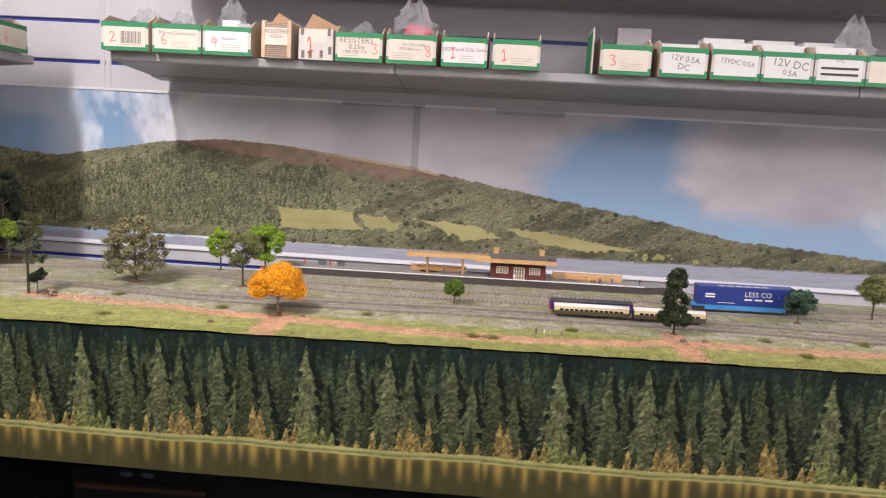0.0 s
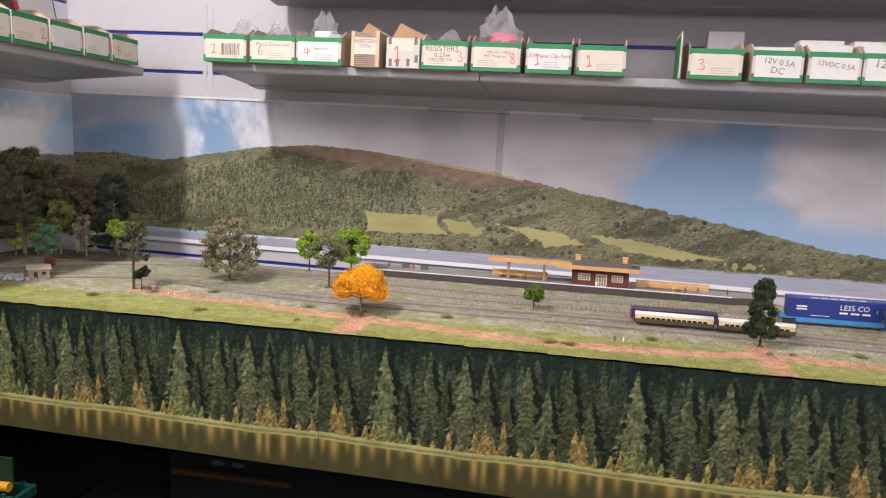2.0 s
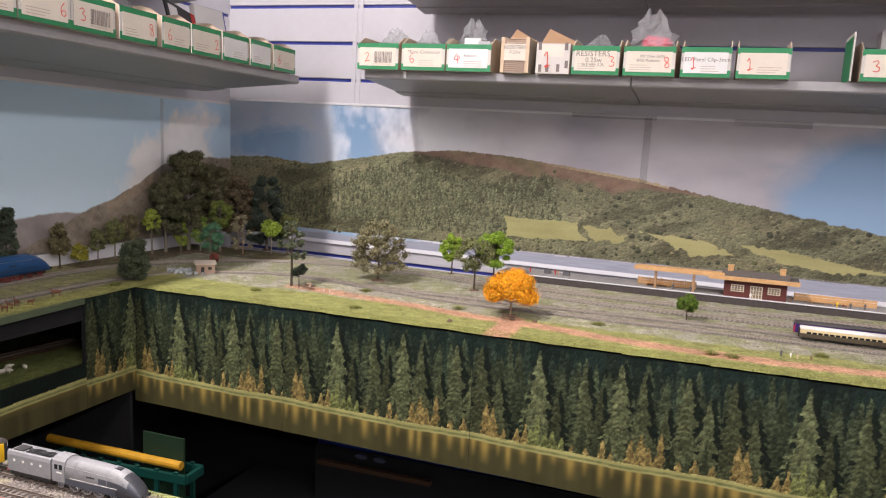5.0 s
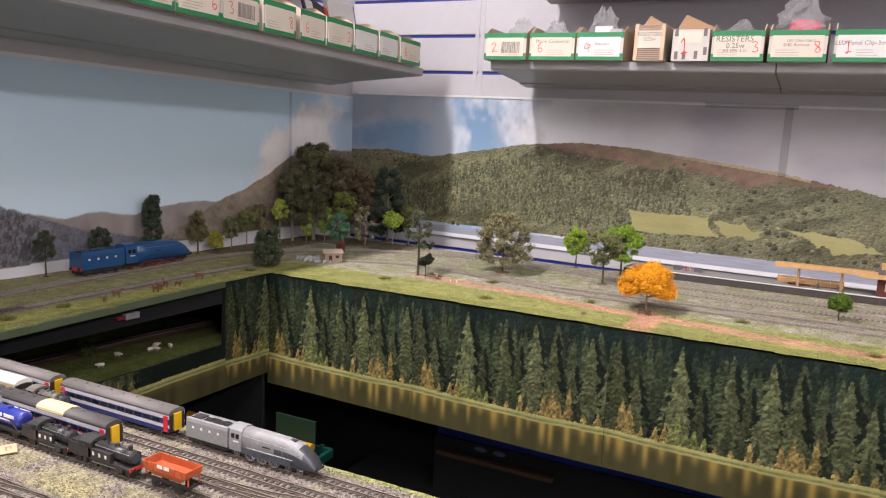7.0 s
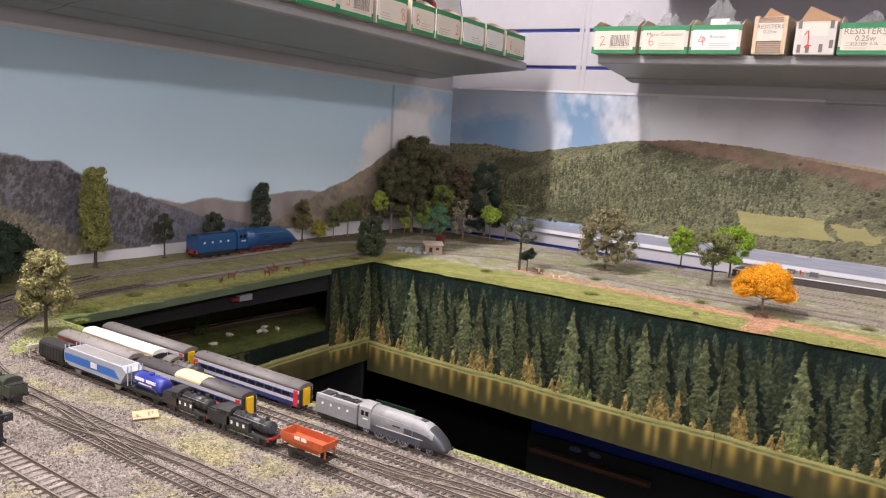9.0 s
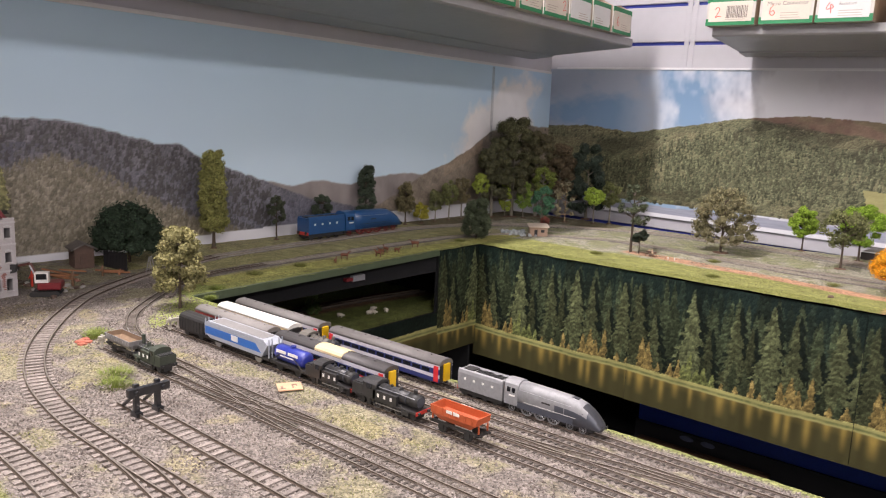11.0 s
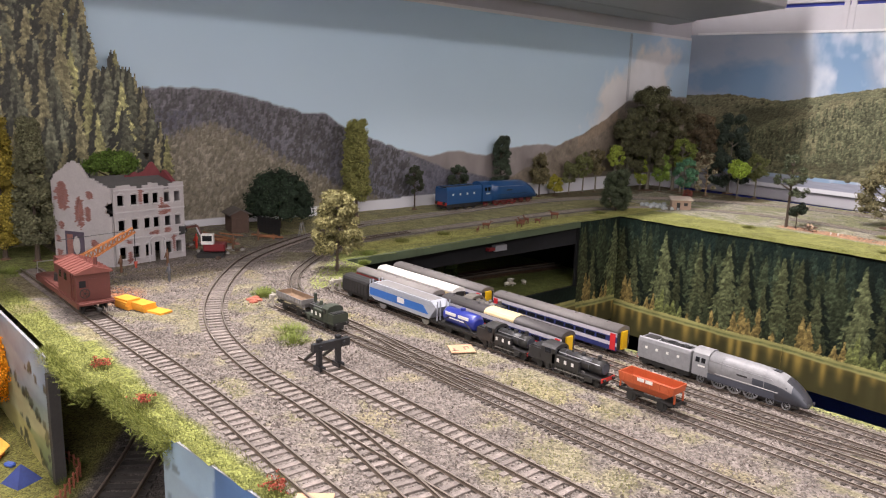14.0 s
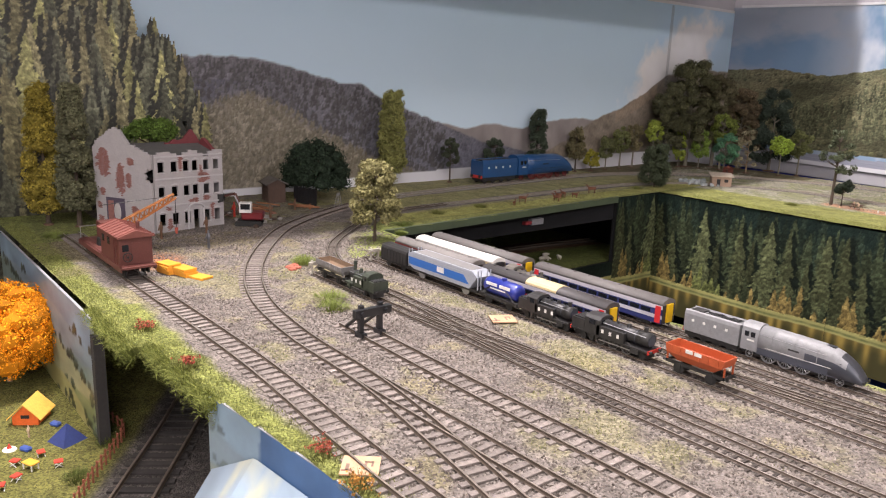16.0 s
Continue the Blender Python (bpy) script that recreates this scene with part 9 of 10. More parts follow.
ridge_tent(pose(-0.800, 0.092, LOW, 0, 0, -35) @ Matrix.Scale(0.82, 4))
bm = bmesh.new()
bmesh.ops.create_cone(bm, segments=4, radius1=0.0225, radius2=0.001, depth=0.021, cap_ends=True)
bmesh.ops.rotate(bm, verts=bm.verts, matrix=Matrix.Rotation(radians(45), 3, "Z"))
bt = part("pyramid_tent", bm, mat("navy_tent_cloth", (0.02, 0.035, 0.14), 0.7))
bt.matrix_basis = pose(-0.738, 0.108, LOW + 0.0076, 0, 0, 20) @ Matrix.Scale(0.76, 4)
tagged(bt, "navy blue pyramid model tent on the camp field", "tent")
for k, (x, y, c) in enumerate(((-0.720, 0.083, C_RED), (-0.716, 0.063, C_RED), (-0.695, 0.091, C_RED), (-0.690, 0.059, C_RED), (-0.682, 0.047, C_RED))):
    st = empty("camp_stool", pose(x, y, LOW, 0, 0, 40 * k), "small red model camp stool with white legs", "stool", "camp stools")
    part("seat", boxes((-0.0035, 0.0035, -0.003, 0.003, 0.0042, 0.0052)), c, st)
    for s in (-1, 1):
        bm = bmesh.new()
        tube(bm, (-0.003, s * 0.0026, 0), (0.003, s * 0.0026, 0.0043), 0.0004, n=4)
        tube(bm, (0.003, s * 0.0026, 0), (-0.003, s * 0.0026, 0.0043), 0.0004, n=4)
        part("leg", bm, C_WHITE, st)
tb = empty("camp_table", pose(-0.703, 0.072, LOW, 0, 0, 25), "small orange-topped model camp table", "table")
part("tabletop", boxes((-0.006, 0.006, -0.004, 0.004, 0.0058, 0.0066)), M_SLAB, tb)
for x in (-0.005, 0.005):
    for y in (-0.003, 0.003):
        part("leg", boxes((x - 0.0004, x + 0.0004, y - 0.0004, y + 0.0004, 0, 0.0058)), C_WHITE, tb)
for x, y, c, lab in ((-0.762, 0.082, C_BEIGE, "beige"), (-0.790, 0.058, C_BROWN, "brown"), (-0.735, 0.052, C_YEL, "yellow")):
    toy_figure(pose(x, y, LOW), 0.012, c, "tiny %s plastic camper figure on the grass" % lab)
for x, y in ((-0.773, 0.106), (-0.738, 0.075)):
    bm = bmesh.new()
    box(bm, -0.005, 0.005, -0.003, 0.003, 0, 0.004, 0.0012)
    bg = part("camp_bag", bm, C_BLUE)
    bg.matrix_basis = pose(x, y, LOW, 0, 0, 30)
    tagged(bg, "small blue model camp bag on the grass", "bag", "camp bags")
fp = empty("camp_fire", pose(-0.747, 0.064, LOW), "tiny model camp fire on pale stones", "camp fire")
bm = loft(bmesh.new(), [[(r * math.cos(a), r * math.sin(a), z) for a in np.linspace(0, 6.2832, 10, endpoint=False)] for z, r in ((0, 0.006), (0.0015, 0.005), (0.002, 0.002))])
part("stone_ring", bm, C_WHITE, fp)
bm = bmesh.new()
tube(bm, (0, 0, 0.001), (0, 0, 0.006), 0.0025, 0.0004, 7)
part("flame", bm, C_RED, fp)
fn = empty("post_fence", pose(0, 0, LOW), "red-brown model post and rail fence beside the lower line", "fence")
M_FENCE = mat("red_brown_fence_wood", (0.24, 0.075, 0.04), 0.7)
pp = glide([(-0.54, 0.035), (-0.60, 0.072), (-0.66, 0.112), (-0.70, 0.140), (-0.718, 0.150), (-0.735, 0.149), (-0.752, 0.146)], 0.0095)
for a, b in zip(pp, pp[1:]):
    bm = bmesh.new()
    tube(bm, (a[0], a[1], -0.001), (a[0], a[1], 0.014), 0.0009, n=5)
    part("post", bm, M_FENCE, fn)
    for z in (0.005, 0.011):
        bm = bmesh.new()
        tube(bm, (a[0], a[1], z), (b[0], b[1], z), 0.0006, n=4)
        part("fence_rail", bm, M_FENCE, fn)
for k, (x, y) in enumerate(((-0.735, 0.150), (-0.71, 0.135), (-0.665, 0.098))):
    tuft(x, y, LOW, 0.010, 0.009, (0.10, 0.12, 0.03), "dark weed tuft beside the lower fence", 90 + k, 260)
# painted card folded over the yard edge
us, vs = np.arange(0, 0.62, 0.005), np.arange(0, 0.066, 0.004)
U, V = np.meshgrid(us, vs)
card_sky = blend(np.broadcast_to(np.array([0.30, 0.38, 0.46]), U.shape + (3,)).copy() * (0.7 + 0.6 * fbm(U, V, 25, 4))[..., None], (fbm(U * 2, V, 20, 12) - 0.55) * 6, (0.55, 0.54, 0.36))
fl = grid_sheet("folded_card", us, vs, lambda u, v: np.stack([-0.514 + u, 0.1490 + 0.087 * u - v * 0.55, np.minimum(0.947 + u * 0.57, 0.979) - v * 0.75], -1), card_sky, M_PRINT)
tagged(fl, "pale sky-painted card folded out over the yard edge", "card")

# ---- under the boards ----
M_TEAL = mat("teal_crate_plastic", (0.004, 0.040, 0.032), 0.4, var=0.1)


def crate(m, w, d, h, material, label, bars=7):
    t = empty("plastic_crate", m, label, "crate")
    part("base", boxes((-w / 2, w / 2, -d / 2, d / 2, 0, 0.006)), material, t)
    for s in (-1, 1):
        for z in (0.012, h * 0.5, h - 0.012):
            part("rail", boxes((-w / 2, w / 2, s * d / 2 - 0.004, s * d / 2 + 0.004, z - 0.008, z + 0.008)), material, t)
            part("end_rail", boxes((s * w / 2 - 0.004, s * w / 2 + 0.004, -d / 2, d / 2, z - 0.008, z + 0.008)), material, t)
        for k in range(bars):
            x = -w / 2 + (k + 0.5) * w / bars
            part("bar", boxes((x - 0.004, x + 0.004, s * d / 2 - 0.003, s * d / 2 + 0.003, 0, h)), material, t)
    return t


stand = empty("under_table_rack", pose(-0.2, 1.30, 0), "black storage rack below the layout", "rack")
part("rack_shelf", boxes((-0.73, 1.2, -0.45, 0.40, 0.42, 0.44)), M_BLACK, stand)
for x in (-0.72, 0.2, 1.18):
    for y in (-0.44, 0.39):
        part("rack_leg", boxes((x - 0.015, x + 0.015, y - 0.015, y + 0.015, 0, 0.42)), M_BLACK, stand)
crate(pose(-0.862, 1.150, 0.52, 0, 0, 3), 0.30, 0.05, 0.165, M_TEAL, "teal green plastic basket below the pit")
bm = bmesh.new()
tube(bm, (-1.05, 1.138, 0.694), (-0.731, 1.145, 0.692), 0.0085, n=12)
tagged(part("yellow_handle", bm, mat("yellow_pole_plastic", (0.42, 0.22, 0.015), 0.45)), "yellow plastic handle lying across the basket", "handle")
gb = part("green_panel", boxes((-0.048, 0.048, -0.002, 0.002, 0, 0.30)), mat("dark_green_sheet", (0.003, 0.020, 0.008), 0.6))
gb.matrix_basis = pose(-0.782, 1.158, 0.44)
tagged(gb, "dark green plastic sheet standing behind the basket", "panel")
tote = empty("storage_tote", pose(-0.27, 1.62, 0.44), "dark blue plastic storage tote under the station board", "tote")
M_TOTE = mat("dark_blue_tote_plastic", (0.035, 0.09, 0.50), 0.4, var=0.15, scale=20)
part("front_panel", boxes((-0.42, 0.60, -0.030, -0.026, 0, 0.26)), M_TOTE, tote)
# black end and lower front: shade on the blue tote put into the colour
part("end_panel", boxes((-0.42, -0.416, -0.026, 0.07, 0, 0.26)), M_BLACKP, tote)
part("rear_panel", boxes((-0.42, 0.60, 0.07, 0.074, 0, 0.26)), M_TOTE, tote)
part("lower_shade_panel", boxes((-0.424, 0.60, -0.036, -0.031, 0, 0.140)), M_BLACKP, tote)
for k in range(2):
    part("grip", fixed(extrude(bmesh.new(), [(-0.300 + k * 0.048 + 0.016 * math.cos(a), 0.128 + 0.006 * math.sin(a)) for a in np.linspace(0, 6.2832, 14, endpoint=False)], -0.038, -0.0362, axis="y")), mat("pale_tote_sticker", (0.13, 0.14, 0.22), 0.5), tote)
part("brown_bar", boxes((-0.406, -0.115, -0.06, -0.045, 0.100, 0.110)), mat("dark_brown_bar_wood", (0.10, 0.05, 0.025), 0.7), tote)

# ---- parts boxes on the shelves ----
M_CARD = mat("brown_cardboard", (0.36, 0.22, 0.125), 0.8, var=0.12, scale=40, bump=0.15)
M_CARDB = mat("buff_cardboard", (0.50, 0.40, 0.30), 0.8, var=0.12, scale=40)
M_CARDW = mat("white_faced_cardboard", (0.55, 0.52, 0.48), 0.6, var=0.06, scale=30)
M_GREEN = mat("green_printed_band", (0.018, 0.205, 0.075), 0.5, var=0.1, scale=60)
M_LABEL = mat("cream_paper_label", (0.64, 0.58, 0.49), 0.6, var=0.05, scale=50)
M_LABELW = mat("white_paper_label", (0.66, 0.65, 0.63), 0.6, var=0.05, scale=50)
M_REDINK = mat("red_marker_ink", (0.62, 0.06, 0.04), 0.6)
M_FADED = mat("faded_brown_print", (0.42, 0.34, 0.28), 0.6)
M_GREYINK = mat("grey_print_ink", (0.16, 0.13, 0.12), 0.6)
M_BAG = clear_mat("clear_plastic_bag", (0.80, 0.81, 0.83), 0.32)
M_TAPE = clear_mat("clear_tape", (0.8, 0.8, 0.82), 0.22)


PEN = {"1": [(-0.18, 0.25), (0.05, 0.5), (0.0, -0.5), (-0.2, -0.47), (0.25, -0.45)], "2": [(-0.25, 0.3), (-0.05, 0.5), (0.2, 0.35), (0.1, 0.05), (-0.28, -0.45), (0.0, -0.38), (0.32, -0.48)],
       "3": [(-0.25, 0.42), (0.05, 0.5), (0.22, 0.3), (-0.02, 0.06), (0.25, -0.15), (0.1, -0.45), (-0.28, -0.38)], "4": [(0.05, 0.5), (-0.3, -0.05), (0.32, -0.02), (0.12, 0.3), (0.08, -0.5)],
       "6": [(0.2, 0.5), (-0.12, 0.2), (-0.22, -0.25), (0.0, -0.5), (0.22, -0.3), (0.1, -0.05), (-0.18, -0.15)], "8": [(0.2, 0.4), (-0.05, 0.5), (-0.2, 0.28), (0.2, -0.2), (0.05, -0.5), (-0.2, -0.3), (0.12, 0.1), (0.2, 0.4)]}


def pen_numeral(text, size, material, parent, m):
    """A numeral drawn with a felt pen, standing in its xz plane."""
    line = glide(PEN[text], 0.06) * size
    bm = bmesh.new()
    for a, b in zip(line, line[1:]):
        tube(bm, (a[0], 0, a[1]), (b[0], 0, b[1]), size * 0.040, size * 0.036, 5)
    for v in bm.verts:
        v.co.y *= 0.15
    part("red_numeral", bm, material, parent, "red marker numeral").matrix_local = m


def carton(m, w, label, red="", lines=(), cream=True, barcode=False, h=0.060, depth=0.20, flap=1, handwriting=()):
    """Open-topped parts carton: front face on y = 0, its foot at z = 0, from x = 0 to w."""
    t = empty("parts_box", m, label, "box", "parts boxes")
    k = 0.0022
    part("base", boxes((0, w, 0, depth, 0, k)), M_CARDW, t)
    side = [(0, 0), (depth, 0), (depth, h * 1.28), (0.03, h * 1.28), (0.0, h * 1.0)]
    for x in (0, w - k):
        part("side", fixed(extrude(bmesh.new(), side, x, x + k)), M_CARDB, t)
    part("back", boxes((k, w - k, depth - k, depth, k, h * 1.28)), M_CARD, t)
    fr = part("front", boxes((0, w, -k, 0, 0, h)), M_CARDW, t)
    part("green_band", boxes((-0.0004, w + 0.0004, -k - 0.0006, -k, 0, h * 0.24)), M_GREEN, fr)
    part("green_band", boxes((-0.0004, w + 0.0004, -k - 0.0006, -k, h * 0.80, h)), M_GREEN, fr)
    lb = part("paper_label", boxes((w * 0.05, w * 0.94, -k - 0.0012, -k - 0.0006, h * 0.13, h * 0.83)), M_LABEL if cream else M_LABELW, fr)
    y = -k - 0.0015
    if barcode:
        x = w * 0.42
        rng = np.random.default_rng(2)
        while x < w * 0.86:
            b = rng.uniform(0.0007, 0.0025)
            part("barcode_bar", boxes((x, x + b, y, y + 0.0002, h * 0.25, h * 0.68)), M_GREYINK, lb)
            x += b + rng.uniform(0.0008, 0.002)
    for text, size, fx, fz in lines:
        words(text, size, M_GREYINK, lb, pose(w * fx, y, h * fz, 90, 0, 0), "printed_line")
    for text, size, fx, fz in handwriting:
        words(text, size, M_GREYINK, lb, pose(w * fx, y - 0.0001, h * fz, 90, 8, 0), "handwriting")
    if red:
        pen_numeral(red, h * 0.36, M_REDINK, lb, pose(w * (0.24 if barcode or len(lines) % 2 == 0 else 0.84), y - 0.0001, h * 0.46, 0, -8, 0))
    rng = np.random.default_rng(int(w * 1e5))
    for j in range(3 if not handwriting else 0):
        left = not (barcode or len(lines) % 2 == 0)
        a = w * (0.12 if left else 0.40)
        part("text_bar", boxes((a, a + w * rng.uniform(0.30, 0.46), y, y + 0.0002, h * (0.19 + 0.08 * j), h * (0.19 + 0.08 * j) + 0.0012)), M_FADED, lb)
    return t


def bag(m, r, h, label, material=None, seed=1, top=0.35):
    """A crumpled clear bag with a gathered neck."""
    bm = bmesh.new()
    rng = np.random.default_rng(seed)
    n = 22
    rings = []
    for f in np.linspace(0, 1, 15):
        rad = r * (0.85 + 0.2 * math.sin(f * 3)) * (1 - (1 - top) * max(0, (f - 0.45) / 0.55) ** 1.2)
        rings.append([(rad * (1 + 0.55 * noise.noise(Vector((4 * math.cos(a), 4 * math.sin(a), f * 7 + seed)))) * math.cos(a), rad * 0.7 * (1 + 0.55 * noise.noise(Vector((4 * math.cos(a), 4 * math.sin(a), f * 7 + seed + 9)))) * math.sin(a), f * h * (1 + 0.22 * noise.noise(Vector((2 * math.cos(a), 2 * math.sin(a), seed * 3.1))) * f)) for a in np.linspace(0, 6.2832, n, endpoint=False)])
    loft(bm, rings, cap=False)
    ob = part("plastic_bag", fixed(bm), material or M_BAG)
    ob.matrix_basis = m
    return tagged(ob, label, "bag", "plastic bags")


S = SHELF_B @ pose(0, 1.699, 0.0005)
row = (
    (-0.661, -0.556, dict(red="2", barcode=True, label="open parts box with a barcode label and green bands")),
    (-0.547, -0.440, dict(red="6", lines=(("Micro Connector", 0.0115, 0.52, 0.68), ("", 0.01, 0.5, 0.5)), label="open parts box labelled for micro connectors")),
    (-0.435, -0.330, dict(red="4", cream=False, lines=(("Resistors", 0.0085, 0.55, 0.58), ("", 0.01, 0.5, 0.5)), label="open parts box with a white resistor label")),
    (-0.146, -0.046, dict(red="3", lines=(("RESISTERS", 0.0165, 0.44, 0.72), ("0.25w", 0.0145, 0.46, 0.50), ("3k3 100r 3.2k", 0.0085, 0.45, 0.34)), label="open parts box labelled RESISTERS 0.25w")),
    (-0.037, 0.068, dict(red="8", lines=(("SMD Resistor", 0.0085, 0.48, 0.52), ("100 Ohm 0603", 0.0085, 0.55, 0.66), ("", 0.01, 0.5, 0.5)), label="open parts box with a worn cream resistor label")),
    (0.080, 0.176, dict(red="1", cream=False, lines=(("LED Panel Clip-3mm", 0.0112, 0.50, 0.58), ("", 0.01, 0.5, 0.5)), label="open parts box labelled for LED panel clips")),
    (0.187, 0.286, dict(red="1", lines=(("", 0.01, 0.5, 0.5), ("", 0.01, 0.5, 0.5)), label="open parts box with a cream label and an orange dot")),
    (0.410, 0.514, dict(red="3", label="open parts box with a scribbled red numeral")),
    (0.532, 0.628, dict(cream=False, handwriting=(("12V 0.5A", 0.016, 0.52, 0.62), ("DC", 0.018, 0.5, 0.34)), label="parts box marked 12V 0.5A DC by hand")),
    (0.636, 0.733, dict(cream=False, handwriting=(("12VDC 0.5A", 0.0135, 0.52, 0.58),), label="parts box marked 12VDC 0.5A by hand")),
    (0.736, 0.837, dict(cream=False, handwriting=(("12V DC", 0.022, 0.55, 0.60), ("0.5A", 0.016, 0.55, 0.30)), label="parts box with bold black marker lettering")),
    (0.840, 0.939, dict(cream=False, handwriting=(("DC", 0.012, 0.5, 0.80),), label="white parts box with two black marker strokes")),
    (0.942, 1.045, dict(red="", label="parts box with a cream printed label")),
    (1.055, 1.155, dict(red="2", label="parts box with a cream printed label")),
)
for x0, x1, kw in row:
    cart = carton(S @ pose(x0, 0, 0, 0, 0, random.uniform(-1.2, 1.2)), x1 - x0, **kw)
    if x0 == 0.840:
        for z in (0.030, 0.018):
            part("marker_stroke", boxes((0.012, 0.085, -0.0042, -0.0038, z, z + 0.0045)), M_BLACKP, cart)
# the narrow packs between the cartons
rp = empty("resistor_pack", S @ pose(-0.308, 0, 0), "bandoliers of resistors packed upright on the shelf", "pack")
M_BAND = mat("beige_bandolier_tape", (0.58, 0.44, 0.30), 0.7, var=0.15, scale=80)
for x in (0.006, 0.062):
    part("tape_edge", boxes((x - 0.004, x + 0.004, -0.004, 0.12, 0, 0.076)), M_BAND, rp)
for k in range(17):
    part("resistor", boxes((0.010, 0.058, -0.002, 0.0, 0.003 + k * 0.0043, 0.0045 + k * 0.0043)), mat("copper_leads", (0.42, 0.28, 0.20), 0.4, metal=0.6), rp)
part("backing_card", boxes((0.002, 0.066, 0.001, 0.12, 0, 0.074)), M_LABEL, rp)
words("RESISTERS", 0.0115, M_GREYINK, rp, pose(0.034, -0.0045, 0.054, 90, 0, 0), "printed_line")
words("0.25w", 0.0105, M_GREYINK, rp, pose(0.034, -0.0045, 0.044, 90, 0, 0), "printed_line")
part("paper_slip", boxes((0.010, 0.058, -0.0040, -0.0025, 0.026, 0.062)), M_LABEL, rp)
wb = empty("printed_box", S @ pose(-0.226, 0, 0), "white printed carton with open brown flaps", "box")
part("body", boxes((0, 0.074, 0, 0.15, 0, 0.064)), M_CARDW, wb)
part("cream_slip", boxes((0.012, 0.060, -0.0006, 0, 0.036, 0.060)), M_LABEL, wb)
pen_numeral("1", 0.030, M_REDINK, wb, pose(0.024, -0.0012, 0.030, 0, -6, 0))
for k, (x, z) in enumerate(((0.006, 0.003), (0.022, 0.003), (0.046, 0.004), (0.064, 0.012), (0.062, 0.05), (0.004, 0.05))):
    part("print_bar", boxes((x, x + 0.007, -0.0005, 0, z, z + 0.016)), M_GREYINK, wb)
for x0, a in ((-0.085, 28), (-0.005, 24)):
    fl = part("open_flap", boxes((0, 0.066, 0, 0.0022, 0, 0.040)), M_CARD, wb)
    fl.matrix_local = pose(x0, 0.06, 0.072, -20, a, 0)
for x, yy, r, h, s, lab in ((-0.600, 0.08, 0.040, 0.085, 1, "crumpled clear plastic bag in a parts box"), (-0.505, 0.06, 0.036, 0.075, 2, "crumpled clear plastic bag in a parts box"), (-0.395, 0.07, 0.036, 0.105, 3, "tall clear plastic bag in a parts box"),
                            (0.015, 0.06, 0.046, 0.120, 4, "tall clear plastic bag over a pink packet"), (0.935, 0.06, 0.040, 0.120, 5, "grey crumpled plastic bag on the shelf"), (-0.10, 0.07, 0.040, 0.070, 6, "grey plastic bag in a parts box")):
    bag(S @ pose(x, yy, 0.018), r, h, lab, seed=s)
pk = part("pink_packet", boxes((-0.030, 0.030, -0.010, 0.010, 0, 0.052)), mat("bright_pink_foam", (0.75, 0.13, 0.20), 0.6, var=0.1, scale=60))
bmesh_b = bmesh.new()
bmesh_b.from_mesh(pk.data)
bmesh.ops.bevel(bmesh_b, geom=list(bmesh_b.edges), offset=0.006, segments=2, affect="EDGES")
bmesh_b.to_mesh(pk.data)
bmesh_b.free()
pk.matrix_basis = S @ pose(0.020, 0.050, 0.035, 0, 6, 0)
tagged(pk, "bright pink foam packet inside a clear bag", "packet")
for x, yy, w, h, lab in ((-0.385, 0.03, 0.040, 0.075, "white"), (-0.355, 0.025, 0.030, 0.068, "grey"), (0.500, 0.15, 0.075, 0.115, "grey"), (0.575, 0.03, 0.082, 0.068, "white"), (0.680, 0.03, 0.086, 0.075, "white"), (0.680, 0.09, 0.086, 0.092, "white"), (0.785, 0.03, 0.086, 0.075, "white"),
                         (0.785, 0.09, 0.086, 0.092, "white"), (0.890, 0.03, 0.082, 0.075, "white"), (0.890, 0.09, 0.082, 0.092, "white")):
    bm = bmesh.new()
    box(bm, -w / 2, w / 2, 0, 0.045, 0, h, 0.001)
    sb = part("small_carton", bm, M_LABELW if lab == "white" else mat("pale_grey_carton", (0.42, 0.41, 0.42), 0.6))
    sb.matrix_basis = S @ pose(x, yy, 0.003)
    tagged(sb, "plain %s cardboard carton standing in the shelf row" % lab, "box", "plain cartons")
lean_flap = empty("leaning_flap", S @ pose(0.392, 0.0, 0.0), "green and white box flap standing at the end of a row", "flap")
part("panel", boxes((0.0, 0.0025, -0.004, 0.10, 0, 0.092)), M_CARDW, lean_flap)
part("green_face", boxes((-0.0008, 0.0, 0.004, 0.098, 0.001, 0.085)), M_GREEN, lean_flap)

# boxes on the side shelf
SL = SHELF_L @ pose(0, 0.003, 0.0005)
side_row = ((1.669, 1.772, "6"), (1.572, 1.661, ""), (1.467, 1.567, ""), (1.364, 1.463, "2"), (1.276, 1.362, "6"), (1.165, 1.261, "8"), (1.055, 1.156, "3"), (0.954, 1.052, "6"), (0.85, 0.95, "8"), (0.75, 0.845, ""), (0.645, 0.745, "4"), (0.54, 0.64, "2"), (0.43, 0.535, ""))
for k, (y0, y1, red) in enumerate(side_row):
    carton(SL @ pose(y0, 0, 0, 0, 0, random.uniform(-2, 2)), y1 - y0, "open parts box with green bands and a %s label" % ("white" if k in (1, 2) else "cream"), red=red, barcode=(k == 6), cream=k not in (1, 2), depth=0.22,
           lines=(("", 0.01, 0.5, 0.5),) if k % 2 else ())
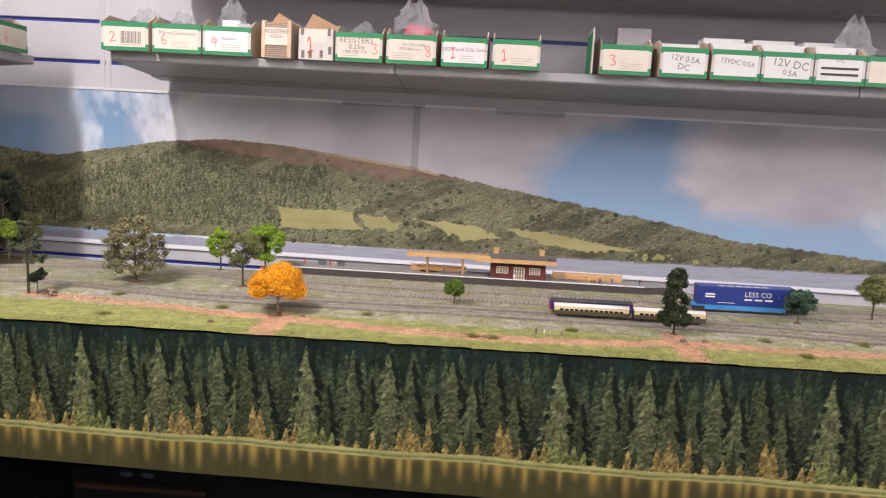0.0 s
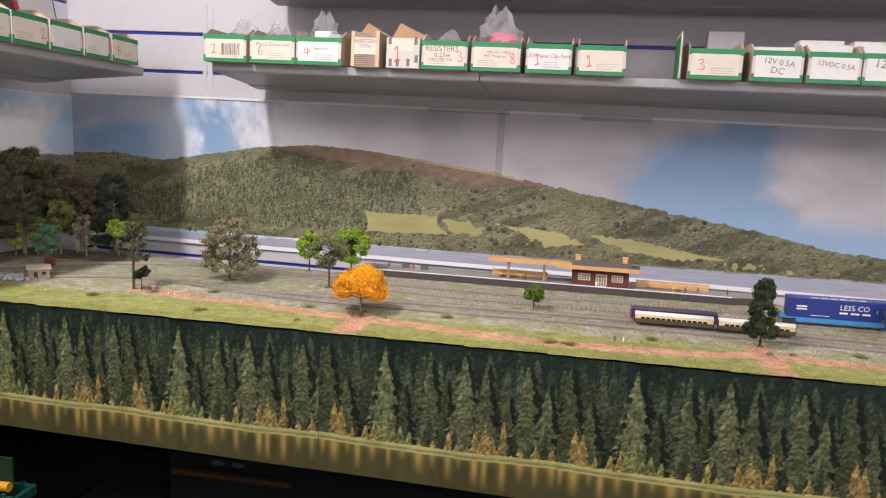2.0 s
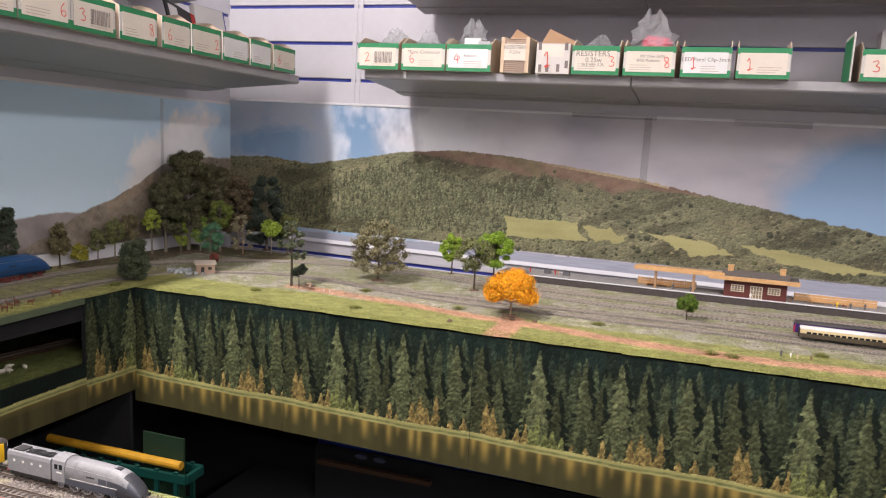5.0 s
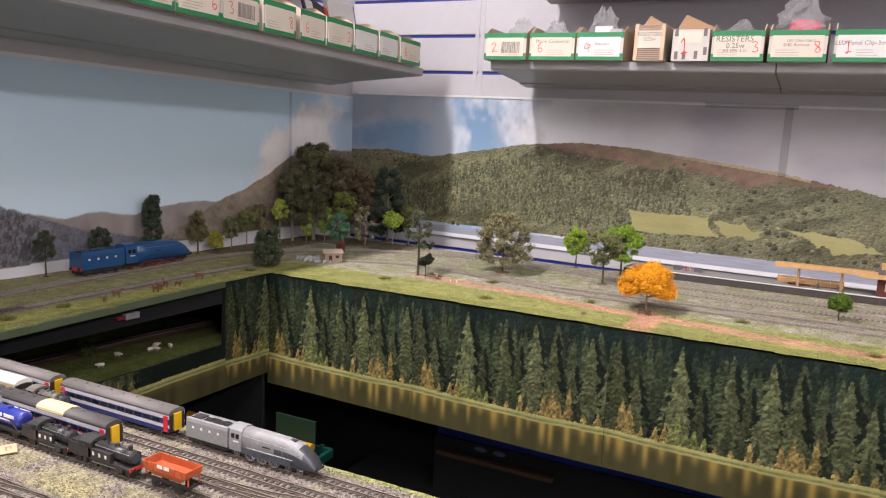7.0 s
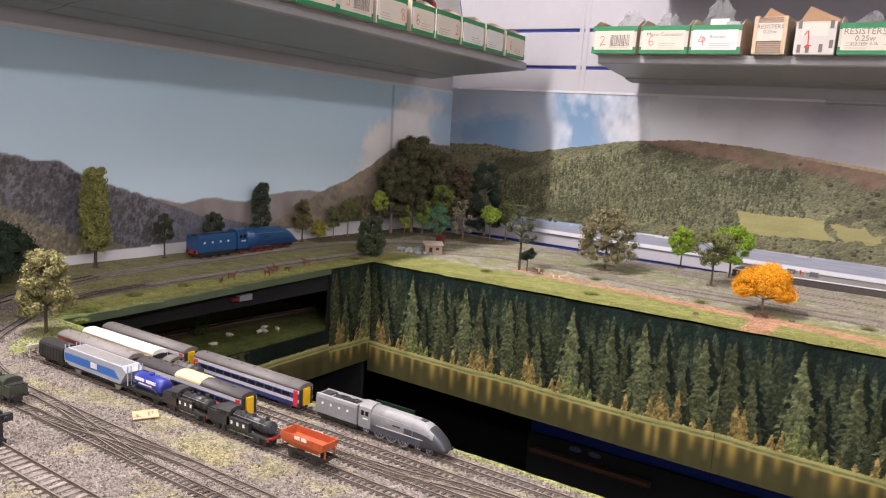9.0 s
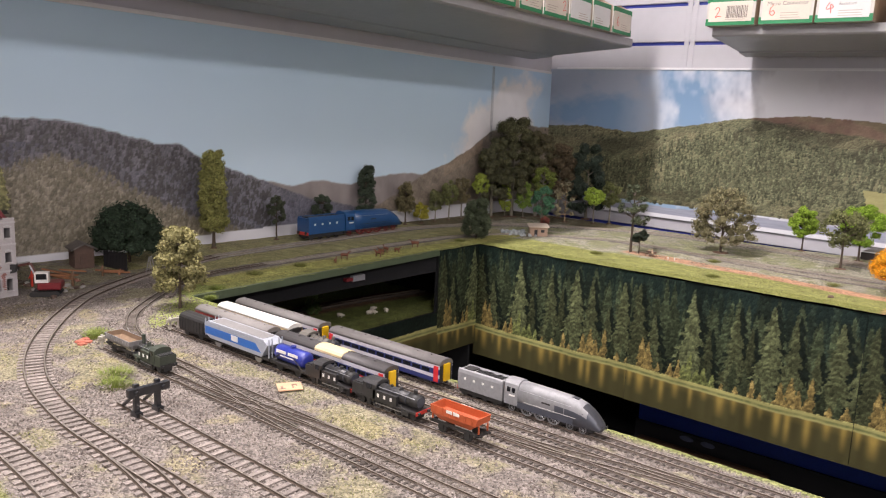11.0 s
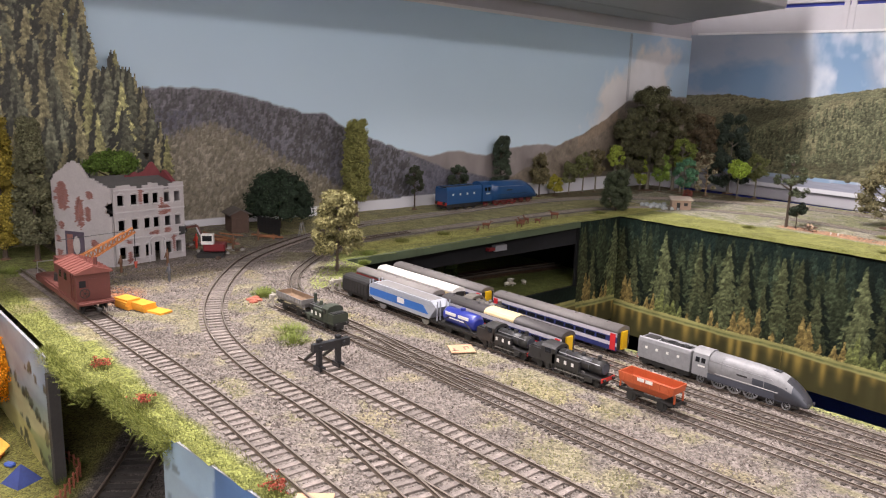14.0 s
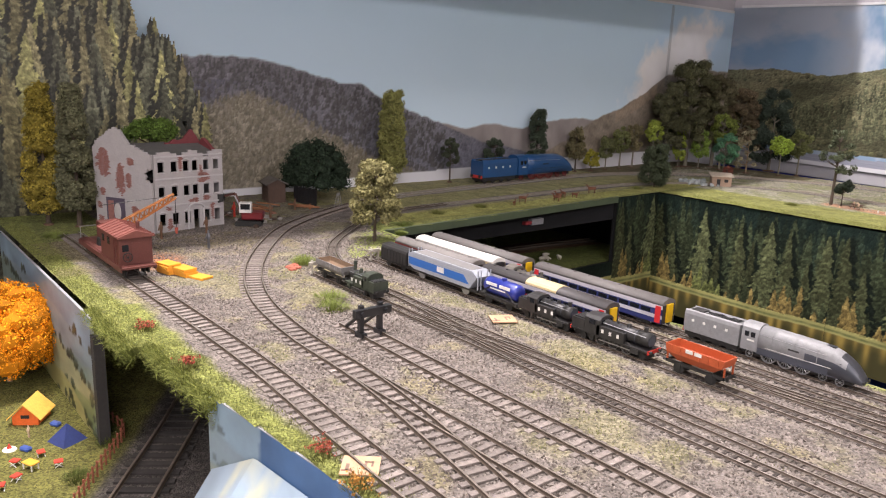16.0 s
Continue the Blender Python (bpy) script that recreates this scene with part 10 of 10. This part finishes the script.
pc = part("picture_card", boxes((-0.05, 0.05, -0.002, 0.002, 0, 0.075)), mat("black_printed_card", (0.03, 0.028, 0.03), 0.4))
pc.matrix_basis = SL @ pose(1.41, 0.05, 0.040, -25, 12, 0)
tagged(pc, "black and red printed card leaning in a parts box", "card")
part("red_stripe", boxes((0.036, 0.05, -0.0026, -0.002, 0, 0.075)), M_RED, pc)
part("white_panel", boxes((-0.040, -0.012, -0.0026, -0.002, 0.035, 0.065)), M_LABELW, pc)
bl = part("white_binder", boxes((-0.055, 0.05, -0.006, 0.006, 0, 0.11)), M_LABELW)
bl.matrix_basis = SL @ pose(1.535, 0.07, 0.015, -12, 0, 0)
part("blue_spine", boxes((0.05, 0.053, -0.0065, 0.0065, 0, 0.11)), M_BLUE, bl)
tagged(bl, "white binder with a blue edge standing behind the boxes", "binder")
for x, yy, s in ((1.24, 0.08, 11), (1.10, 0.08, 12), (0.80, 0.08, 13)):
    bag(SL @ pose(x, yy, 0.02), 0.042, 0.085, "crumpled clear plastic bag in a parts box", seed=s)

# ---- tape on the backdrop ----
SEAM = 1.69
TB = pose(0, BACK - 0.0085, 1.47, 0, TILT_B, 0)


def tape(x0, x1, z0, z1, label, turn=0.0):
    us, vs = np.linspace(x0, x1, 30), np.linspace(z0, z1, 12)
    U, V = np.meshgrid(us, vs)
    ob = grid_sheet("clear_tape_strip", us, vs, lambda u, v: np.stack([u, -0.0015 * fbm(u, v, 70, 5), v - 1.47], -1), np.ones(U.shape + (3,)), M_TAPE)
    ob.matrix_basis = TB
    return tagged(ob, label, "tape", "tape strips")


tape(-0.008, 0.010, 1.235, 1.398, "clear tape over the joint of the backdrop")
side_tape = tape(-0.006, 0.006, 1.20, 1.405, "clear tape over the joint of the side backdrop")
side_tape.matrix_basis = pose(LEFT + 0.0085, SEAM, 1.47, 0, 0, 90)
tape(-0.19, 0.02, 1.392, 1.404, "torn clear tape along the top of the backdrop")
tape(0.20, 0.37, 1.388, 1.404, "torn clear tape along the top of the backdrop")
